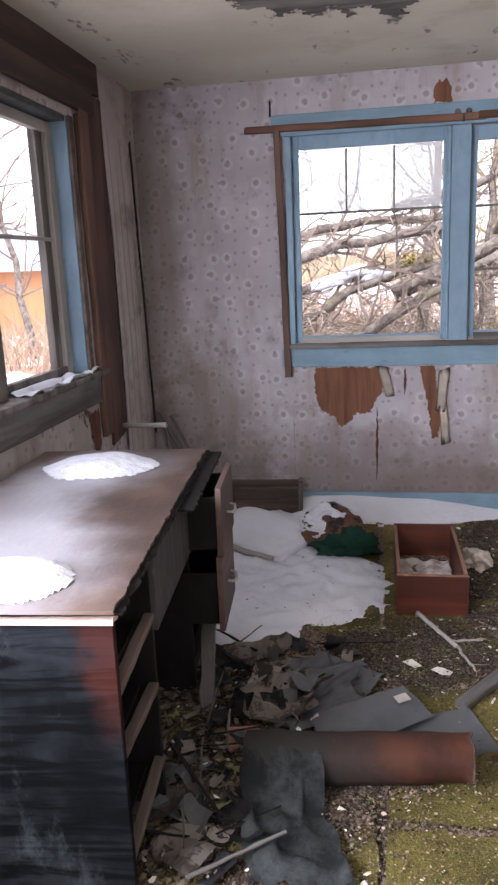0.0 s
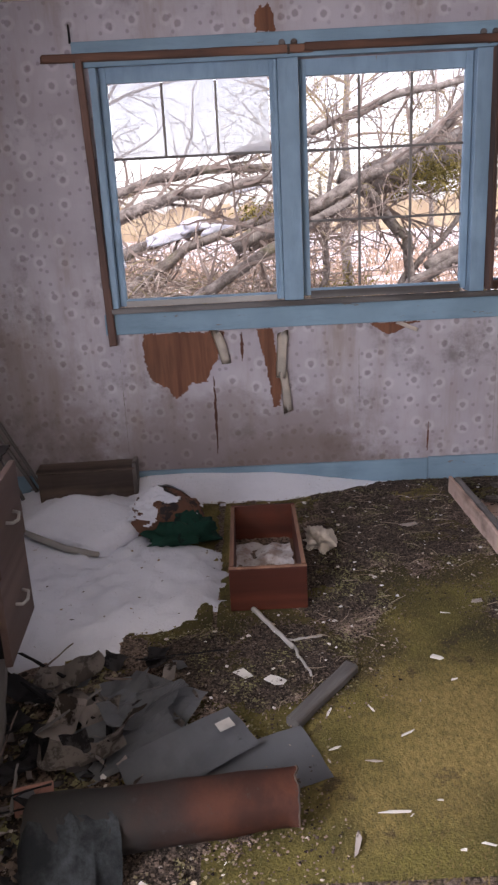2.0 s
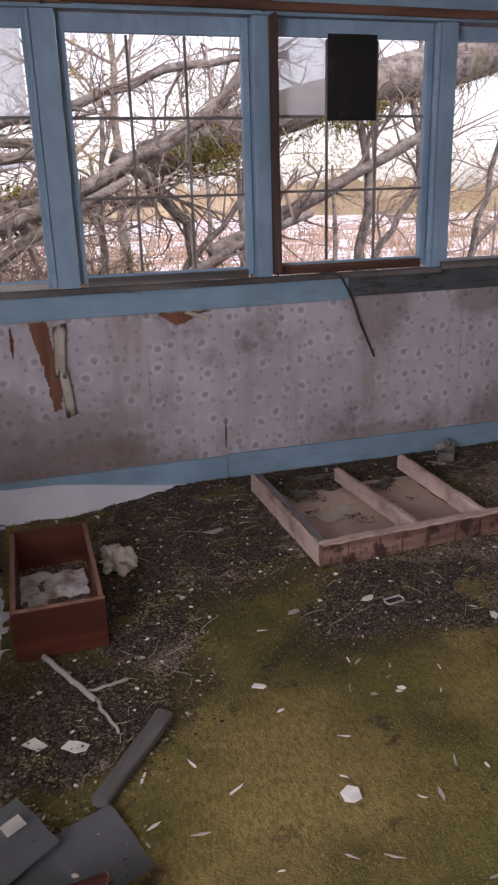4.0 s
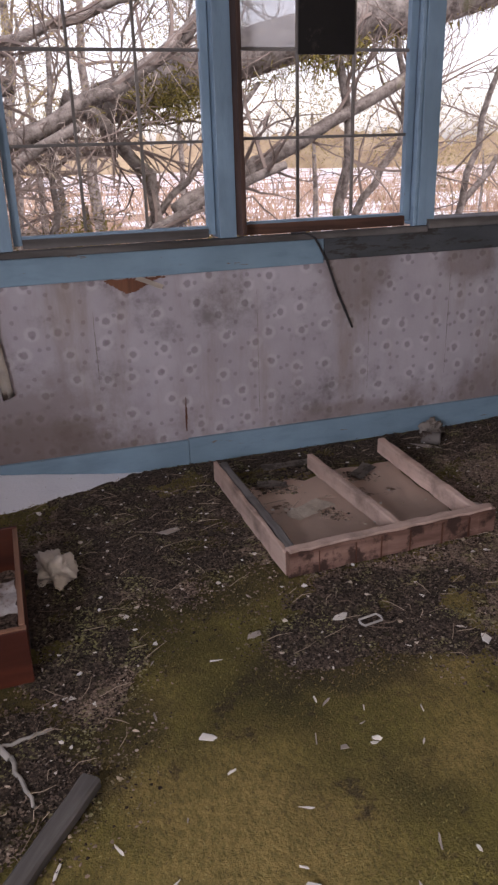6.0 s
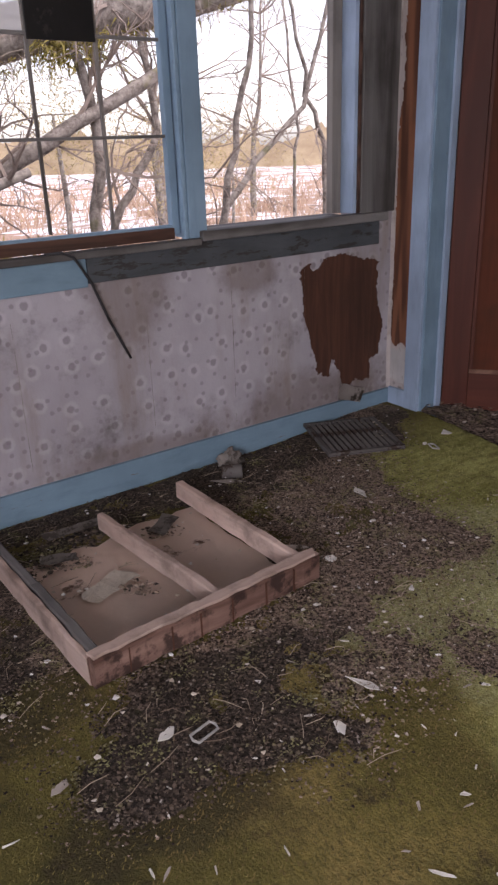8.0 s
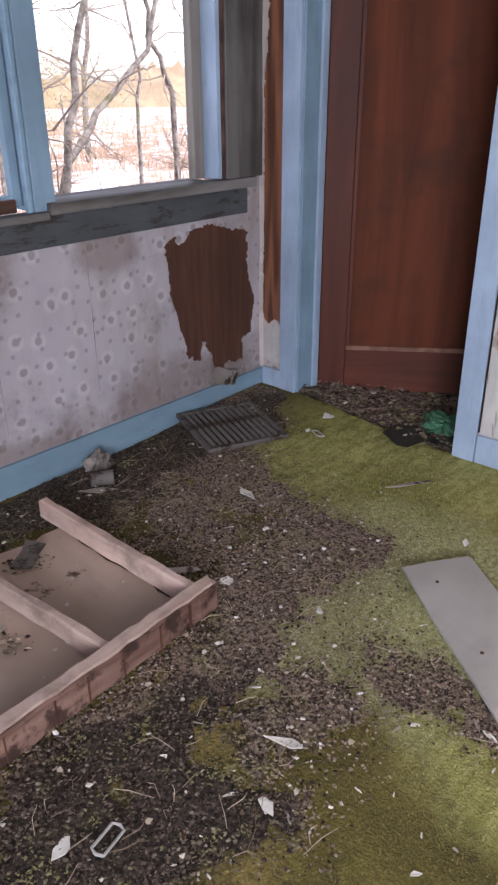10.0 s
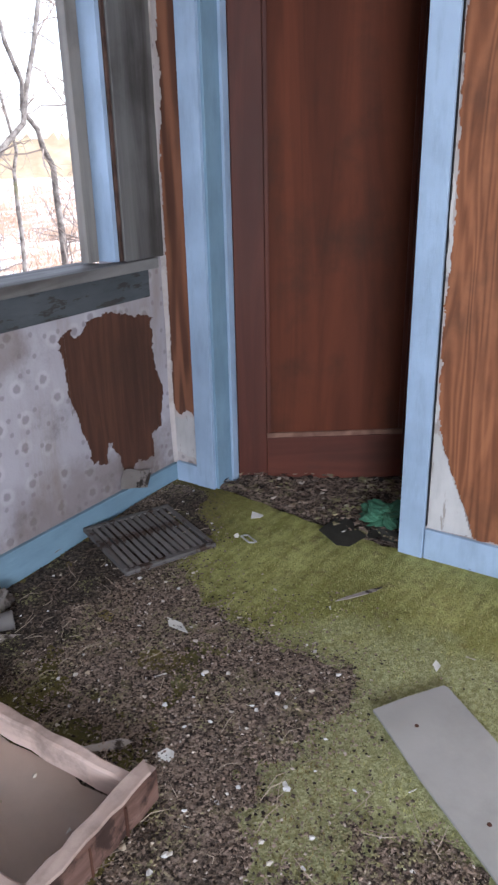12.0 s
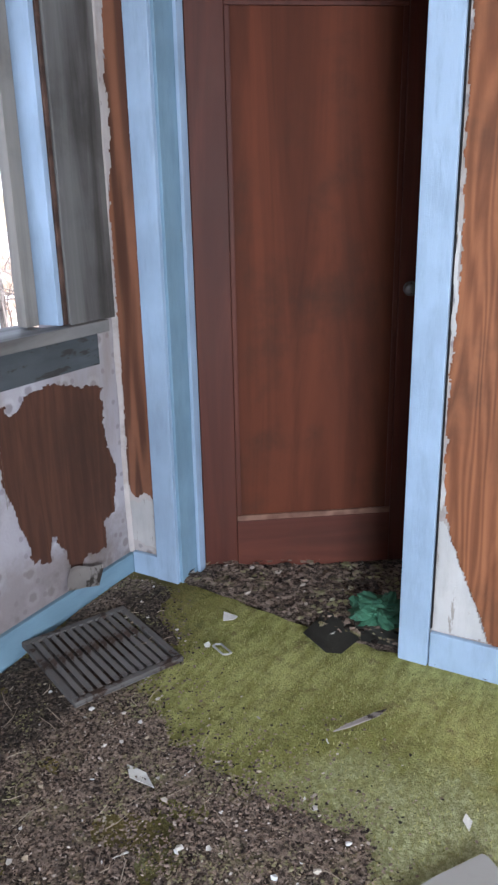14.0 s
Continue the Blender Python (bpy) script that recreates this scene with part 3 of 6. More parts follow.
def outline(points, away, rng, axis="y", rough=0.012, cell=0.006, thick=0.003):
    """A patch with a torn rim on a wall, within the corners (u, z) given."""
    bm = bmesh.new()
    us, zs = [p[0] for p in points], [p[1] for p in points]
    seed = rng.uniform(0, 90)

    def within(u, z):
        q = Vector((u * 22, z * 22, seed))
        u += rough * 1.3 * noise.noise(q) + rough * 0.6 * noise.noise(q * 3)
        z += rough * 1.3 * noise.noise(q + Vector((0, 0, 7))) + rough * 0.6 * noise.noise(q * 3.1)
        odd = False
        for (u0, z0), (u1, z1) in zip(points, points[1:] + points[:1]):
            if (z0 > z) != (z1 > z) and u < u0 + (u1 - u0) * (z - z0) / (z1 - z0):
                odd = not odd
        return odd

    step = min(cell, max(0.0015, (max(us) - min(us)) / 5))
    nu, nz = int((max(us) - min(us)) / step) + 3, int((max(zs) - min(zs)) / cell) + 3
    u_, z_ = min(us) - step, min(zs) - cell
    put = (lambda u, z, d: (u, away - d, z)) if axis == "y" else (lambda u, z, d: (away - d, u, z))
    vs = {}
    for i in range(nu):
        for j in range(nz):
            if within(u_ + (i + 0.5) * step, z_ + (j + 0.5) * cell):
                c = []
                for p in ((i, j), (i + 1, j), (i + 1, j + 1), (i, j + 1)):
                    if p not in vs:
                        vs[p] = bm.verts.new(put(u_ + (p[0] + rng.uniform(-0.35, 0.35)) * step, z_ + (p[1] + rng.uniform(-0.35, 0.35)) * cell, thick))
                    c.append(vs[p])
                bm.faces.new(c)
    return bm


def shard(l, w, t, rng):
    """A thin irregular chip about the origin."""
    bm = bmesh.new()
    n = rng.choice((4, 5, 6))
    a0 = rng.uniform(0, 6)
    rim = [(math.cos(a0 + math.tau * (i + rng.uniform(-0.35, 0.35)) / n), math.sin(a0 + math.tau * (i + rng.uniform(-0.35, 0.35)) / n)) for i in range(n)]
    up = [bm.verts.new((x * l / 2 * rng.uniform(0.7, 1), y * w / 2 * rng.uniform(0.7, 1), t + rng.uniform(0, 0.004))) for x, y in rim]
    dn = [bm.verts.new((q.co.x, q.co.y, q.co.z - t)) for q in up]
    bm.faces.new(up)
    bm.faces.new(dn[::-1])
    for i in range(n):
        j = (i + 1) % n
        bm.faces.new((up[i], dn[i], dn[j], up[j]))
    return bm


def smooth01(a, b, x):
    x = min(1, max(0, (x - a) / (b - a)))
    return x * x * (3 - 2 * x)


def ground_z(x, y):
    """The floor, heaved a little in the corner by the door."""
    return 0.05 * smooth01(2.5, 3.4, x) * smooth01(3.4, 4.2, y) + 0.006 * noise.noise(Vector((x * 3, y * 3, 5)))


WX, EX, NY, SY, CZ = -1.28, 3.50, 4.39, -1.7, 2.42

# ---- floor, walls, ceiling ----
floor = part("floor", boxes((WX - 0.15, 4.9, SY - 0.15, NY + 0.15, -0.16, -0.012), bevel=0), M["soil"])
tagged(floor, "old floor under a mossy carpet", "floor", kind="structure")
for n_c, (x0, x1, y0, y1) in enumerate(((WX, 0.088, SY, 1.826), (0.094, EX + 0.02, SY, 1.820), (WX, 0.090, 1.834, NY), (0.097, EX + 0.02, 1.829, NY))):
    bm = field(x0, x1, y0, y1, 0.05, lambda x, y: 0.001, ground_z)
    for q in bm.verts:
        q.co.x, q.co.y = min(max(q.co.x, x0), x1), min(max(q.co.y, y0), y1)
    c = part("carpet", bm, M["carpet"], floor, "", True)


def wall(name, mat, label, *specs):
    return tagged(part(name, boxes(*specs, bevel=0), mat), label, "wall", kind="structure")


WO = (-0.43, 3.29, 0.985, 2.13)
wall_n = wall("wall_north", M["paper_n"], "faded flowered wallpaper wall with a row of windows",
              (WX - 0.15, WO[0], NY, NY + 0.15, -0.1, CZ), (WO[1], EX + 0.12, NY, NY + 0.15, -0.1, CZ),
              (WO[0], WO[1], NY, NY + 0.15, -0.1, WO[2]), (WO[0], WO[1], NY, NY + 0.15, WO[3], CZ))
# opening is stretched out of view to y -1.2 for the west lamp
wall_w = wall("wall_west", M["paper_w"], "stained papered wall with a window over the desk",
              (WX - 0.15, WX, 3.45, NY, -0.1, CZ), (WX - 0.15, WX, SY, -1.2, -0.1, CZ),
              (WX - 0.15, WX, -1.2, 3.45, -0.1, 0.98), (WX - 0.15, WX, -1.2, 3.45, 2.13, CZ))
DO = (3.296, 4.18, 2.16)
wall_e = wall("wall_east", M["paper_w"], "papered wall with bare plywood beside a doorway",
              (EX, EX + 0.12, SY, DO[0], -0.1, CZ), (EX, EX + 0.12, DO[1], NY, -0.1, CZ), (EX, EX + 0.12, DO[0], DO[1], DO[2], CZ))
# south opening is made up, to let the south lamp in
wall("wall_south", M["paper_n"], "unseen papered wall, opening added for the fill lamp", (WX - 0.15, EX + 0.12, SY - 0.15, SY, -0.1, 0.95), (WX - 0.15, EX + 0.12, SY - 0.15, SY, 2.15, CZ), (WX - 0.15, 1.85, SY - 0.15, SY, 0.95, 2.15), (3.12, EX + 0.12, SY - 0.15, SY, 0.95, 2.15))
wall("wall_hall", M["paper_w"], "dim papered wall of the room beyond the door",
     (EX + 0.12, 4.9, 2.35, 2.45, -0.1, CZ), (EX + 0.12, 4.9, NY, NY + 0.15, -0.1, CZ), (4.8, 4.9, 2.45, NY, -0.1, CZ))
tagged(part("ceiling", boxes((WX - 0.15, 4.9, SY - 0.15, NY + 0.15, CZ, CZ + 0.12), bevel=0), M["ceiling"]), "cream plaster ceiling, stained and peeling", "ceiling", kind="structure")

rng = random.Random(7)


def trim(name, bm, mat, label, kind="structure"):
    return tagged(part(name, bm, mat), label, "trim", kind=kind)


def board(a, b, width, thick, mat, name, label, rough=0.002, up=(0, 0, 1), n=12, bow=0.0):
    """A trim board from a to b."""
    a, b = Vector(a), Vector(b)
    ob = trim(name, plank((b - a).length, width, thick, rng, rough, n, bow=bow), mat, label)
    ob.matrix_basis = span(a, b, up)
    return ob


# baseboards
trim("baseboard", boxes((WX, 1.2, NY - 0.018, NY, 0.0, 0.122), (1.202, EX - 0.004, NY - 0.0185, NY, 0.0, 0.128), bevel=0.004), M["blue_x"], "blue painted baseboard under the windows")
trim("baseboard", boxes((EX - 0.018, EX, SY, 3.216, 0.0, 0.12), (EX - 0.018, EX, 4.256, NY - 0.022, 0.0, 0.14), bevel=0.004), M["blue_lit"], "blue baseboard beside the doorway, lightened as if lit")
trim("baseboard", boxes((WX, WX + 0.018, SY, NY - 0.022, 0.0, 0.11), bevel=0.004), M["grey_wood"], "soiled baseboard behind the desk")

# window band on the north wall: head casing, apron, stool, posts
HC = trim("trim", boxes((-0.50, 3.40, NY - 0.022, NY, 2.125, 2.235), bevel=0.004), M["blue_x"], "blue head casing across all windows")
trim("trim", boxes((-0.475, 1.86, NY - 0.020, NY, 0.872, 0.978), bevel=0.004), M["blue_x"], "blue window apron board")
trim("trim", boxes((1.863, 3.385, NY - 0.021, NY, 0.884, 0.992), bevel=0.004), M["blue_dark"], "soot-stained blue window apron board")
trim("trim", boxes((-0.445, 2.36, NY - 0.045, NY + 0.02, 0.98, 1.006), bevel=0.005), M["grey_wood_x"], "worn window stool board")
trim("trim", boxes((2.364, 3.415, NY - 0.050, NY + 0.02, 0.994, 1.034), bevel=0.005), M["grey_wood_x"], "worn window stool board by the door")
rod = board((-0.64, NY - 0.032, 2.148), (0.62, NY - 0.032, 2.138), 0.022, 0.036, M["brown_x"], "curtain_rail", "long brown wooden curtain rail above the windows", 0.003)
tagged(rod, kind="object")
rod["kind"] = "object"
rod2 = board((0.58, NY - 0.042, 2.142), (3.36, NY - 0.042, 2.130), 0.022, 0.036, M["brown_x"], "curtain_rail", "second length of brown wooden curtain rail", 0.003)
rod2["kind"] = "object"
side = board((-0.440, NY - 0.018, 0.82), (-0.468, NY - 0.018, 2.15), 0.036, 0.028, M["brown_z"], "trim", "loose brown side strip of the window", 0.003, (0, -1, 0))
trim("trim", boxes((-0.43, -0.397, NY - 0.02, NY + 0.12, 1.006, 2.123), bevel=0.003), M["blue"], "blue window jamb")
for x0, x1 in ((0.452, 0.550), (1.388, 1.462), (2.318, 2.402)):
    trim("trim", boxes((x0, x1, NY - 0.022, NY + 0.10, 1.007, 2.123), bevel=0.004), M["blue"], "blue post between two windows")
board((1.474, NY - 0.005, 1.02), (1.470, NY - 0.005, 2.12), 0.020, 0.09, M["brown_z"], "trim", "bare brown stop strip beside a window post", 0.002, (0, -1, 0))
board((0.441, NY + 0.012, 1.02), (0.441, NY + 0.012, 2.12), 0.018, 0.03, M["blue"], "trim", "blue stop strip beside a window post", 0.001, (0, -1, 0))
board((2.307, NY + 0.012, 1.007), (2.307, NY + 0.012, 2.12), 0.018, 0.03, M["blue"], "trim", "blue stop strip beside a window post", 0.001, (0, -1, 0))
# right jamb: lit-toned blue reveal, bare edge, grey board for wallpaper in shade
trim("trim", boxes((3.215, 3.238, NY - 0.012, NY + 0.14, 1.037, 2.123), bevel=0.003), M["blue_lit"], "blue jamb of the end window, lightened as if lit")
trim("trim", boxes((3.240, 3.256, NY - 0.018, NY + 0.14, 1.037, 2.123), bevel=0.003), M["brown_z"], "bare brown edge beside the end window")
board((3.372, NY, 1.037), (3.372, NY, 2.12), 0.225, 0.022, M["grey_wood_x"], "trim", "grey side board standing in for shaded wallpaper at the end window", 0.002, (0, -1, 0))


def sash(idx, x0, x1, z0, z1, mat, cols, rows, missing=(), bottom=0.035, y=NY + 0.03, label=""):
    """A wooden sash with its muntins, round the clear opening given."""
    w = tagged(new("window_%d" % idx), label, "window", kind="structure")
    t = 0.034
    part("stile", boxes((x0 - 0.034, x0, y, y + t, z0 - bottom, z1 + 0.072), bevel=0.003), mat, w)
    part("stile", boxes((x1, x1 + 0.034, y, y + t, z0 - bottom, z1 + 0.072), bevel=0.003), mat, w)
    part("rail", boxes((x0, x1, y + 0.001, y + t - 0.001, z0 - bottom, z0), bevel=0.003), mat, w)
    part("rail", boxes((x0, x1, y + 0.001, y + t - 0.001, z1, z1 + 0.072), bevel=0.003), mat, w)
    dx, dz = (x1 - x0) / cols, (z1 - z0) / rows
    for j in range(1, rows):
        if ("h", j) not in missing:
            part("muntin", boxes((x0, x1, y + 0.008, y + 0.024, z0 + j * dz - 0.006, z0 + j * dz + 0.006), bevel=0.002), M["grey_wood_x"], w)
    for i in range(1, cols):
        for j in range(rows):
            if ("v", i, j) not in missing:
                part("muntin", boxes((x0 + i * dx - 0.006, x0 + i * dx + 0.006, y + 0.009, y + 0.023, z0 + j * dz + 0.006, z0 + (j + 1) * dz - 0.006), bevel=0.002), M["grey_wood"], w)
    return w, dx, dz


gone = [("v", i, j) for i in (1, 2) for j in (0, 1)] + [("h", 1)]
w1, dx, dz = sash(1, -0.360, 0.415, 1.045, 2.060, M["blue"], 3, 3, gone, label="blue wooden window with three dusty upper panes")
for i in range(3):
    p = part("pane", boxes((-0.360 + i * dx + 0.007, -0.360 + (i + 1) * dx - 0.007, NY + 0.044, NY + 0.047, 1.045 + 2 * dz + 0.007, 2.060), bevel=0), M["haze"], w1, "dusty window pane")
    p.visible_shadow = False
part("rail", boxes((-0.36, 0.415, NY + 0.014, NY + 0.029, 1.008, 1.036), bevel=0.003), M["white_board"], w1, "flaking white bottom rail")
w2, dx, dz = sash(2, 0.590, 1.350, 1.055, 2.050, M["blue"], 3, 3, label="blue wooden window with nine empty panes")
part("rail", boxes((0.59, 1.35, NY + 0.014, NY + 0.029, 1.008, 1.045), bevel=0.003), M["grey_wood_x"], w2)
w3, dx, dz = sash(3, 1.510, 2.270, 1.062, 2.055, M["blue"], 3, 3, label="blue wooden window with a black board in one pane")
part("rail", boxes((1.51, 2.27, NY + 0.014, NY + 0.029, 1.008, 1.052), bevel=0.003), M["brown_x"], w3)
part("pane", boxes((1.510 + dx - 0.002, 1.510 + 2 * dx - 0.008, NY + 0.026, NY + 0.036, 1.062 + 2 * dz - 0.02, 2.070), bevel=0.002), M["black"], w3, "black board in place of a pane")
part("pane", boxes((1.517, 1.510 + dx - 0.010, NY + 0.044, NY + 0.047, 1.062 + 2 * dz + 0.007, 2.05), bevel=0), M["haze"], w3, "dusty window pane").visible_shadow = False
w4 = tagged(new("window_4"), "empty window opening with weathered side stile", "window", kind="structure")
part("stile", boxes((3.150, 3.205, NY + 0.06, NY + 0.10, 1.037, 2.12), bevel=0.003), M["grey_wood"], w4)
part("rail", boxes((2.406, 3.150, NY + 0.06, NY + 0.10, 2.06, 2.12), bevel=0.003), M["blue"], w4)
part("sill", boxes((2.404, 3.21, NY + 0.022, NY + 0.17, 1.012, 1.030), bevel=0.003), M["grey_wood_x"], w4)

# seams and tears of the wallpaper
slits = tagged(new("wallpaper_seams"), "open vertical seams in the wallpaper", "wallpaper", kind="structure")
for x, z0, z1, wd in ((0.062, 0.17, 0.66, 0.010), (1.198, 0.14, 0.33, 0.007), (0.83, 0.30, 0.85, 0.002), (1.55, 0.14, 0.8, 0.0012), (2.10, 0.16, 0.9, 0.0014), (2.52, 0.15, 0.9, 0.0014), (2.93, 0.5, 0.9, 0.0014), (-0.42, 0.14, 0.8, 0.002), (0.22, 0.70, 0.86, 0.012)):
    part("slit", outline([(x, z0), (x + wd, (z0 + z1) / 2), (x + wd * 0.3, z1), (x - wd * 0.6, (z0 + z1) / 2)], NY, rng, rough=wd * 0.3, cell=0.02), M["panel_dark"] if wd > 0.0025 else M["grime"], slits)


def torn(label, mat, pts, axis="y", away=NY, rough=0.012, cell=0.006):
    return tagged(part("torn_patch", outline(pts, away, rng, axis, rough, cell), mat), label, "wall damage", kind="structure")


torn("ragged bare brown patch under the window", M["panel"], [(-0.29, 0.866), (0.135, 0.866), (0.11, 0.76), (0.055, 0.66), (0.03, 0.60), (-0.05, 0.60), (-0.085, 0.55), (-0.145, 0.51), (-0.175, 0.57), (-0.265, 0.63), (-0.29, 0.69)])
torn("narrow bare brown strip under the window", M["panel"], [(0.30, 0.868), (0.385, 0.868), (0.405, 0.70), (0.43, 0.62), (0.41, 0.45), (0.375, 0.445), (0.352, 0.62)], rough=0.006)
torn("small bare brown tear under the window", M["panel"], [(0.885, 0.868), (1.165, 0.868), (1.09, 0.845), (1.02, 0.815), (0.99, 0.80), (0.93, 0.835)], rough=0.006)
torn("large bare brown patch near the corner", M["panel_dark"], [(2.905, 0.80), (2.955, 0.835), (2.985, 0.80), (3.04, 0.845), (3.17, 0.855), (3.40, 0.80), (3.40, 0.62), (3.445, 0.50), (3.42, 0.33), (3.36, 0.31), (3.36, 0.20), (3.25, 0.215), (3.185, 0.15), (3.155, 0.28), (3.10, 0.36), (3.075, 0.27), (3.01, 0.30), (2.97, 0.46), (2.93, 0.56), (2.92, 0.66)])
torn("bare brown tear above the window", M["panel"], [(0.355, 2.237), (0.455, 2.237), (0.445, 2.29), (0.425, 2.36), (0.405, 2.33), (0.385, 2.35), (0.36, 2.33)], rough=0.006)
bm = bmesh.new()
add_tube(bm, [Vector(p) for p in ((1.70, NY - 0.030, 1.010), (1.758, NY - 0.050, 1.012), (1.800, NY - 0.052, 0.992), (1.832, NY - 0.034, 0.950), (1.872, NY - 0.026, 0.885), (1.930, NY - 0.016, 0.740), (1.975, NY - 0.010, 0.645), (2.013, NY - 0.006, 0.566))], [0.005, 0.005, 0.005, 0.005, 0.0055, 0.006, 0.006, 0.005], 8)
tagged(part("wall_cable", bm, M["soot"], None, "", True), "thin dark cable bent over the sill and down the wall", "cable")
for x in (0.506, 1.438):
    br = thing("rail_bracket", "small grey metal curtain bracket on the head casing", "bracket", pose(x, NY - 0.022, 2.186), "curtain brackets")
    for dx in (-0.028, 0.028):
        bm = bmesh.new()
        bmesh.ops.create_cone(bm, segments=14, cap_ends=True, radius1=0.016, radius2=0.013, depth=0.012, matrix=pose(dx, -0.006, 0, 90, 0, 0))
        part("plate", bm, M["vent"], br)
    part("arm", boxes((-0.006, 0.006, -0.030, 0.0, -0.050, -0.012), bevel=0.002), M["vent"], br)
nail = bmesh.new()
add_tube(nail, [Vector((-0.506, NY - 0.004, 2.232)), Vector((-0.505, NY - 0.012, 2.31))], [0.006, 0.004], 6)
tagged(part("iron_hook", nail, M["black"]), "thin black iron hook above the casing", "hook")


def flap(at, w, h, label, roll=0.0, bend=0.014):
    """A strip of paper peeling off the wall."""
    bm = sheet(w, h, 0.0012, 0.012, rng, 6, 0.15, bend)
    ob = tagged(part("paper_flap", bm, M["cream_paper"], None, "", True), label, "paper", kind="object")
    ob.matrix_basis = pose(*at, 90, roll, 0)
    return ob


flap((0.425, NY - 0.006, 0.72), 0.05, 0.26, "curled strip of torn wallpaper", 4)
flap((0.44, NY - 0.006, 0.54), 0.045, 0.22, "curled strip of torn wallpaper", -6)
flap((0.115, NY - 0.006, 0.78), 0.05, 0.18, "curled strip of torn wallpaper", -14)
flap((1.08, NY - 0.006, 0.845), 0.13, 0.022, "curled strip of torn wallpaper", 24, 0.006)
flap((3.20, NY - 0.025, 0.165), 0.15, 0.075, "torn dirty paper hanging over the baseboard", 18, 0.012).data.materials[0] = M["pale_paper"]

# door wall: casings, jambs, bare wood, paper remnants
# casings take the lightened blue, so their lit look is in the colour
trim("trim", boxes((EX - 0.022, EX, 4.162, 4.254, 0.0, 2.24), bevel=0.003), M["blue_lit"], "blue door casing by the corner, lightened as if lit")
trim("trim", boxes((EX - 0.022, EX, 3.220, 3.314, 0.0, 2.24), bevel=0.003), M["blue_lit"], "blue door casing beside the plywood, lightened as if lit")
trim("trim", boxes((EX - 0.022, EX, 3.317, 4.159, 2.145, 2.24), bevel=0.003), M["blue_lit"], "blue head casing of the doorway, lightened as if lit")
trim("trim", boxes((EX - 0.004, EX + 0.126, 4.150, 4.178, 0.0, 2.144), bevel=0.002), M["blue"], "blue door jamb by the corner")
trim("trim", boxes((EX - 0.004, EX + 0.126, 3.298, 3.320, 0.0, 2.144), bevel=0.002), M["blue"], "blue door jamb beside the plywood")
trim("trim", boxes((EX + 0.09, EX + 0.128, 4.134, 4.148, 0.0, 2.14), bevel=0.002), M["blue_lit"], "thin blue door stop")
torn("bare plywood sheet showing bold orange grain", M["ply"], [(3.045, 0.125), (3.075, 0.21), (3.11, 0.29), (3.170, 0.42), (3.203, 0.55), (3.208, 0.85), (3.205, 1.05), (3.196, 1.25), (3.208, 1.60), (3.209, 2.0), (3.206, 2.38), (2.6, 2.38), (2.6, 0.125)], "x", EX, 0.006, 0.005)
torn("bare brown wood strip between corner and casing", M["ply_strip"], [(4.262, 0.37), (4.30, 0.39), (4.345, 0.36), (4.375, 0.38), (4.372, 0.9), (4.37, 1.4), (4.345, 1.62), (4.355, 1.78), (4.34, 2.0), (4.345, 2.38), (4.262, 2.38)], "x", EX, 0.006)
torn("white backing paper left above the baseboard", M["paper_plain"], [(4.262, 0.165), (4.375, 0.185), (4.372, 0.345), (4.33, 0.335), (4.30, 0.365), (4.262, 0.35)], "x", EX, 0.004)
torn("white backing paper left beside the door casing", M["paper_plain"], [(3.050, 0.124), (3.212, 0.124), (3.212, 0.50), (3.19, 0.47), (3.16, 0.40), (3.10, 0.26)], "x", EX, 0.004)
for z0, z1 in ((0.52, 0.64), (1.02, 1.34)):
    torn("scrap of paper left along the door casing", M["paper_plain"], [(3.213, z0), (3.213, z1), (3.205, z1 - 0.03), (3.200, (z0 + z1) / 2), (3.20, z0 + 0.03)], "x", EX - 0.0035, 0.005)
trim("trim", boxes((EX - 0.010, EX - 0.001, 3.2145, 3.2185, 0.13, 2.4), bevel=0), M["desk_dark"], "dark gap along the door casing")
cs = board((EX - 0.010, NY - 0.010, 0.14), (EX - 0.010, NY - 0.010, 2.40), 0.018, 0.008, M["paper_w"], "trim", "grey paper strip down the corner", 0.003, (1, 1, 0))

# the door, standing ajar into the next room
DM = pose(EX + 0.142, 4.142, 0.03, 0, 0, math.degrees(math.atan2(-0.60, 0.43)))
door = tagged(new("door_1"), "red-brown one-panel wooden door standing ajar", "door", kind="structure")
door.matrix_basis = DM
DW, DH, DT = 0.81, 2.09, 0.035
for x0, x1 in ((0.0, 0.125), (DW - 0.085, DW)):
    part("stile", boxes((x0, x1, 0.0, DT, 0.0, DH), bevel=0.003), M["door"], door)
part("rail", boxes((0.126, DW - 0.086, 0.001, DT - 0.001, 0.0, 0.205), bevel=0.003), M["door_rail"], door)
part("rail", boxes((0.126, DW - 0.086, 0.001, DT - 0.001, DH - 0.12, DH), bevel=0.003), M["door_rail"], door)
part("panel", boxes((0.126, DW - 0.086, 0.014, 0.024, 0.205, DH - 0.12), bevel=0), M["door_panel"], door)
# bottom moulding is paler than the other three
for s in ((0.126, DW - 0.086, 0.003, 0.014, 0.205, 0.227), (0.126, DW - 0.086, 0.004, 0.014, DH - 0.134, DH - 0.12), (0.126, 0.144, 0.005, 0.014, 0.227, DH - 0.134), (DW - 0.104, DW - 0.086, 0.005, 0.014, 0.227, DH - 0.134)):
    part("moulding", boxes(s, bevel=0.003), M["moulding"] if s[5] < 1.0 else M["door"], door, "paler bottom moulding" if s[5] < 1.0 else "")
part("latch_plate", boxes((DW, DW + 0.002, 0.008, 0.028, 0.90, 1.02), bevel=0), M["metal"], door, "dull metal latch plate")
bm = bmesh.new()
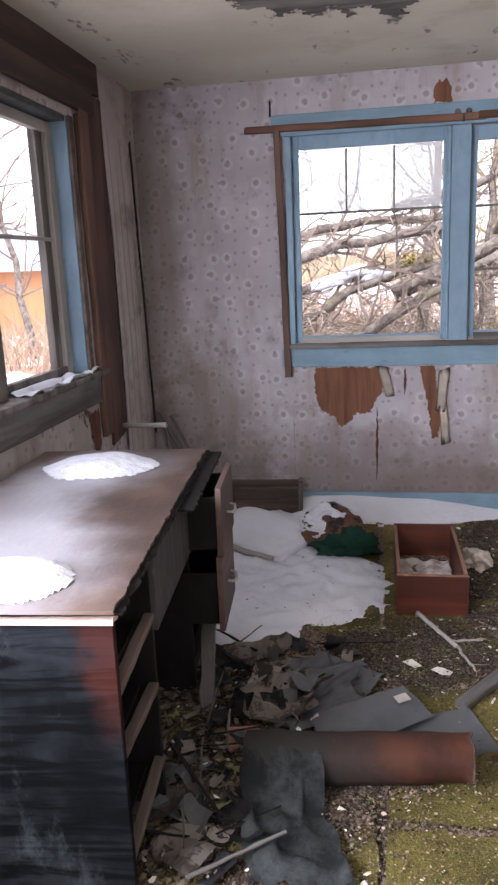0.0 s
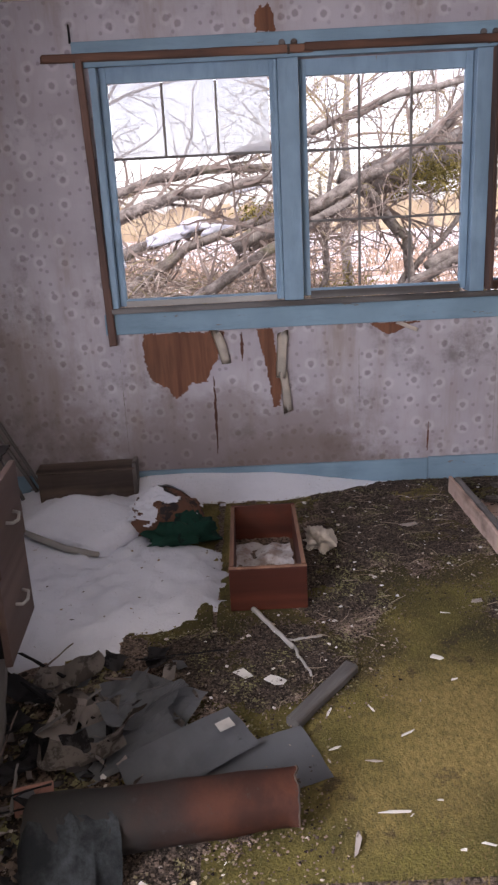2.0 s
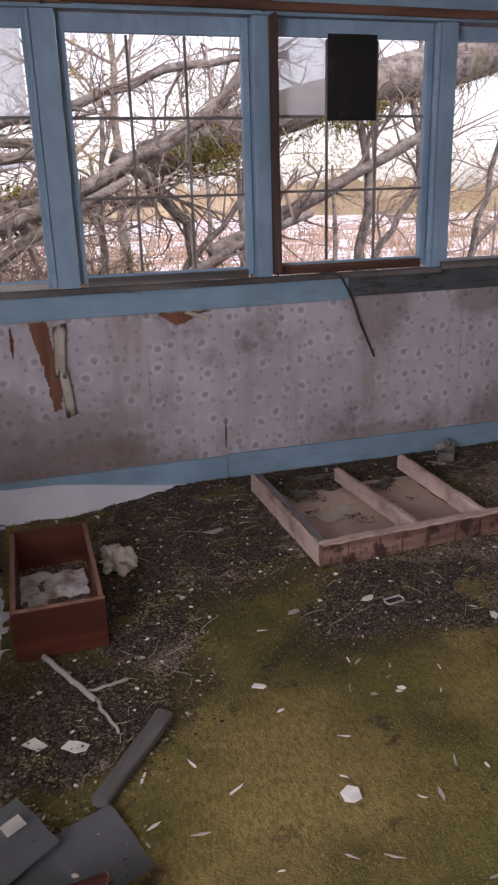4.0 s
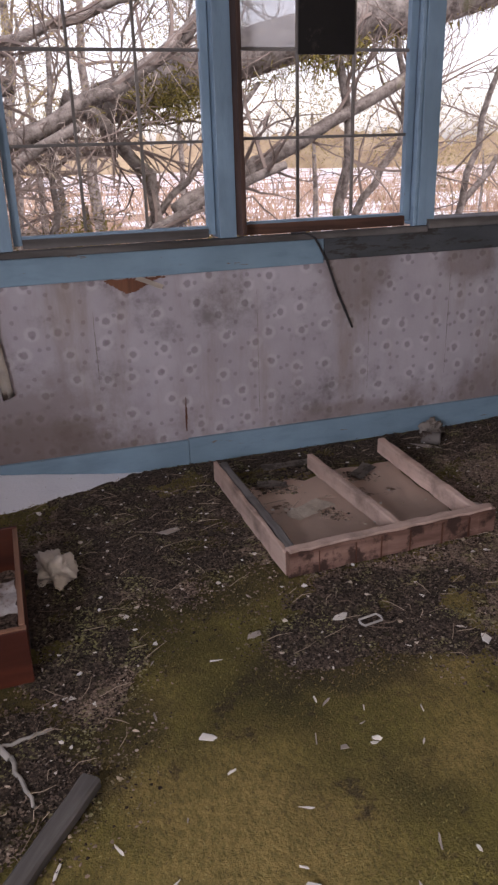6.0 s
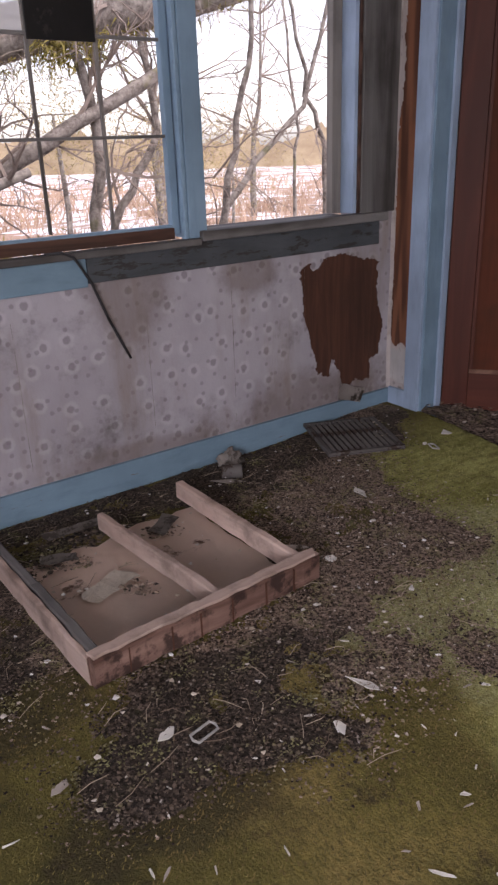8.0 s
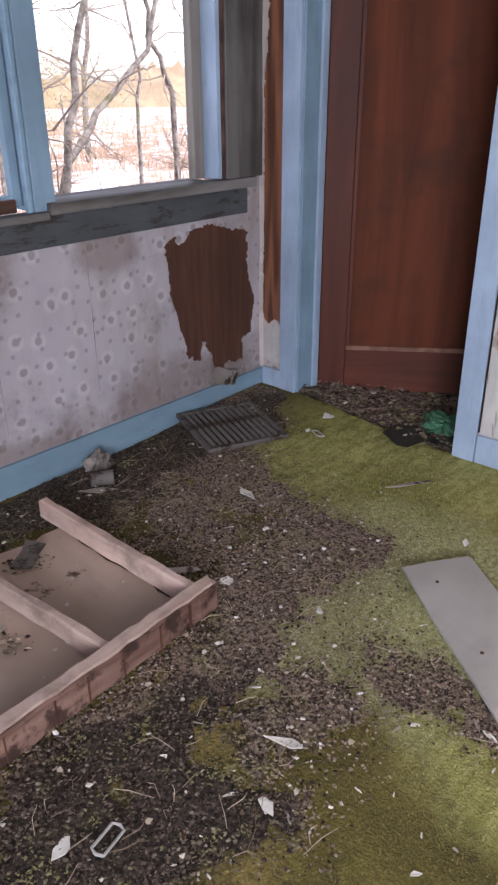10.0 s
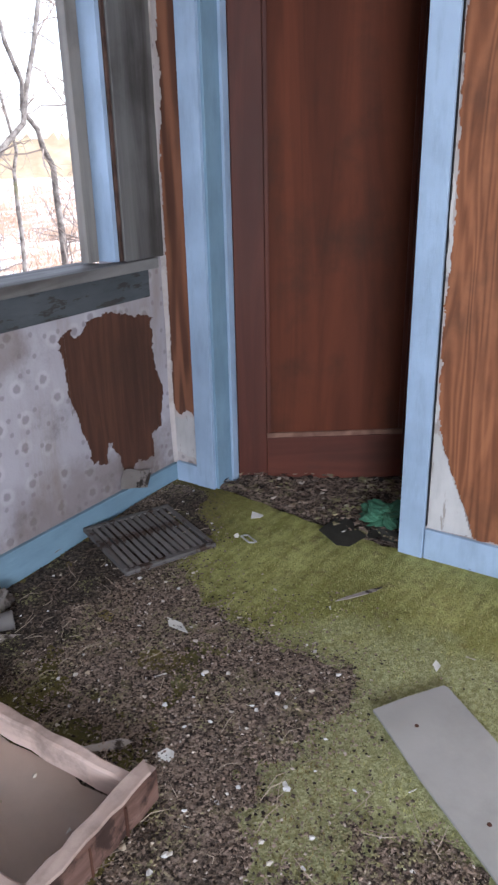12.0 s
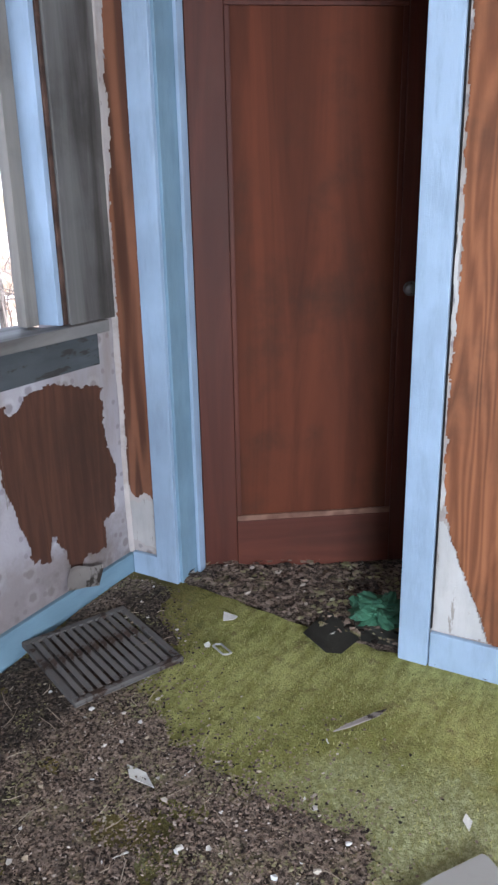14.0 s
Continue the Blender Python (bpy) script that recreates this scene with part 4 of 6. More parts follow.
bmesh.ops.create_uvsphere(bm, u_segments=16, v_segments=10, radius=0.026, matrix=pose(DW - 0.058, -0.045, 1.07))
add_tube(bm, [Vector((DW - 0.058, 0.0, 1.07)), Vector((DW - 0.058, -0.03, 1.07))], [0.012, 0.010], 10)
part("knob", bm, M["vent"], door, "tarnished door knob", True)

# west wall: raw boards, sill, sash
board((WX, -1.3, 2.215), (WX, 3.68, 2.225), 0.11, 0.036, M["brown_y"], "trim", "rough brown head board over the side window", 0.006, (1, 0, 0))
board((WX, -1.3, 2.345), (WX, 3.80, 2.350), 0.14, 0.020, M["brown_y"], "trim", "rough brown board under the ceiling", 0.006, (1, 0, 0))
board((WX, 3.590, 0.66), (WX, 3.565, 2.165), 0.115, 0.032, M["brown_z"], "trim", "rough brown side board of the side window", 0.006, (1, 0, 0))
board((WX, 3.755, 0.60), (WX, 3.735, 2.265), 0.20, 0.018, M["brown_z"], "trim", "split brown wall board", 0.008, (1, 0, 0))
board((WX + 0.001, 4.055, 0.05), (WX + 0.001, 4.03, 2.40), 0.36, 0.006, M["paper_w"], "trim", "bulging papered panel in the corner", 0.008, (1, 0, 0), 14, 0.02)
board((WX + 0.022, 4.335, 0.5), (WX + 0.018, 4.235, 2.13), 0.020, 0.008, M["black"], "trim", "black open joint in the corner", 0.004, (1, 0, 0))
trim("trim", boxes((WX - 0.13, WX + 0.045, -1.2, 3.60, 0.965, 0.992), bevel=0.006), M["grey_wood"], "weathered sill of the side window")
board((WX, -1.2, 0.89), (WX, 3.52, 0.90), 0.13, 0.022, M["grey_wood_x"], "trim", "dark weathered apron of the side window", 0.004, (1, 0, 0))
trim("trim", boxes((WX - 0.14, WX - 0.002, 3.425, 3.447, 0.994, 2.128), bevel=0.003), M["blue"], "blue jamb of the side window")
trim("trim", boxes((WX - 0.001, WX + 0.014, 3.43, 3.475, 0.994, 2.13), bevel=0.003), M["pale_slat"], "pale bare edge of the side window")
trim("trim", boxes((WX - 0.14, WX - 0.002, -1.2, 3.42, 2.105, 2.128), bevel=0.003), M["blue_dark"], "dark head jamb of the side window")
w5 = tagged(new("window_5"), "weathered side window with broken panes", "window", kind="structure")
sx0, sx1 = WX - 0.105, WX - 0.07
part("stile", boxes((sx0, sx1, 3.36, 3.42, 0.995, 2.10), bevel=0.003), M["white_board"], w5, "flaking white stile")
part("stile", boxes((sx0 - 0.02, sx1 - 0.02, 3.29, 3.355, 0.995, 2.10), bevel=0.003), M["grey_wood"], w5)
part("stile", boxes((sx0, sx1 + 0.04, 2.56, 2.70, 0.995, 2.10), bevel=0.004), M["grey_wood"], w5, "dark weathered post")
part("rail", boxes((sx0 + 0.001, sx1 - 0.001, 2.70, 3.36, 0.995, 1.035), bevel=0.003), M["grey_wood"], w5)
part("rail", boxes((sx0 + 0.001, sx1 - 0.001, 2.70, 3.36, 2.055, 2.10), bevel=0.003), M["white_board"], w5)
part("muntin", boxes((sx0 + 0.01, sx1 - 0.01, 2.70, 3.36, 1.595, 1.612), bevel=0.002), M["white_board"], w5)
# out-of-view frame of the stretched opening
part("stile", boxes((sx0, sx1, -1.2, -1.14, 0.995, 2.10), bevel=0.003), M["grey_wood"], w5)
part("rail", boxes((sx0 + 0.001, sx1 - 0.001, -1.14, 2.56, 0.995, 1.035), bevel=0.003), M["grey_wood"], w5)
part("rail", boxes((sx0 + 0.001, sx1 - 0.001, -1.14, 2.56, 2.055, 2.10), bevel=0.003), M["grey_wood"], w5)
torn("torn paper hanging below the side sill", M["pale_paper"], [(3.15, 0.82), (3.46, 0.825), (3.45, 0.74), (3.38, 0.70), (3.34, 0.60), (3.2, 0.62)], "x", WX + 0.006, 0.01)
torn("bare dark patch below the side sill", M["panel_dark"], [(3.36, 0.80), (3.50, 0.81), (3.50, 0.62), (3.44, 0.55), (3.40, 0.66)], "x", WX + 0.010, 0.01)

pc = outline([(-0.55, 2.5), (0.35, 2.5), (0.22, 3.30), (0.13, 3.60), (0.09, 3.38), (0.0, 3.34), (-0.04, 3.47), (-0.12, 3.30), (-0.17, 3.44), (-0.24, 3.28), (-0.30, 3.38), (-0.36, 3.22), (-0.45, 3.25)], 0, rng, "y", 0.03, 0.015)
for q in pc.verts:
    q.co = Vector((q.co.x, q.co.z, CZ - 0.004))
tagged(part("torn_patch", pc, M["grey_wood_x"]), "bare grey laths where the ceiling paper peeled", "ceiling damage", kind="structure")

# ---- the desk ----
DESK = Matrix.Translation((-0.46, 1.45, 0)) @ Matrix(((-0.088, -0.996, 0, 0), (0.996, -0.088, 0, 0), (0, 0, 1, 0), (0, 0, 0, 1)))
# in the desk's own space: x along its front from the near end, y from the front towards the wall
rng = random.Random(11)
desk = thing("desk", "wrecked dark wooden desk with peeling top and snow on it", "desk", DESK)


def ply_sheet(x0, x1, y0, y1, z, t, rough, seed):
    r = random.Random(seed)
    bm = bmesh.new()
    n = 110
    top = []
    for i in range(n + 1):
        u = i / n
        top.append((x0 + (x1 - x0) * u + (r.uniform(-rough, rough) if i in (0, n) else 0), y0 + rough * (1.2 * noise.noise(Vector((u * 22, seed, 0))) + 0.8 * noise.noise(Vector((u * 70, seed, 5))))))
    for i in range(n + 1):
        top.append((x1 - (x1 - x0) * i / n, y1))
    up = [bm.verts.new((x, y, z + t + 0.004 * noise.noise(Vector((x * 6, y * 6, z))))) for x, y in top]
    dn = [bm.verts.new((x, y, z)) for x, y in top]
    k = len(top)
    for i in range(n):
        bm.faces.new((up[i], up[i + 1], up[k - 2 - i], up[k - 1 - i]))
        bm.faces.new((dn[i], dn[i + 1], dn[k - 2 - i], dn[k - 1 - i]))
    for i in range(k):
        bm.faces.new((up[i], up[(i + 1) % k], dn[(i + 1) % k], dn[i]))
    return bm


part("desktop", ply_sheet(-0.015, 1.37, 0.0, 0.64, 0.768, 0.008, 0.006, 1), M["desk_top"], desk, "peeling brown desk top")
part("desktop", ply_sheet(-0.010, 1.38, -0.012, 0.63, 0.757, 0.007, 0.010, 2), M["desk_dark"], desk, "delaminated dark ply layer")
part("desktop", ply_sheet(-0.012, 1.39, 0.004, 0.63, 0.742, 0.010, 0.008, 3), M["tray_wood"], desk, "pale split ply layer")
part("desktop", ply_sheet(0.70, 1.41, -0.055, 0.2, 0.748, 0.006, 0.009, 4), M["desk_dark"], desk, "splintered ply edge")
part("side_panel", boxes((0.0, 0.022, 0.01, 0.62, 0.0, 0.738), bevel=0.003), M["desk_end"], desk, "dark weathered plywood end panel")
# inner panels below get the near-black wood, recess shade included
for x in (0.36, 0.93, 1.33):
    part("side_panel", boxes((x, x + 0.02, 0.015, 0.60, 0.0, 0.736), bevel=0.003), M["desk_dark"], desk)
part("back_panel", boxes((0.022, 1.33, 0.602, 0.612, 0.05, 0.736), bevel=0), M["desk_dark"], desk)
for z, tilt in ((0.555, 0.012), (0.375, -0.010), (0.13, 0.015)):
    s = part("drawer_runner", plank(0.335, 0.030, 0.020, rng, 0.0012, 8), M["pale_slat"], desk, "pale split drawer runner")
    s.matrix_basis = span((0.026, 0.03, z - tilt), (0.37, 0.022, z + tilt))
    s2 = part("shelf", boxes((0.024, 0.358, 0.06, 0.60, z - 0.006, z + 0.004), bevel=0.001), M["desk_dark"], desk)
part("apron", boxes((0.36, 0.93, 0.0, 0.016, 0.535, 0.738), bevel=0.003), M["desk_apron"], desk, "worn grey apron board")
part("stretcher", boxes((0.94, 1.33, 0.02, 0.05, 0.06, 0.10), bevel=0.004), M["desk_dark"], desk)
for z0, z1, pull in ((0.530, 0.765, 0.115), (0.265, 0.526, 0.108)):
    d = part("drawer", boxes((0.87, 1.20, -pull, -pull + 0.02, z0, z1), bevel=0.004), M["desk_front"], desk, "faded brown drawer front standing open")
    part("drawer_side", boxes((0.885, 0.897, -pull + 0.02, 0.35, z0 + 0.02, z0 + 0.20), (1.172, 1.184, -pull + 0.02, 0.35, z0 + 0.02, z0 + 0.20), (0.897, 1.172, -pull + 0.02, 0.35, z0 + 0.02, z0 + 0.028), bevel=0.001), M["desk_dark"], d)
    bm = bmesh.new()
    zc = (z0 + z1) / 2
    add_tube(bm, [Vector((0.99, -pull - 0.001, zc)), Vector((0.995, -pull - 0.020, zc - 0.004)), Vector((1.035, -pull - 0.026, zc - 0.010)), Vector((1.075, -pull - 0.020, zc - 0.004)), Vector((1.08, -pull - 0.001, zc))], [0.005] * 5, 8)
    part("handle", bm, M["metal"], d, "dull metal pull handle", True)
lo = part("foot_board", plank(0.42, 0.05, 0.02, rng, 0.006, 8), M["grey_wood_x"], desk, "broken grey bottom board")
lo.matrix_basis = span((0.80, -0.04, 0.02), (1.10, -0.02, 0.24))


# ---- snow ----
def blob(x, y, cx, cy, rx, ry, p=2.0):
    return 1 - (abs((x - cx) / rx) ** p + abs((y - cy) / ry) ** p)


def snow_floor(x, y):
    n = 0.26 * noise.noise(Vector((x * 4, y * 4, 2))) + 0.26 * noise.noise(Vector((x * 13, y * 13, 4))) + 0.12 * noise.noise(Vector((x * 30, y * 30, 6)))
    v = max(blob(x, y, -0.55, 3.30, 0.70, 0.42, 2.6), blob(x, y, -0.75, 3.75, 0.62, 0.75, 2.5), blob(x, y, -0.46, 2.86, 0.22, 0.25))
    v = min(v, 4 * (0.15 - x), 3 * (y - 2.70 - 0.45 * max(0, x + 0.5)))
    return 0.085 * (min(v, 0.45) + n) if v + n > 0 else -0.01


def snow_strip(x, y):
    top = 0.24 * smooth01(1.24, 0.3, x) * smooth01(-0.75, -0.3, x)
    v = (y - (NY - top)) * 4
    n = 0.06 * noise.noise(Vector((x * 6, y * 6, 8)))
    return 0.11 * min(v + n, 0.9) * (0.35 + 0.65 * smooth01(1.25, 0.0, x)) if v + n > 0 and top > 0.01 else -0.01


tagged(part("snow", field(-1.25, 0.20, 2.60, 4.36, 0.022, snow_floor, ground_z), M["snow"], None, "", True), "drift of white snow lying on the carpet", "snow", kind="stuff")
tagged(part("snow", field(-0.75, 1.28, 4.10, 4.37, 0.018, snow_strip, ground_z), M["snow"], None, "", True), "strip of white snow along the baseboard", "snow", kind="stuff")
for cx, cy, rx, ry, h in ((-0.90, 2.53, 0.24, 0.19, 0.055), (-0.78, 1.56, 0.20, 0.15, 0.055)):
    bm = field(cx - rx, cx + rx, cy - ry, cy + ry, 0.008, lambda x, y: h * (max(0.0, blob(x, y, cx, cy, rx * 0.9, ry * 0.9) + 0.32 * noise.noise(Vector((x * 7, y * 7, 1))) + 0.05 * noise.noise(Vector((x * 30, y * 30, 1)))) ** 1.1) * 0.9 - 0.005, lambda x, y: 0.780)
    tagged(part("snow", bm, M["snow"], None, "", True), "low mound of snow on the desk top", "snow", kind="stuff")
bm = field(WX - 0.05, WX + 0.044, 2.75, 3.50, 0.012, lambda x, y: 0.022 * smooth01(-0.2, 0.35, noise.noise(Vector((x * 20, y * 7, 3))) + 0.1) - 0.003, lambda x, y: 0.994)
tagged(part("snow", bm, M["snow"], None, "", True), "thin snow on the window sill", "snow", kind="stuff")

# ---- the pulled-out drawer ----
rng = random.Random(21)
DR = Matrix.Translation((0.148, 3.035, 0.004)) @ pose(0, 0, 0, 0, 0, 0.5)
dr = thing("drawer_box", "red-brown wooden drawer lying on the carpet, snow inside", "drawer", DR)
part("front", boxes((0.0, 0.292, 0.0, 0.018, 0.0, 0.172), bevel=0.003), M["drawer"], dr, "red-brown drawer front")
part("back", boxes((0.004, 0.288, 0.600, 0.614, 0.004, 0.185), bevel=0.003), M["drawer"], dr)
for x in (0.004, 0.274):
    part("side", boxes((x, x + 0.014, 0.018, 0.600, 0.002, 0.176), bevel=0.003), M["drawer"], dr)
    part("rim", boxes((x - 0.001, x + 0.015, 0.018, 0.600, 0.1765, 0.181), bevel=0.001), M["drawer_edge"], dr, "raw wooden rim")
part("rim", boxes((0.0, 0.292, 0.001, 0.017, 0.1725, 0.177), bevel=0.001), M["drawer_edge"], dr, "raw wooden rim")
part("bottom", boxes((0.018, 0.274, 0.018, 0.600, 0.010, 0.016), bevel=0), M["drawer_edge"], dr)
bm = field(0.02, 0.274, 0.03, 0.60, 0.015, lambda x, y: -0.020 + 0.040 * smooth01(0.14, 0.40, y) - 0.05 * smooth01(0.50, 0.60, y) + 0.022 * noise.noise(Vector((x * 15, y * 15, 2))), lambda x, y: 0.016)
sn = tagged(part("snow", bm, M["dirty_snow"], None, "", True), "dirty snow lying in the drawer", "snow", kind="stuff")
sn.matrix_basis = DR
so = tagged(part("soil", field(0.02, 0.274, 0.03, 0.60, 0.015, lambda x, y: 0.008 + 0.008 * noise.noise(Vector((x * 40, y * 40, 2))), lambda x, y: 0.016), M["soil"]), "dark dirt lying in the drawer", "litter", kind="stuff")
so.matrix_basis = DR


# ---- the upturned cabinet frame ----
TR = thing("cabinet_frame", "broken pinkish wooden cabinet frame lying on its back", "cabinet frame")
tz = 0.006
s = part("front_rail", plank(0.822, 0.032, 0.092, rng, 0.0035, 22), M["tray_front"], TR, "rotten front rail with saw cuts")
s.matrix_basis = span((1.283, 3.300, tz), (2.104, 3.338, tz + 0.004))
part("cap", plank(0.81, 0.040, 0.010, rng, 0.004, 22), M["tray_wood"], TR).matrix_basis = span((1.286, 3.306, tz + 0.0925), (2.100, 3.344, tz + 0.0965))
for f in (0.13, 0.30, 0.42, 0.56, 0.72, 0.86):
    x, y = 1.283 + 0.821 * f, 3.300 + 0.038 * f - 0.0165
    part("saw_cut", boxes((x - 0.002, x + 0.002, y - 0.004, y + 0.003, tz + 0.006, tz + 0.088), bevel=0), M["panel_dark"], TR, "dark saw cut")
part("side_rail", plank(0.82, 0.018, 0.088, rng, 0.003, 14), M["tray_wood"], TR, "bleached pink side rail").matrix_basis = span((1.283, 3.318, tz), (1.262, 4.125, tz + 0.004))
part("side_cleat", plank(0.44, 0.032, 0.060, rng, 0.003, 8), M["grey_wood_x"], TR, "grey cleat").matrix_basis = span((1.312, 3.325, tz + 0.030), (1.302, 3.745, tz + 0.032))
part("side_cleat", plank(0.36, 0.030, 0.062, rng, 0.003, 8), M["grey_wood_x"], TR, "grey cleat").matrix_basis = span((1.301, 3.755, tz + 0.032), (1.290, 4.12, tz + 0.034))
part("divider", plank(0.72, 0.030, 0.070, rng, 0.003, 14), M["tray_wood"], TR, "bleached wooden divider").matrix_basis = span((1.735, 3.345, tz + 0.018), (1.672, 4.05, tz + 0.028))
part("side_rail", plank(0.76, 0.034, 0.075, rng, 0.003, 14), M["tray_wood"], TR, "bleached wooden side rail").matrix_basis = span((2.055, 3.352, tz + 0.014), (2.040, 4.10, tz + 0.026))
part("backing", sheet(0.40, 0.66, 0.004, 0.004, rng, 10, 0.07), M["tray_bottom"], TR, "stained hardboard backing").matrix_basis = pose(1.535, 3.675, 0.016)
part("backing", sheet(0.32, 0.66, 0.004, 0.004, rng, 10, 0.05), M["tray_bottom"], TR, "stained hardboard backing").matrix_basis = pose(1.875, 3.69, 0.020)
for x, y, w, h, r, z in ((1.52, 3.70, 0.17, 0.09, 20, 0.028), (1.60, 4.10, 0.22, 0.05, -8, 0.05), (1.86, 3.93, 0.13, 0.07, 35, 0.04), (1.46, 3.95, 0.14, 0.06, -30, 0.035)):
    ob = tagged(part("cardboard_scrap", sheet(w, h, 0.002, 0.012, rng, 6, 0.2), M["cream_paper"] if z < 0.03 else M["grime"]), "torn scrap of board lying in the frame", "scrap", "scraps in the frame")
    ob.matrix_basis = pose(x, y, z, 4, -3, r)

# ---- vent grille ----
VG = thing("vent_grille", "rusty ribbed metal floor grille lying loose on litter", "grille", pose(2.76, 4.020, 0.040, 2, 1, -22))
part("plate", boxes((0.0, 0.37, 0.0, 0.38, 0.0, 0.006), bevel=0.002), M["vent"], VG)
for x0, x1, y0, y1 in ((0.0, 0.37, 0.0, 0.022), (0.0, 0.37, 0.358, 0.38), (0.0, 0.022, 0.023, 0.357), (0.348, 0.37, 0.023, 0.357)):
    part("frame", boxes((x0, x1, y0, y1, 0.0065, 0.018), bevel=0.003), M["vent"], VG)
for i in range(11):
    x = 0.032 + i * 0.0285
    s = part("slat", boxes((0.0, 0.016, 0.024, 0.356, 0.0, 0.004), bevel=0.001), M["vent"], VG)
    s.matrix_basis = pose(x, 0, 0.009, 0, -28, 0)

# ---- white board, sticks ----
rng = random.Random(31)
bm = bmesh.new()
e1, e2 = Vector((0.198, -0.129, 0)), Vector((-0.61, -0.79, 0))
rim = []
for a, b in ((0, 0), (0.45, -0.004), (0.97, 0.0), (1.0, 0.012), (1.01, 0.25), (0.99, 0.5), (1.0, 0.78), (0.6, 0.80), (0.0, 0.79), (0.01, 0.5), (-0.02, 0.25), (0.0, 0.06)):
    rim.append(Vector((2.634, 3.026, 0.012)) + e1 * a + e2 * b)
lo_ = [bm.verts.new(p) for p in rim]
hi_ = [bm.verts.new(p + Vector((0, 0, 0.007))) for p in rim]
bm.faces.new(hi_)
bm.faces.new(lo_[::-1])
for i in range(len(rim)):
    j = (i + 1) % len(rim)
    bm.faces.new((lo_[i], lo_[j], hi_[j], hi_[i]))
wb = thing("white_board", "flat grey-white hardboard panel lying on the carpet", "board")
part("panel", bm, M["white_board"], wb)
for f, g in ((0.33, 0.10), (0.30, 0.42), (0.42, 0.66)):
    bm = bmesh.new()
    bmesh.ops.create_cone(bm, segments=10, cap_ends=True, radius1=0.006, radius2=0.005, depth=0.002, matrix=Matrix.Translation(Vector((2.634, 3.026, 0.020)) + e1 * f + e2 * g))
    part("nail_head", bm, M["panel_dark"], wb, "rusty nail head")


def stick(name, label, a, b, r, mat, taper=0.7, wob=0.006, n=7, square=False):
    a, b = Vector(a), Vector(b)
    if square:
        ob = part(name, plank((b - a).length, r * 2, r * 1.4, rng, 0.002, n), mat)
        ob.matrix_basis = span(a, b)
    else:
        bm = bmesh.new()
        pts = [a.lerp(b, i / n) + Vector((rng.uniform(-wob, wob), rng.uniform(-wob, wob), 0)) for i in range(n + 1)]
        add_tube(bm, pts, [r * (1 - (1 - taper) * i / n) * rng.uniform(0.92, 1.08) for i in range(n + 1)], 8)
        ob = part(name, bm, mat, None, "", True)
    return tagged(ob, label, "stick")


stick("wood_billet", "grey-brown length of split wood on the carpet", (0.340, 2.355, 0.004), (0.545, 2.615, 0.006), 0.024, M["grey_wood_x"], square=True)
ws = stick("white_stick", "pale stripped stick with a forked end", (0.233, 3.015, 0.022), (0.365, 2.76, 0.016), 0.010, M["white_board"], 0.8, 0.002)
stick("white_twig", "pale thin twig beside the stick", (0.365, 2.76, 0.012), (0.42, 2.60, 0.010), 0.006, M["white_board"])
stick("white_twig", "pale thin twig beside the stick", (0.34, 2.80, 0.012), (0.47, 2.83, 0.010), 0.006, M["white_board"])
for a, b, r in (((-1.23, 4.33, 0.62), (-0.93, 4.33, 0.03), 0.012), ((-1.20, 4.30, 0.56), (-0.99, 4.25, 0.03), 0.010), ((-1.16, 4.33, 0.60), (-0.86, 4.27, 0.03), 0.009)):
    stick("lath_stick", "thin grey lath leaning in the corner", a, b, r, M["grey_wood_x"], square=True)
stick("white_pipe", "short white pipe sticking out of the wall", (WX - 0.01, 3.80, 0.655), (-0.97, 3.60, 0.70), 0.013, M["white_board"], 1.0, 0.0)

# box board in the corner
cb = thing("wooden_crate", "low brown wooden crate against the wall", "crate", pose(-0.88, 4.24, 0.01, 0, 0, 3))
part("side", plank(0.50, 0.020, 0.17, rng, 0.004, 8), M["crate"], cb)
part("side", plank(0.48, 0.018, 0.15, rng, 0.004, 8), M["crate"], cb).matrix_basis = pose(0, 0.10, 0)
part("end", boxes((0.49, 0.512, -0.012, 0.115, 0.0, 0.20), bevel=0.003), M["grey_wood"], cb)
part("lid", plank(0.49, 0.13, 0.012, rng, 0.006, 8), M["crate"], cb).matrix_basis = pose(0.0, 0.05, 0.172, 3, 0, 0)


# ---- soft things under the snow ----
def lump(rx, ry, rz, seed, rough=0.12, flat=0.6, seg=28):
    """A sagging soft body that lies flat on its base."""
    bm = bmesh.new()
    bmesh.ops.create_uvsphere(bm, u_segments=seg, v_segments=seg // 2, radius=1.0)
    for q in bm.verts:
        p = q.co.copy()
        f = 1 + rough * noise.noise(p * 2.0 + Vector((seed, 0, 0))) + rough * 0.5 * noise.noise(p * 6 + Vector((0, seed, 0)))
        sx, sy = (abs(c) ** flat * (1 if c > 0 else -1) for c in (p.x, p.y))
        q.co = Vector((sx * rx * f, sy * ry * f, max(p.z, -0.35) * rz * f))
    low = min(q.co.z for q in bm.verts)
    for q in bm.verts:
        q.co.z -= low
    return bm


pil = thing("pillow", "snow-covered white pillow on the floor", "pillow", pose(-0.55, 3.78, 0.050, 4, 4, -30))
part("casing", lump(0.27, 0.20, 0.060, 3, 0.05, 0.32, 48), M["snow"], pil, "", True)
bm = bmesh.new()
add_tube(bm, [Vector((-0.24, -0.19, 0.03)), Vector((-0.1, -0.215, 0.035)), Vector((0.08, -0.22, 0.03)), Vector((0.24, -0.19, 0.03))], [0.010, 0.016, 0.016, 0.012], 8)
part("piping", bm, M["white_board"], pil, "grey-white rolled edge", True)
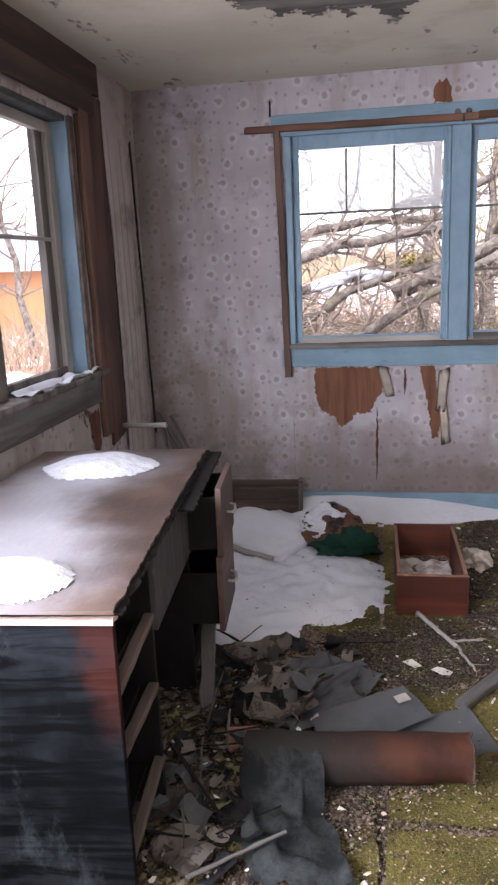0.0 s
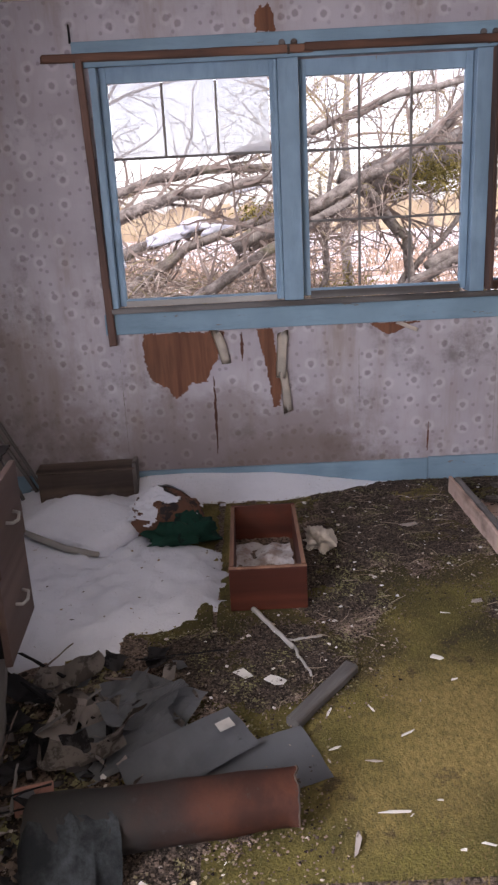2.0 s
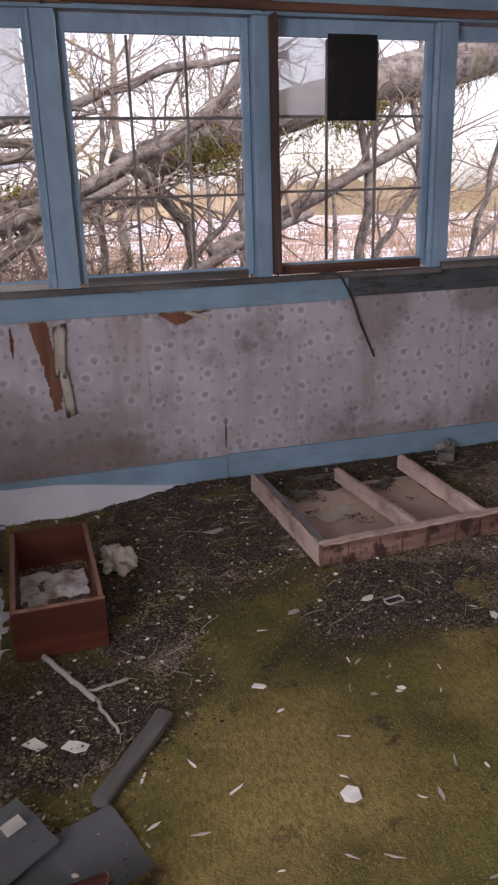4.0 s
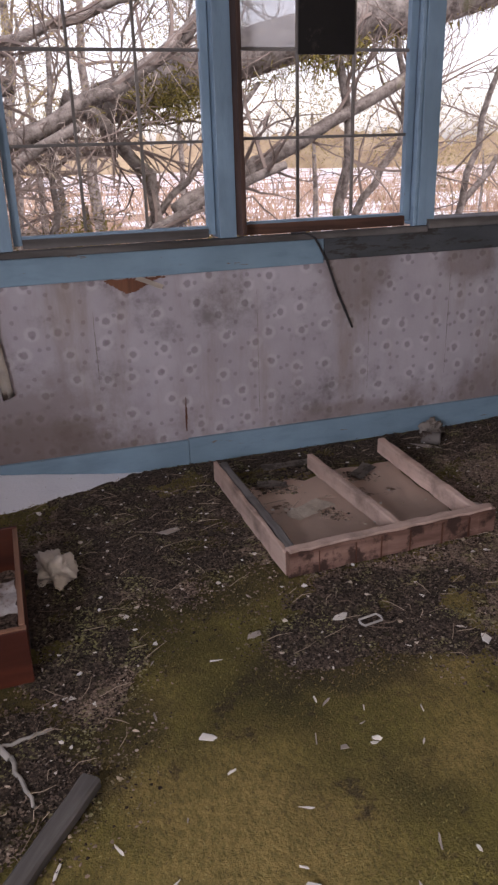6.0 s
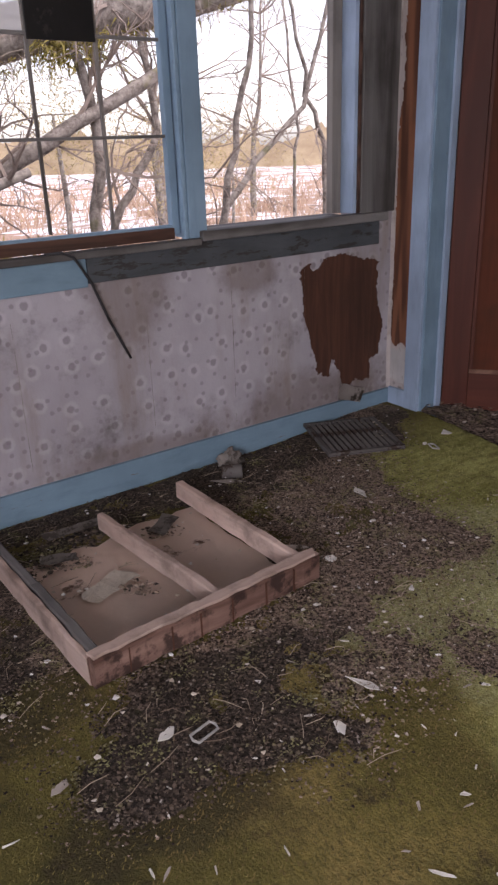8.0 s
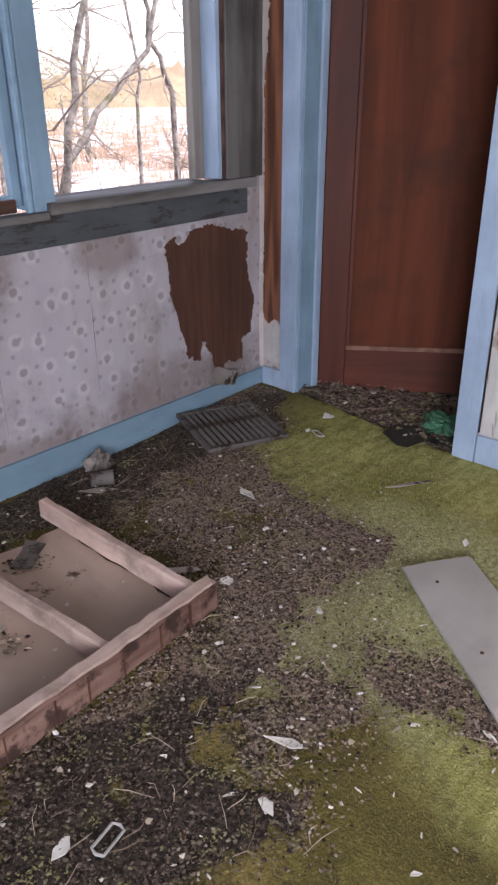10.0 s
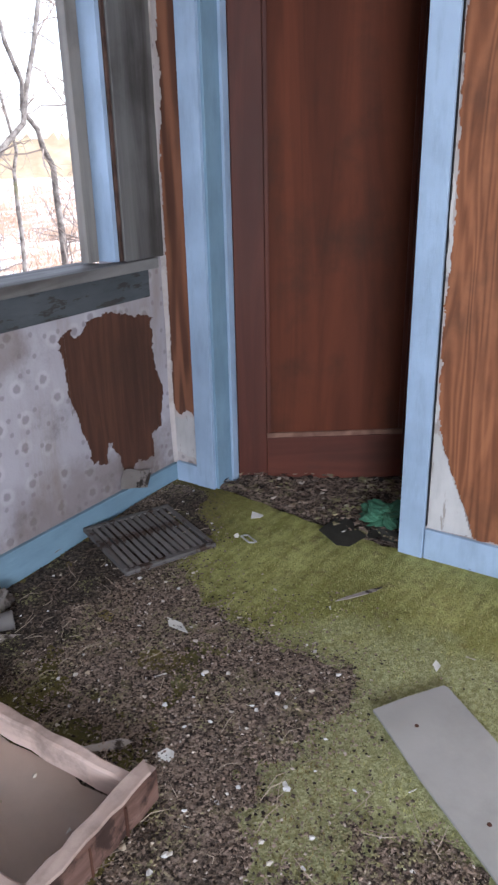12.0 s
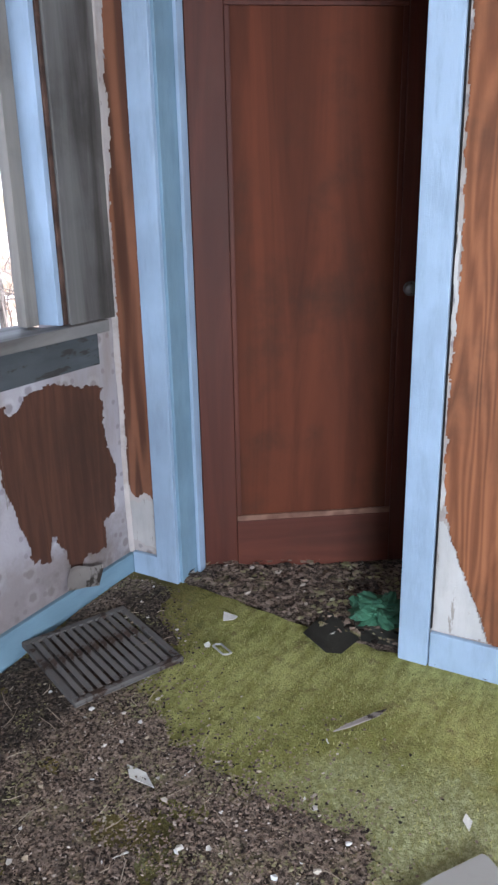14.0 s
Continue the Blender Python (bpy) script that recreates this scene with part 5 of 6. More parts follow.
cu = thing("cushion", "rotten brown cushion partly covered with snow", "cushion", pose(-0.17, 3.80, 0.015, 0, 0, -25))
part("body", lump(0.165, 0.16, 0.135, 9, 0.22, 0.8), M["cushion"], cu, "", True)
bm = lump(0.165, 0.16, 0.135, 9, 0.22, 0.8, 120)
bm.normal_update()
far = [f for f in bm.faces if f.normal.z < 0.15 or noise.noise(f.calc_center_median() * 11 + Vector((0, 0, 4))) + 1.3 * (f.calc_center_median().z - 0.11) - 1.2 * f.calc_center_median().x < -0.02]
bmesh.ops.delete(bm, geom=far, context="FACES")
for q in bm.verts:
    q.co += Vector((q.normal.x * 0.004, q.normal.y * 0.004, 0.010))
sc = tagged(part("snow_patch", bm, M["snow"], None, "", True), "patches of snow lying on the cushion", "snow", kind="stuff")
sc.matrix_basis = pose(-0.17, 3.80, 0.015, 0, 0, -25)
gc = tagged(part("green_cloth", lump(0.150, 0.090, 0.085, 15, 0.55, 0.8, 44), M["cloth_green"], None, "", True), "crumpled dark green cloth on the floor", "cloth")
gc.matrix_basis = pose(-0.085, 3.66, 0.012, 0, 0, 12)
ps = tagged(part("paper_wad", lump(0.06, 0.09, 0.045, 23, 0.7, 0.9, 40), M["cream_paper"], None, "", True), "crumpled pale paper beside the drawer", "paper")
ps.matrix_basis = pose(0.535, 3.58, 0.008, 0, 0, 15)

nest = tagged(part("litter_clump", lump(0.060, 0.038, 0.045, 37, 0.6, 0.9, 40), M["grime"], None, "", True), "matted clump of dirty paper against the baseboard", "litter clump")
nest.matrix_basis = pose(2.42, 4.30, 0.004, 0, 0, 10)
can = thing("tin_can", "small crushed grey tin lying by the baseboard", "can", pose(2.35, 4.19, 0.032, 90, 0, 55))
bm = bmesh.new()
add_tube(bm, [Vector((0, 0, z)) for z in (-0.045, -0.042, 0.0, 0.042, 0.045)], [0.030, 0.032, 0.028, 0.031, 0.029], 18)
part("body", bm, M["vent"], can, "", True)

# ---- curled linoleum and torn sheets ----
rng = random.Random(41)
bm = bmesh.new()
n, m_ = 22, 26
prev = None
for i in range(n + 1):
    u = i / n
    x = -0.30 + 0.635 * u
    yc = 1.945 + 0.075 * u + 0.006 * noise.noise(Vector((u * 4, 0, 0)))
    r = 0.076 - 0.010 * u + 0.004 * noise.noise(Vector((u * 6, 3, 0)))
    ring = []
    for j in range(m_ + 1):
        a = radians(25 + 300 * j / m_)
        rr = r * (1 + 0.08 * (j / m_))
        ring.append(bm.verts.new((x + 0.010 * noise.noise(Vector((j * 0.4, i, 1))) * (i in (0, n)), yc + rr * math.cos(a) * 1.05, 0.072 + rr * math.sin(a) * 0.95)))
    if prev:
        for j in range(m_):
            bm.faces.new((prev[j], prev[j + 1], ring[j + 1], ring[j]))
    prev = ring
rim_line = [q.co.copy() for q in prev]
bmesh.ops.solidify(bm, geom=list(bm.faces), thickness=0.004)
roll = thing("linoleum_roll", "curled brown-backed strip of old linoleum", "linoleum")
part("curled_sheet", bm, M["lino_back"], roll, "", True)
bm = bmesh.new()
add_tube(bm, rim_line, [0.0026] * len(rim_line), 6)
part("frayed_edge", bm, M["crate"], roll, "frayed dark end edge", True)


def loose(name, label, bm, mat, at, category="debris", group=""):
    ob = tagged(part(name, bm, mat), label, category, group)
    ob.matrix_basis = at
    return ob


loose("linoleum_sheet", "flat grey sheet of linoleum with torn edge", sheet(0.34, 0.205, 0.004, 0.006, rng, 10, 0.02), M["lino"], pose(0.243, 2.189, 0.010, 4, 0, 21))
loose("linoleum_sheet", "flat grey sheet of linoleum with torn edge", sheet(0.36, 0.17, 0.004, 0.012, rng, 10, 0.03), M["lino"], pose(0.05, 2.215, 0.045, 7, -3, 33))
loose("linoleum_sheet", "buckled grey sheet of linoleum", sheet(0.30, 0.20, 0.004, 0.03, rng, 10, 0.05), M["lino"], pose(-0.14, 2.30, 0.03, 8, -8, 30))
loose("linoleum_sheet", "buckled grey sheet of linoleum", sheet(0.26, 0.16, 0.004, 0.03, rng, 10, 0.05), M["lino"], pose(-0.06, 2.47, 0.03, 6, 8, -24))
loose("white_tag", "small white paper tag on the linoleum", sheet(0.05, 0.035, 0.0015, 0.003, rng, 4, 0.05), M["white_chip"], pose(0.150, 2.285, 0.080, 8, 0, 33))
loose("pink_tile", "broken pink tile leaning on the roll", boxes((0, 0.10, 0, 0.016, 0, 0.07), bevel=0.003), M["pink_brick"], pose(-0.375, 2.045, 0.012, -28, 8, 24))
# dark cloth sliding off the roll
bm = bmesh.new()
G = {}
for i in range(17):
    for j in range(17):
        u, v = i / 16, j / 16
        x = -0.290 + (0.20 + 0.07 * v) * u + 0.06 * v * v + 0.035 * noise.noise(Vector((u * 4, v * 4, 2)))
        y = 1.905 - 0.36 * v + 0.02 * u + 0.03 * noise.noise(Vector((u * 5, v * 5, 12)))
        z = 0.105 * (1 - smooth01(0.0, 0.30, v)) + 0.020 + 0.055 * abs(noise.noise(Vector((u * 5, v * 3, 7))))
        G[i, j] = bm.verts.new((x, y, z))
for i in range(16):
    for j in range(16):
        bm.faces.new((G[i, j], G[i + 1, j], G[i + 1, j + 1], G[i, j + 1]))
bmesh.ops.solidify(bm, geom=list(bm.faces), thickness=0.004)
tagged(part("dark_cloth", bm, M["cloth_dark"], None, "", True), "mildewed dark cloth draped over the linoleum roll", "cloth")
# torn sheets under and beside the desk
mats = [M["dark_paper"], M["soot"], M["soot"], M["lino"], M["pale_paper"], M["pale_paper"], M["lino"], M["grime"]]
for i in range(150):
    x, y = rng.uniform(-0.72, 0.02), rng.uniform(1.55, 2.72)
    if x > -0.30 and y < 2.12:
        x -= 0.28
    if x < -0.50 and y > 2.25:
        y -= 0.5
    big = rng.uniform(0.025, 0.11)
    loose("torn_sheet", "torn dirty sheet in the rubbish by the desk", sheet(big, big * rng.uniform(0.25, 0.8), 0.0018, rng.uniform(0.02, 0.07), rng, 8, 0.35, rng.uniform(0, 0.03)), rng.choice(mats), pose(x, y, rng.uniform(0.004, 0.03), rng.uniform(-16, 16), rng.uniform(-16, 16), rng.uniform(0, 360)), "debris", "torn sheets by the desk")
for x, y, w, h, r, curl, mat in ((-0.10, 2.42, 0.24, 0.15, 40, 0.03, "lino"), (-0.19, 2.36, 0.20, 0.10, -35, 0.07, "pale_paper"), (-0.28, 2.46, 0.22, 0.08, -28, 0.05, "grime"), (-0.33, 2.34, 0.16, 0.11, 70, 0.06, "pale_paper"), (-0.42, 2.50, 0.26, 0.07, -20, 0.04, "soot"), (-0.36, 2.60, 0.22, 0.09, 8, 0.02, "grime"), (-0.16, 2.53, 0.15, 0.10, 25, 0.02, "lino"), (-0.47, 2.36, 0.18, 0.10, -50, 0.05, "soot"), (-0.24, 2.24, 0.20, 0.09, 12, 0.04, "grime"), (-0.40, 2.20, 0.16, 0.09, 55, 0.05, "soot"), (-0.52, 1.75, 0.16, 0.09, 20, 0.03, "grime"), (-0.42, 1.62, 0.14, 0.10, -30, 0.02, "grime")):
    loose("torn_sheet", "curled torn sheet lying on the rubbish", sheet(w, h, 0.0025, 0.05, rng, 12, 0.2, curl), M[mat], pose(x, y, 0.03, rng.uniform(-10, 12), rng.uniform(-10, 10), r), "debris", "curled sheets by the desk")
for i in range(18):
    x, y, a = rng.uniform(-0.52, -0.05), rng.uniform(1.5, 2.6), rng.uniform(0, 3.14)
    if x > -0.3:
        y += 0.6 if y < 2.15 else 0
    l = rng.uniform(0.1, 0.32)
    stick("wood_splinter", "broken splinter of wood in the rubbish by the desk", (x, y, 0.045), (x + math.cos(a) * l, y + math.sin(a) * l, 0.05 + rng.uniform(-0.015, 0.05)), rng.uniform(0.002, 0.005), rng.choice([M["desk_dark"], M["desk_dark"], M["grey_wood_x"], M["pale_slat"]]), square=True)

# broken tiles at the threshold, green plastic
for pts in (((3.44, 3.63), (3.38, 3.52), (3.40, 3.475), (3.505, 3.455), (3.60, 3.53), (3.60, 3.62)), ((3.50, 3.445), (3.52, 3.335), (3.62, 3.34), (3.64, 3.48), (3.59, 3.51))):
    bm = bmesh.new()
    f = bm.faces.new([bm.verts.new((x, y, ground_z(x, y) + 0.014)) for x, y in pts])
    bmesh.ops.solidify(bm, geom=[f], thickness=0.012)
    tagged(part("broken_tile", bm, M["slate"]), "broken dark floor tile at the threshold", "tile", "broken tiles")
loose("green_plastic", "crumpled green plastic at the threshold", lump(0.10, 0.085, 0.035, 31, 0.7, 0.9, 44), M["green_plastic"], pose(3.68, 3.44, 0.010, 0, 0, 20))


# ---- litter on the floor ----
def soil_at(x, y):
    n = 0.58 * noise.noise(Vector((x * 3.2, y * 3.2, 1))) + 0.46 * noise.noise(Vector((x * 9, y * 9, 3))) + 0.26 * noise.noise(Vector((x * 26, y * 26, 6)))
    v = max(blob(x, y, 1.0, 3.82, 0.62, 0.55), blob(x, y, 2.0, 4.25, 2.2, 0.20), blob(x, y, 0.22, 2.72, 0.38, 0.30), blob(x, y, -0.30, 2.15, 0.55, 0.75), blob(x, y, 0.55, 3.25, 0.2, 0.5), blob(x, y, 3.2, 4.2, 0.3, 0.25), blob(x, y, 2.55, 3.95, 0.55, 0.38),
            blob(x, y, 1.54, 2.92, 0.2, 0.16), blob(x, y, 1.29, 2.96, 0.22, 0.16), blob(x, y, 1.62, 2.78, 0.14, 0.12) * 0.6, blob(x, y, 1.93, 2.92, 0.26, 0.16) * 0.5, blob(x, y, 2.26, 2.73, 0.14, 0.3) * 0.7, blob(x, y, 2.57, 3.49, 0.5, 0.42), blob(x, y, 2.96, 3.40, 0.22, 0.42) * 0.8, blob(x, y, 1.75, 3.17, 0.62, 0.17), blob(x, y, 1.51, 3.06, 0.25, 0.14), blob(x, y, 1.20, 2.94, 0.14, 0.08) * 0.7)
    hole = max(blob(x, y, 3.2, 3.35, 0.48, 0.6, 2.6), blob(x, y, 3.42, 3.9, 0.22, 0.32))
    return min(v, 0.6) - 0.1 + n - 1.6 * max(0, hole)


def soil_h(x, y):
    v = soil_at(x, y)
    return 0.002 + 0.009 * min(v, 0.7) + 0.007 * noise.noise(Vector((x * 45, y * 45, 2))) if v > 0.16 else -0.01


tagged(part("leaf_litter", field(-0.95, 3.44, 1.3, 4.36, 0.02, soil_h, ground_z), M["soil"], None, "", True), "dark brown leaf litter and soil on the carpet", "litter", kind="stuff")
tagged(part("leaf_litter", field(3.49, 4.78, 2.5, 4.36, 0.03, lambda x, y: 0.012 + 0.012 * noise.noise(Vector((x * 14, y * 14, 2))), lambda x, y: ground_z(min(x, 3.5), y) - 0.004), M["soil"], None, "", True), "dark litter on the floor beyond the doorway", "litter", kind="stuff")
rng = random.Random(51)


def flakes(name, label, count, size, mat, choose, zoff=0.006, thin=0.35):
    """Many small bent flakes in one mesh."""
    vs, fs = [], []
    done = 0
    while done < count:
        x, y, ok = choose()
        if not ok:
            continue
        done += 1
        l, a = rng.uniform(*size), rng.uniform(0, math.tau)
        w = l * rng.uniform(thin, 0.9)
        z = ground_z(min(x, 3.5), y) + zoff + rng.uniform(0, 0.008)
        c, s = math.cos(a), math.sin(a)
        k = len(vs)
        t1, t2, up = (rng.uniform(-0.45, 0.45) * l for _ in range(3))
        for p, q, h in ((-l, -w * 0.5, t1), (-l * 0.2, -w, 0), (l, -w * 0.3, t2), (l * 0.5, w * 0.8, t1), (-l * 0.6, w, t2)):
            vs.append((x + p * c * 0.5 - q * s * 0.5, y + p * s * 0.5 + q * c * 0.5, z + abs(h) * 0.5))
        vs.append((x, y, z + abs(up) * 0.4 + 0.001))
        fs += [(k + i, k + (i + 1) % 5, k + 5) for i in range(5)]
    me = bpy.data.meshes.new(name)
    me.from_pydata(vs, [], fs)
    me.materials.append(mat)
    return tagged(new(name, me), label, "litter", kind="stuff")


def anywhere(x0, x1, y0, y1, test):
    def choose():
        x, y = rng.uniform(x0, x1), rng.uniform(y0, y1)
        return x, y, test(x, y)
    return choose


def on_board(x, y):
    p, q = x - 2.634, y - 3.026
    d = e1.x * e2.y - e1.y * e2.x
    a, b = (p * e2.y - q * e2.x) / d, (e1.x * q - e1.y * p) / d
    return -0.05 < a < 1.05 and -0.03 < b < 0.82


clear = lambda x, y: not (0.14 < x < 0.45 and 3.02 < y < 3.66) and snow_floor(x, y) < 0 and snow_strip(x, y) < 0 and not on_board(x, y)
flakes("dark_flakes", "small dark leaf and bark flakes", 60000, (0.003, 0.012), M["flake"], anywhere(-0.6, 3.44, 1.4, 4.36, lambda x, y: soil_at(x, y) > 0.02 and clear(x, y)), 0.005, 0.14)
flakes("dark_flakes", "scattered dark crumbs on the carpet", 42000, (0.003, 0.012), M["flake"], anywhere(-0.2, 3.44, 1.2, 4.3, lambda x, y: soil_at(x, y) > 0.15 - 1.5 * rng.random() ** 2 and clear(x, y)), 0.003)
flakes("dark_flakes", "dark flakes beyond the doorway", 1600, (0.012, 0.035), M["flake"], anywhere(3.5, 4.4, 3.3, 4.3, lambda x, y: True), 0.018)
flakes("pale_flakes", "pale paint chips among the litter", 420, (0.007, 0.022), M["pale_flake"], anywhere(-0.3, 3.4, 1.3, 4.3, lambda x, y: clear(x, y) and soil_at(x, y) > -0.3), 0.010)
flakes("pale_flakes", "pale paint chips in the rubbish by the desk", 90, (0.006, 0.026), M["pale_flake"], anywhere(-0.6, 0.05, 1.5, 2.6, lambda x, y: True), 0.02)
flakes("dark_flakes", "black crumbs and shreds in the rubbish by the desk", 6500, (0.008, 0.030), M["flake"], anywhere(-0.75, -0.02, 1.45, 2.66, lambda x, y: x < -0.32 or y > 2.08), 0.008, 0.2)
flakes("dark_flakes", "dark crumbs lying in the cabinet frame", 420, (0.006, 0.026), M["flake"], anywhere(1.33, 2.02, 3.38, 4.1, lambda x, y: noise.noise(Vector((x * 6, y * 6, 1))) + 0.9 * (y - 3.85) - 0.6 * (x - 1.5) > 0.12), 0.024, 0.2)
flakes("pale_flakes", "pale chips lying in the cabinet frame", 40, (0.006, 0.022), M["pale_flake"], anywhere(1.36, 2.0, 3.4, 4.0, lambda x, y: True), 0.026)
flakes("snow_crumbs", "crumbs in the snow", 60, (0.006, 0.02), M["flake"], anywhere(-0.9, 0.1, 2.8, 4.0, lambda x, y: snow_floor(x, y) > 0.005), 0.045)
bm = bmesh.new()
for i in range(800):
    x, y = rng.uniform(0.3, 3.3), rng.uniform(2.2, 4.3)
    if not clear(x, y) or soil_at(x, y) < -0.1:
        continue
    a, l = rng.gauss(0.1, 0.7), rng.uniform(0.02, 0.10)
    z = ground_z(x, y) + 0.016
    p0, p2 = Vector((x, y, z)), Vector((x + math.cos(a) * l, y + math.sin(a) * l, z + rng.uniform(-0.004, 0.008)))
    p1 = p0.lerp(p2, 0.5) + Vector((rng.uniform(-0.012, 0.012), rng.uniform(-0.012, 0.012), 0.004))
    add_tube(bm, [p0, p1, p2], [0.0008, 0.0011, 0.0005], 4)
tagged(part("straw", bm, M["straw"]), "dry straw and needles strewn over the litter", "straw", kind="stuff")
for i in range(190):
    x, y = (rng.uniform(0.35, 3.2), rng.uniform(1.5, 4.2)) if i % 2 else (rng.uniform(0.4, 2.3), rng.uniform(1.3, 3.0))
    if not clear(x, y) or (1.25 < x < 2.12 and 3.28 < y < 4.15):
        continue
    l = rng.uniform(0.012, 0.05)
    loose("plaster_chip", "small pale chip of paint or plaster", shard(l * 1.3, max(0.006, l * rng.choice((0.16, 0.2, 0.25, 0.6))), 0.0016, rng), M["white_chip"] if rng.random() < 0.6 else M["pale_paper"], pose(x, y, ground_z(x, y) + 0.003, rng.uniform(-10, 10), rng.uniform(-10, 10), rng.uniform(0, 360)), "chip", "pale chips on the carpet")
for x, y, w, h, r in ((0.58, 2.02, 0.09, 0.012, 5), (0.66, 2.30, 0.07, 0.012, 25), (0.47, 1.93, 0.10, 0.016, 75), (0.75, 1.72, 0.05, 0.03, 10), (0.98, 3.75, 0.16, 0.045, 12), (1.35, 3.02, 0.075, 0.03, 15), (2.66, 3.72, 0.05, 0.12, -25), (3.38, 3.88, 0.06, 0.05, 30), (3.50, 3.56, 0.07, 0.04, 0), (3.56, 3.44, 0.06, 0.045, 40), (3.12, 3.30, 0.20, 0.02, -30), (3.21, 3.86, 0.03, 0.02, 0), (2.30, 4.15, 0.16, 0.06, -25), (2.16, 3.55, 0.17, 0.04, -50), (2.22, 3.40, 0.05, 0.05, 0), (1.86, 2.86, 0.03, 0.10, 20), (1.70, 2.78, 0.03, 0.07, -10), (0.92, 2.20, 0.06, 0.06, 20), (0.20, 2.62, 0.08, 0.05, 10), (0.30, 2.58, 0.05, 0.06, 50)):
    loose("paper_scrap", "pale scrap of paper or plaster on the floor", shard(w * 1.1, h * 1.2, 0.002, rng), M["white_chip"] if w < 0.1 else M["pale_paper"], pose(x, y, ground_z(min(x, 3.5), y) + 0.009, rng.uniform(-5, 5), rng.uniform(-5, 5), r), "scrap", "pale scraps on the floor")
# worn pile of the carpet
vs, fs = [], []
for _ in range(60000):
    x, y = rng.uniform(0.1, 3.42), rng.uniform(1.0, 4.3)
    if soil_at(x, y) > 0.25 or not clear(x, y):
        continue
    a, h, w = rng.gauss(0.3, 0.7), rng.uniform(0.004, 0.014), rng.uniform(0.0012, 0.003)
    z, k = ground_z(x, y), len(vs)
    c, q = math.cos(a), math.sin(a)
    vs += [(x - q * w, y + c * w, z), (x + q * w, y - c * w, z), (x + c * h, y + q * h, z + rng.uniform(0.002, 0.007))]
    fs.append((k, k + 1, k + 2))
me = bpy.data.meshes.new("carpet_pile")
me.from_pydata(vs, [], fs)
me.materials.append(M["pile"])
tagged(new("carpet_pile", me), "worn mossy pile of the carpet", "carpet", kind="stuff")
# small metal clips
for x, y, r in ((3.20, 3.80, 60), (1.42, 2.96, 15)):
    bm = bmesh.new()
    w, h = 0.034, 0.015
    loop = [Vector((-w, -h, 0)), Vector((w, -h, 0)), Vector((w + 0.006, 0, 0)), Vector((w, h, 0)), Vector((-w, h, 0)), Vector((-w - 0.006, 0, 0)), Vector((-w, -h, 0))]
    add_tube(bm, loop, [0.0035] * 7, 6)
    loose("metal_link", "small pale metal link on the litter", bm, M["metal"], pose(x, y, ground_z(x, y) + 0.024, 8, 5, r), "hardware")

# ---- outdoors ----
GZ = -0.55


def out_z(x, y):
    return GZ + 0.16 * noise.noise(Vector((x * 0.35, y * 0.35, 9))) + 0.75 * smooth01(2.0, -3.0, x) * smooth01(5.5, 9.5, y) * smooth01(30, 14, y)


bm = bmesh.new()
xs = [-900, -200, -60, -25] + [-14 + i * 0.8 for i in range(56)] + [36, 60, 120, 300, 900]
ys = [-900, -200, -50, -15, -6] + [-2 + i * 0.8 for i in range(50)] + [42, 60, 120, 300, 900]
inside = lambda x, y: -1.4 < x < 4.9 and -1.8 < y < 4.5
V = {(i, j): bm.verts.new((x, y, -0.6 if inside(x, y) else min(out_z(x, y), -0.2 if y < 5.3 and x > -1.6 else 9))) for i, x in enumerate(xs) for j, y in enumerate(ys)}
for i in range(len(xs) - 1):
    for j in range(len(ys) - 1):
        bm.faces.new((V[i, j], V[i + 1, j], V[i + 1, j + 1], V[i, j + 1]))
tagged(part("ground", bm, M["field"], None, "", True), "snowy field with dry grass showing through", "ground", kind="structure")

rng = random.Random(61)


def grow(bm, p, d, length, r, depth, kids, spread=0.9, droop=0.0):
    """A crooked branch with side twigs."""
    n = 5
    pts, q, v = [p.copy()], p.copy(), d.normalized()
    for i in range(n):
        v = (v + Vector((rng.gauss(0, 0.16), rng.gauss(0, 0.16), rng.gauss(0, 0.16) - droop))).normalized()
        q = q + v * length / n
        pts.append(q.copy())
    add_tube(bm, pts, [r * (1 - 0.75 * i / n) + 0.0012 for i in range(n + 1)], 6 if r > 0.02 else 4)
    if depth > 0:
        for _ in range(kids):
            i = rng.randint(1, n)
            side_ = Vector((rng.gauss(0, 1), rng.gauss(0, 1), rng.gauss(0, 1))).normalized()
            w = (v + side_ * spread).normalized()
            grow(bm, pts[i], w, length * rng.uniform(0.35, 0.65), r * 0.45, depth - 1, max(2, kids - 1), spread, droop)


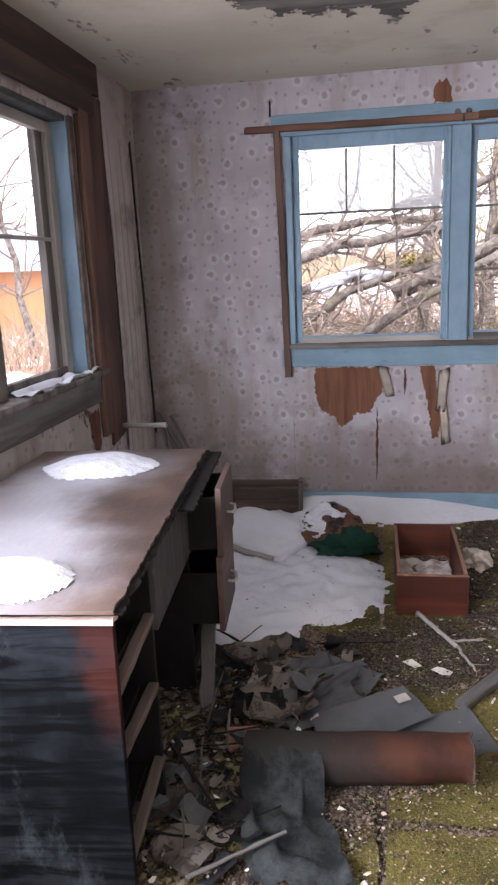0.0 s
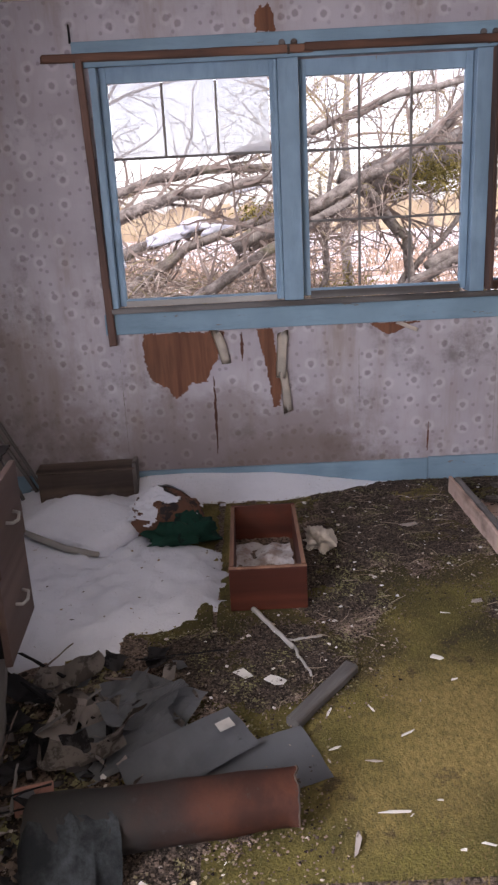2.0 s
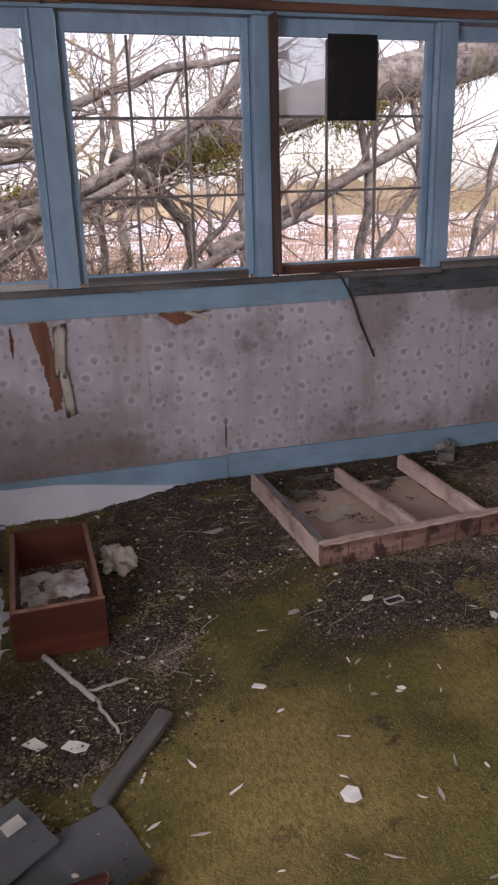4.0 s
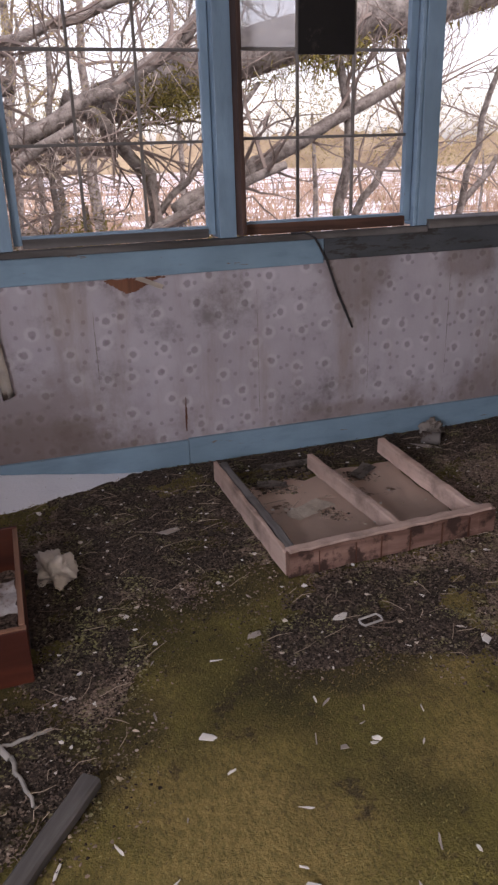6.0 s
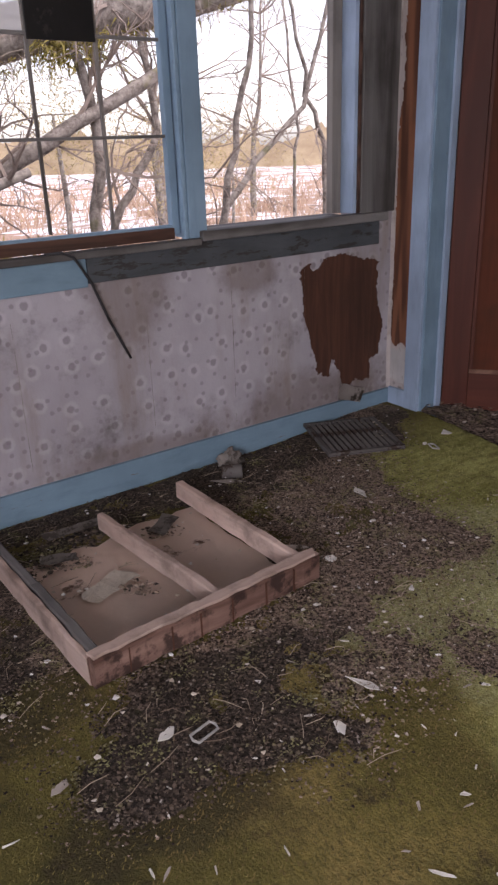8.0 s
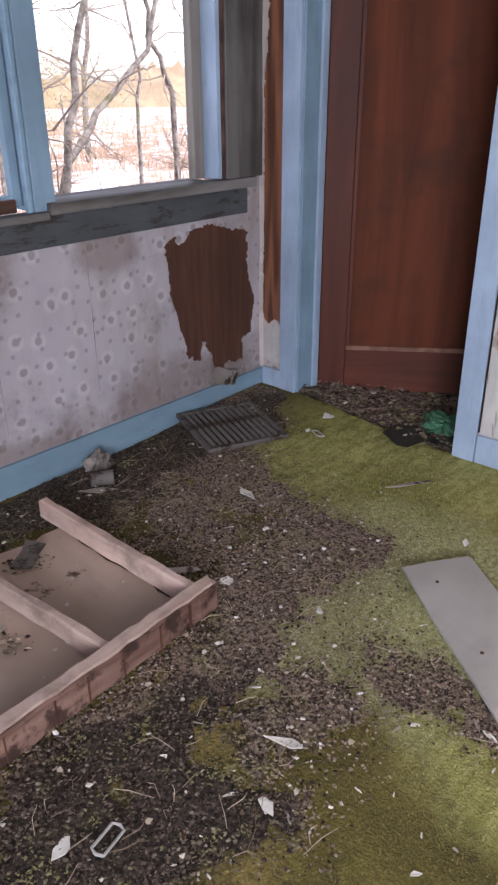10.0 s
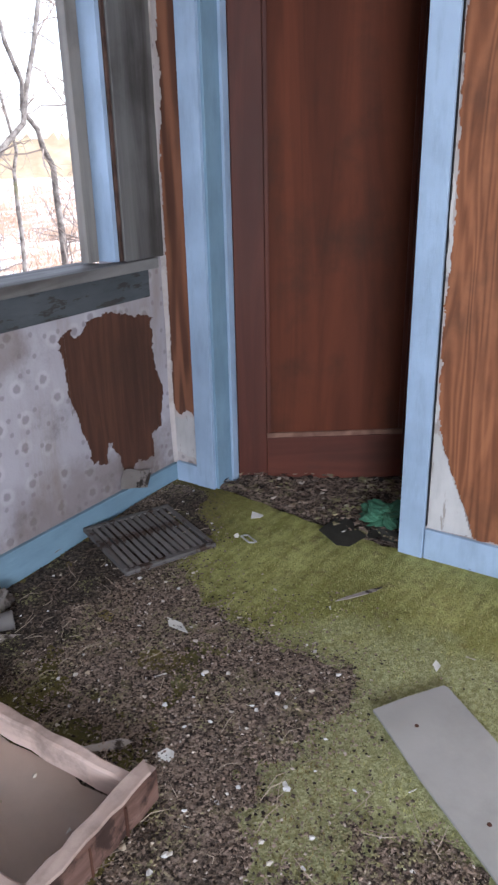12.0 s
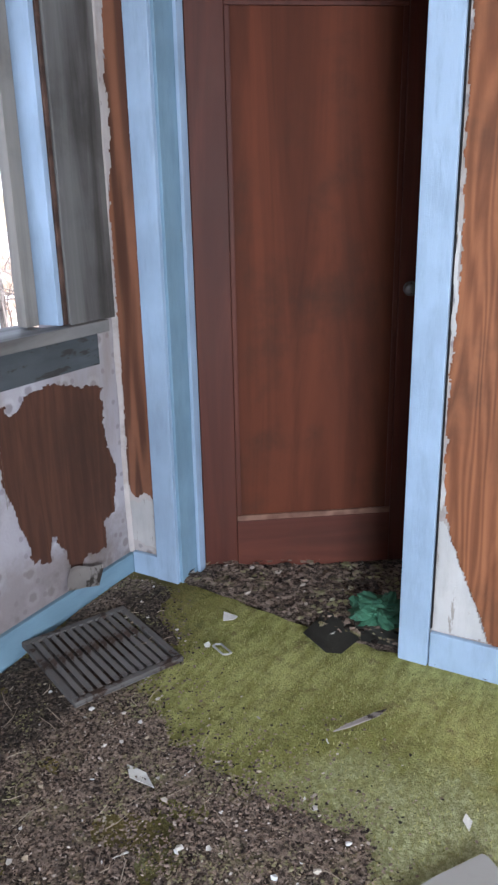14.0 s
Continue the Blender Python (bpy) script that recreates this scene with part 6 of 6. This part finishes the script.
tree = thing("fallen_tree", "large bare fallen tree lying in front of the windows", "tree")
BOUGHS = (
    ((0.2, 6.5, 1.85), (0.73, 6.2, 1.97), (1.48, 6.2, 2.21), (2.2, 6.3, 2.30), 0.035),
    ((0.2, 5.9, 1.22), (0.71, 6.0, 1.44), (1.43, 6.0, 1.79), (1.95, 6.1, 2.25), 0.055),
    ((-1.2, 6.7, 1.45), (-0.77, 6.6, 1.61), (-0.27, 6.6, 1.75), (0.7, 6.6, 1.78), 0.045),
    ((-1.1, 6.3, 1.30), (-0.65, 6.3, 1.46), (-0.22, 6.3, 1.60), (0.7, 6.3, 1.70), 0.050),
    ((-1.1, 6.3, 0.65), (-0.65, 6.2, 0.92), (-0.17, 6.2, 1.22), (0.8, 6.2, 1.50), 0.045),
    ((-0.3, 5.8, 0.76), (0.03, 5.8, 0.96), (0.45, 5.8, 1.22), (1.0, 5.9, 1.50), 0.045),
    ((1.0, 6.4, 1.68), (1.23, 6.4, 1.51), (1.47, 6.4, 1.18), (1.6, 6.4, 0.70), 0.050),
    ((1.35, 6.4, 0.75), (1.53, 6.4, 0.97), (1.92, 6.4, 1.38), (2.3, 6.5, 1.75), 0.026),
    ((1.15, 5.9, 0.70), (1.42, 5.9, 0.91), (1.78, 5.9, 1.08), (2.3, 6.0, 1.26), 0.040),
    ((1.6, 6.2, 1.00), (2.06, 6.2, 1.19), (2.46, 6.2, 1.38), (3.25, 6.2, 1.78), 0.055),
    ((4.9, 6.6, 2.68), (3.7, 6.55, 2.32), (2.7, 6.5, 2.06), (1.2, 6.5, 1.64), 0.185),
    ((2.73, 6.2, 0.60), (2.78, 6.2, 1.10), (2.82, 6.2, 1.45), (2.70, 6.2, 2.10), 0.040),
    ((2.9, 6.4, 0.70), (3.10, 6.4, 1.10), (3.35, 6.4, 1.45), (3.30, 6.5, 2.10), 0.030),
    ((0.3, 6.8, 1.20), (0.9, 6.8, 1.48), (1.5, 6.8, 1.80), (2.3, 6.9, 2.05), 0.060),
    ((-1.4, 7.2, 0.9), (-0.5, 7.1, 1.25), (0.3, 7.1, 1.40), (1.4, 7.0, 1.35), 0.050),
    ((0.60, 6.1, 0.40), (0.84, 6.1, 0.95), (0.86, 6.1, 1.25), (0.92, 6.1, 1.9), 0.022),
)
for pts in BOUGHS:
    *c, r = pts
    c = [Vector(p) for p in c]
    bm = bmesh.new()
    line = []
    for i in range(13):
        u = i / 12 * 3
        j = min(int(u), 2)
        line.append(c[j].lerp(c[j + 1], u - j) + Vector((rng.gauss(0, 0.012), rng.gauss(0, 0.012), rng.gauss(0, 0.012))))
    add_tube(bm, line, [r * (1.1 - 0.035 * i) * rng.uniform(0.92, 1.08) for i in range(13)], 9)
    part("limb", bm, M["bark"], tree, "", True)
    bm = bmesh.new()
    for _ in range(11 if c[1].x < 1.3 else 5):
        i = rng.randint(1, 11)
        d = (line[i + 1] - line[i]).normalized() + Vector((rng.gauss(0, 0.8), rng.gauss(0, 0.5), rng.gauss(0, 0.8)))
        grow(bm, line[i], d, rng.uniform(0.35, 0.9), min(0.016, r * 0.35), 2, 3)
    tagged(part("twig_spray", bm, M["twig"], tree, "thin bare twigs"), kind="stuff")


def strands(name, label, count, place, mat, size, thick, droop, parent=None):
    """Many thin drooping dead twigs and needles in one mesh; place() gives where each one starts and which way it grows."""
    vs, fs = [], []
    for _ in range(count):
        p, d = place()
        d = d.normalized()
        l, t = rng.uniform(*size), rng.uniform(0.6, 1.2) * thick
        side_ = d.cross(Vector((rng.gauss(0, 1), rng.gauss(0, 1), rng.gauss(0, 1)))).normalized()
        other = d.cross(side_)
        bend = side_ * rng.gauss(0, 0.35) + Vector((0, 0, -droop * rng.uniform(0.3, 1.3)))
        k = len(vs)
        for i in range(4):
            u = i / 3
            q = p + d * l * u + bend * l * u * u
            w = t * (1 - 0.75 * u)
            for j in range(3):
                vs.append(tuple(q + (side_ * math.cos(j * 2.094) + other * math.sin(j * 2.094)) * w))
        for i in range(3):
            for j in range(3):
                a, b = k + i * 3 + j, k + i * 3 + (j + 1) % 3
                fs.append((a, b, b + 3, a + 3))
    me = bpy.data.meshes.new(name)
    me.from_pydata(vs, [], fs)
    me.materials.append(mat)
    ob = new(name, me)
    if parent is not None:
        ob.parent = parent
        return tagged(ob, label, kind="stuff")
    return tagged(ob, label, "brushwood", kind="stuff")


def along_limbs(names, low=0.0, wild=0.7, lean=(0.3, 0, -0.5)):
    def place():
        c = BOUGHS[rng.choice(names)]
        i, f = rng.randint(0, 2), rng.random()
        p = Vector(c[i]).lerp(Vector(c[i + 1]), f) + Vector((rng.gauss(0, 0.03), rng.gauss(0, 0.06), -low * rng.random()))
        return p, Vector(lean) + Vector((rng.gauss(0, wild), rng.gauss(0, wild), rng.gauss(0, wild)))
    return place


def in_heap():
    x, y = rng.uniform(-1.5, 1.0), rng.uniform(5.75, 7.0)
    top = 1.02 + 0.24 * noise.noise(Vector((x * 2, y * 2, 3))) - 0.35 * max(0.0, x - 0.3)
    z = top - abs(rng.gauss(0, 0.34))
    return Vector((x, y, z)), Vector((rng.gauss(0.7, 0.6), rng.gauss(0, 0.5), rng.gauss(0.25, 0.6)))


strands("needle_spray", "dead drooping needles and twiglets", 650, along_limbs((10,), 0.20, 0.6, (-0.3, 0, -0.6)), M["needles"], (0.08, 0.30), 0.0028, 0.5, tree)
strands("needle_spray", "dead drooping needles and twiglets", 1300, along_limbs((0, 1, 2, 3, 4, 5, 13, 14), 0.05), M["needles"], (0.08, 0.34), 0.0032, 0.5, tree)
strands("moss_clump", "yellow-green moss on the trunk", 1600, along_limbs((10,), 0.20, 1.0, (0, 0, -0.2)), M["tree_moss"], (0.02, 0.08), 0.006, 0.3, tree)
for at, n, r in (((0.42, 6.3, 1.42), 500, 0.09), ((1.65, 6.25, 1.66), 800, 0.12), ((1.95, 6.3, 0.72), 600, 0.14), ((0.95, 6.2, 0.78), 700, 0.16), ((2.75, 6.25, 1.90), 500, 0.10)):
    strands("moss_clump", "yellow-green moss clump", n, lambda: (Vector(at) + Vector((rng.gauss(0, 1.3), rng.gauss(0, 0.8), rng.gauss(0, 0.6))) * r, Vector((rng.gauss(0, 1), rng.gauss(0, 1), rng.gauss(0, 1)))), M["tree_moss"], (0.02, 0.07), 0.006, 0.3, tree)
strands("dead_needles", "tangled heap of dead spruce twigs", 2300, in_heap, M["needles"], (0.12, 0.5), 0.0052, 0.45)
# brush heap of twigs under the crown
bm = bmesh.new()
for _ in range(34):
    x, y = rng.uniform(-1.6, 0.8), rng.uniform(5.9, 7.6)
    p = Vector((x, y, out_z(x, y) + rng.uniform(0.05, 0.9)))
    grow(bm, p, Vector((rng.gauss(0.9, 0.5), rng.gauss(0, 0.4), rng.gauss(0.5, 0.5))), rng.uniform(0.5, 1.1), rng.uniform(0.006, 0.02), 1, 4, 0.7, 0.05)
tagged(part("brushwood", bm, M["twig"]), "heap of grey brushwood beside the fallen tree", "brushwood", kind="stuff")


for x, y, z, r in ((-0.30, 6.25, 1.26, 0.17), (-0.10, 6.2, 1.33, 0.11), (-0.72, 6.1, 1.08, 0.11), (0.05, 7.0, 1.28, 0.14), (-0.95, 7.2, 1.05, 0.2), (0.3, 7.3, 1.62, 0.16)):
    s_ = tagged(part("snow_patch", lump(r, r * 0.6, 0.07, x * 9, 0.4, 0.8, 22), M["snow"], None, "", True), "snow lying on the brushwood", "snow", kind="stuff")
    s_.matrix_basis = pose(x, y, z, 0, -12, 0)


def sapling(pts, r, label):
    s = thing("sapling", label, "tree")
    c = [Vector(p) for p in pts]
    c.insert(0, Vector((c[0].x - 0.1, c[0].y, out_z(c[0].x, c[0].y) - 0.05)))
    line = []
    k = len(c) - 1
    for i in range(15):
        u = i / 14 * k
        j = min(int(u), k - 1)
        line.append(c[j].lerp(c[j + 1], u - j) + Vector((rng.gauss(0, 0.014), rng.gauss(0, 0.014), 0)))
    bm = bmesh.new()
    add_tube(bm, line, [r * (1.15 - 0.05 * i) for i in range(15)], 8)
    part("trunk", bm, M["bark"], s, "", True)
    bm = bmesh.new()
    for _ in range(8):
        i = rng.randint(2, 14)
        grow(bm, line[i], Vector((rng.gauss(0, 1), rng.gauss(0, 0.6), rng.gauss(0.2, 0.6))), rng.uniform(0.2, 0.6), 0.006, 2, 3)
    tagged(part("twig_spray", bm, M["twig"], s), kind="stuff")
    return s


sapling([(3.54, 6.0, 0.9), (3.73, 6.0, 1.5), (3.88, 6.0, 2.07), (3.78, 6.0, 2.9)], 0.026, "thin bare crooked sapling outside the window")
sapling([(3.67, 6.2, 0.91), (4.01, 6.2, 1.24), (4.47, 6.2, 1.65), (4.75, 6.2, 2.5)], 0.027, "thin leaning sapling crossing another")
sapling([(4.66, 6.2, 0.8), (4.64, 6.2, 1.34), (4.46, 6.2, 1.72), (4.30, 6.2, 2.4)], 0.024, "thin bare sapling crossing another")
sapling([(5.3, 7.4, 0.8), (5.35, 7.4, 1.5), (5.2, 7.5, 2.8)], 0.02, "thin bare sapling in the snow")


def bare_tree(x, y, h, label):
    s = thing("bare_tree", label, "tree")
    bm = bmesh.new()
    p = Vector((x, y, out_z(x, y) - 0.1))
    top = p + Vector((rng.gauss(0, 0.3), rng.gauss(0, 0.3), h))
    line = [p.lerp(top, i / 8) + Vector((rng.gauss(0, 0.05), rng.gauss(0, 0.05), 0)) for i in range(9)]
    add_tube(bm, line, [0.10 * h / 6 * (1 - i / 9.5) for i in range(9)], 8)
    part("trunk", bm, M["bark"], s, "", True)
    bm = bmesh.new()
    for _ in range(22):
        i = rng.randint(2, 8)
        grow(bm, line[i], Vector((rng.gauss(0, 1), rng.gauss(0, 1), rng.gauss(0.6, 0.4))), h * rng.uniform(0.18, 0.36), 0.025 * h / 6, 2, 3)
    tagged(part("crown", bm, M["twig"], s, "bare twiggy crown"), kind="stuff")


for x, y, h in ((-1.8, 12, 6), (0.6, 11, 5.5), (2.0, 14, 6.5), (4.6, 15, 6), (7.6, 14, 5.5), (10.5, 19, 7), (-5, 10.5, 4), (-8, 14, 6), (14, 20, 6), (8.5, 9.5, 3.5)):
    bare_tree(x, y, h, "bare grey tree standing in the snowy field")

# dry grass and brush over the field
vs, fs = [], []
for _ in range(22000):
    a = rng.uniform(0, 1)
    y = 9.0 + 30 * a * a
    x = rng.uniform(-6 - y * 0.5, 8 + y * 0.9)
    if rng.random() < 0.10:
        x, y = rng.uniform(-14, -3.5), rng.uniform(3, 14)
    if noise.noise(Vector((x * 0.7, y * 0.45, 4))) < 0.0:
        continue
    h, w = rng.uniform(0.06, 0.42) * (1 + y * 0.04), 0.003 + y * 0.0007
    lx, ly = rng.gauss(0, 0.6) * h, rng.gauss(0, 0.5) * h
    z = out_z(x, y)
    k = len(vs)
    vs += [(x - w, y, z - 0.02), (x + w, y, z - 0.02), (x + lx * 0.5 + w * 0.7, y + ly * 0.5, z + h * 0.6), (x + lx * 0.5 - w * 0.7, y + ly * 0.5, z + h * 0.6), (x + lx, y + ly, z + h)]
    fs += [(k, k + 1, k + 2, k + 3), (k + 3, k + 2, k + 4)]
me = bpy.data.meshes.new("dry_grass")
me.from_pydata(vs, [], fs)
me.materials.append(M["brush"])
tagged(new("dry_grass", me), "dry tan grass and brush standing in the snow", "grass", kind="stuff")

# low brown brush standing in the field


def field_brush():
    i = rng.randrange(70)
    r2 = random.Random(900 + i)
    y = 9.5 + 22 * r2.random() ** 1.5
    x = r2.uniform(-5 - y * 0.3, 4 + y * 0.75)
    p = Vector((x + rng.gauss(0, 0.5), y + rng.gauss(0, 0.3), 0))
    p.z = out_z(p.x, p.y)
    return p, Vector((rng.gauss(0, 0.55), rng.gauss(0, 0.4), 1.0))


strands("field_brush", "low brown brush standing in the snowy field", 9000, field_brush, M["brush"], (0.25, 0.85), 0.009, 0.25)

# yellow-green shrubs behind the fallen tree
for x, y, z, r, n in ((0.9, 9.5, 2.6, 0.9, 2000), (3.9, 9.5, 1.7, 0.8, 2200), (2.6, 10.5, 2.4, 1.0, 2600), (7.2, 13.0, 1.4, 1.4, 2500), (1.0, 8.2, 1.75, 0.35, 700), (2.2, 7.6, 1.95, 0.35, 700), (10.5, 16, 1.2, 1.6, 2500), (1.1, 6.9, 1.0, 0.35, 300)):
    sh = thing("shrub", "yellow-green evergreen shrub beyond the fallen tree", "shrub", pose(x, y, 0))
    bm = bmesh.new()
    add_tube(bm, [Vector((0, 0, out_z(x, y) - 0.1)), Vector((0.05, 0, z * 0.5)), Vector((0, 0, z))], [0.04, 0.03, 0.015], 6)
    part("stem", bm, M["bark"], sh)
    vs, fs = [], []
    for _ in range(n * 3):
        d = Vector((rng.gauss(0, 0.45), rng.gauss(0, 0.45), rng.gauss(0, 0.38))) * r
        if noise.noise(d * 2.5 / r + Vector((x, y, 0))) < -0.12:
            continue
        k, l = len(vs), rng.uniform(0.02, 0.050) * (0.4 + r * 0.3)
        e, f = Vector((rng.gauss(0, 1), rng.gauss(0, 1), rng.gauss(0, 1))).normalized() * l, Vector((rng.gauss(0, 1), rng.gauss(0, 1), rng.gauss(0, 1))).normalized() * l * 0.22
        p = Vector((0, 0, z)) + d
        vs += [tuple(p - e), tuple(p + f), tuple(p + e), tuple(p - f)]
        fs.append((k, k + 1, k + 2, k + 3))
    me = bpy.data.meshes.new("foliage")
    me.from_pydata(vs, [], fs)
    me.materials.append(M["shrub"])
    fo = new("foliage", me)
    fo.parent = sh
    tagged(fo, kind="stuff")

# far woods, a ring with an uneven top
bm = bmesh.new()
prev = None
for i in range(1441):
    a = math.tau * i / 1440
    rr = 75 + 6 * noise.noise(Vector((math.cos(a) * 5, math.sin(a) * 5, 1)))
    h = 2.3 + 1.3 * noise.noise(Vector((math.cos(a) * 14, math.sin(a) * 14, 3))) + 1.0 * noise.noise(Vector((math.cos(a) * 60, math.sin(a) * 60, 3))) + 0.9 * noise.noise(Vector((math.cos(a) * 190, math.sin(a) * 190, 3)))
    x, y = math.cos(a) * rr, math.sin(a) * rr
    cur = (bm.verts.new((x, y, -2.5)), bm.verts.new((x, y, h)))
    if prev:
        bm.faces.new((prev[0], cur[0], cur[1], prev[1]))
    prev = cur
tagged(part("backdrop", bm, M["far"]), "far low woods along the horizon", "woods", kind="structure")
# rusty barn seen through the side window
bn = thing("barn", "distant orange-brown barn across the snow", "barn", pose(-9.5, 17.5, -0.4, 0, 0, 25))
part("wall", boxes((-3, 3, -2, 2, 0, 2.0), bevel=0.02), M["barn"], bn, "orange-brown board walls")
bm = bmesh.new()
rf = [bm.verts.new(p) for p in ((-3.3, -2.3, 1.95), (3.3, -2.3, 1.95), (3.3, 0, 3.1), (-3.3, 0, 3.1), (3.3, 2.3, 1.95), (-3.3, 2.3, 1.95))]
bm.faces.new(rf[:4])
bm.faces.new((rf[3], rf[2], rf[4], rf[5]))
bmesh.ops.solidify(bm, geom=list(bm.faces), thickness=0.08)
part("roof", bm, M["snow"], bn, "snow-covered roof")
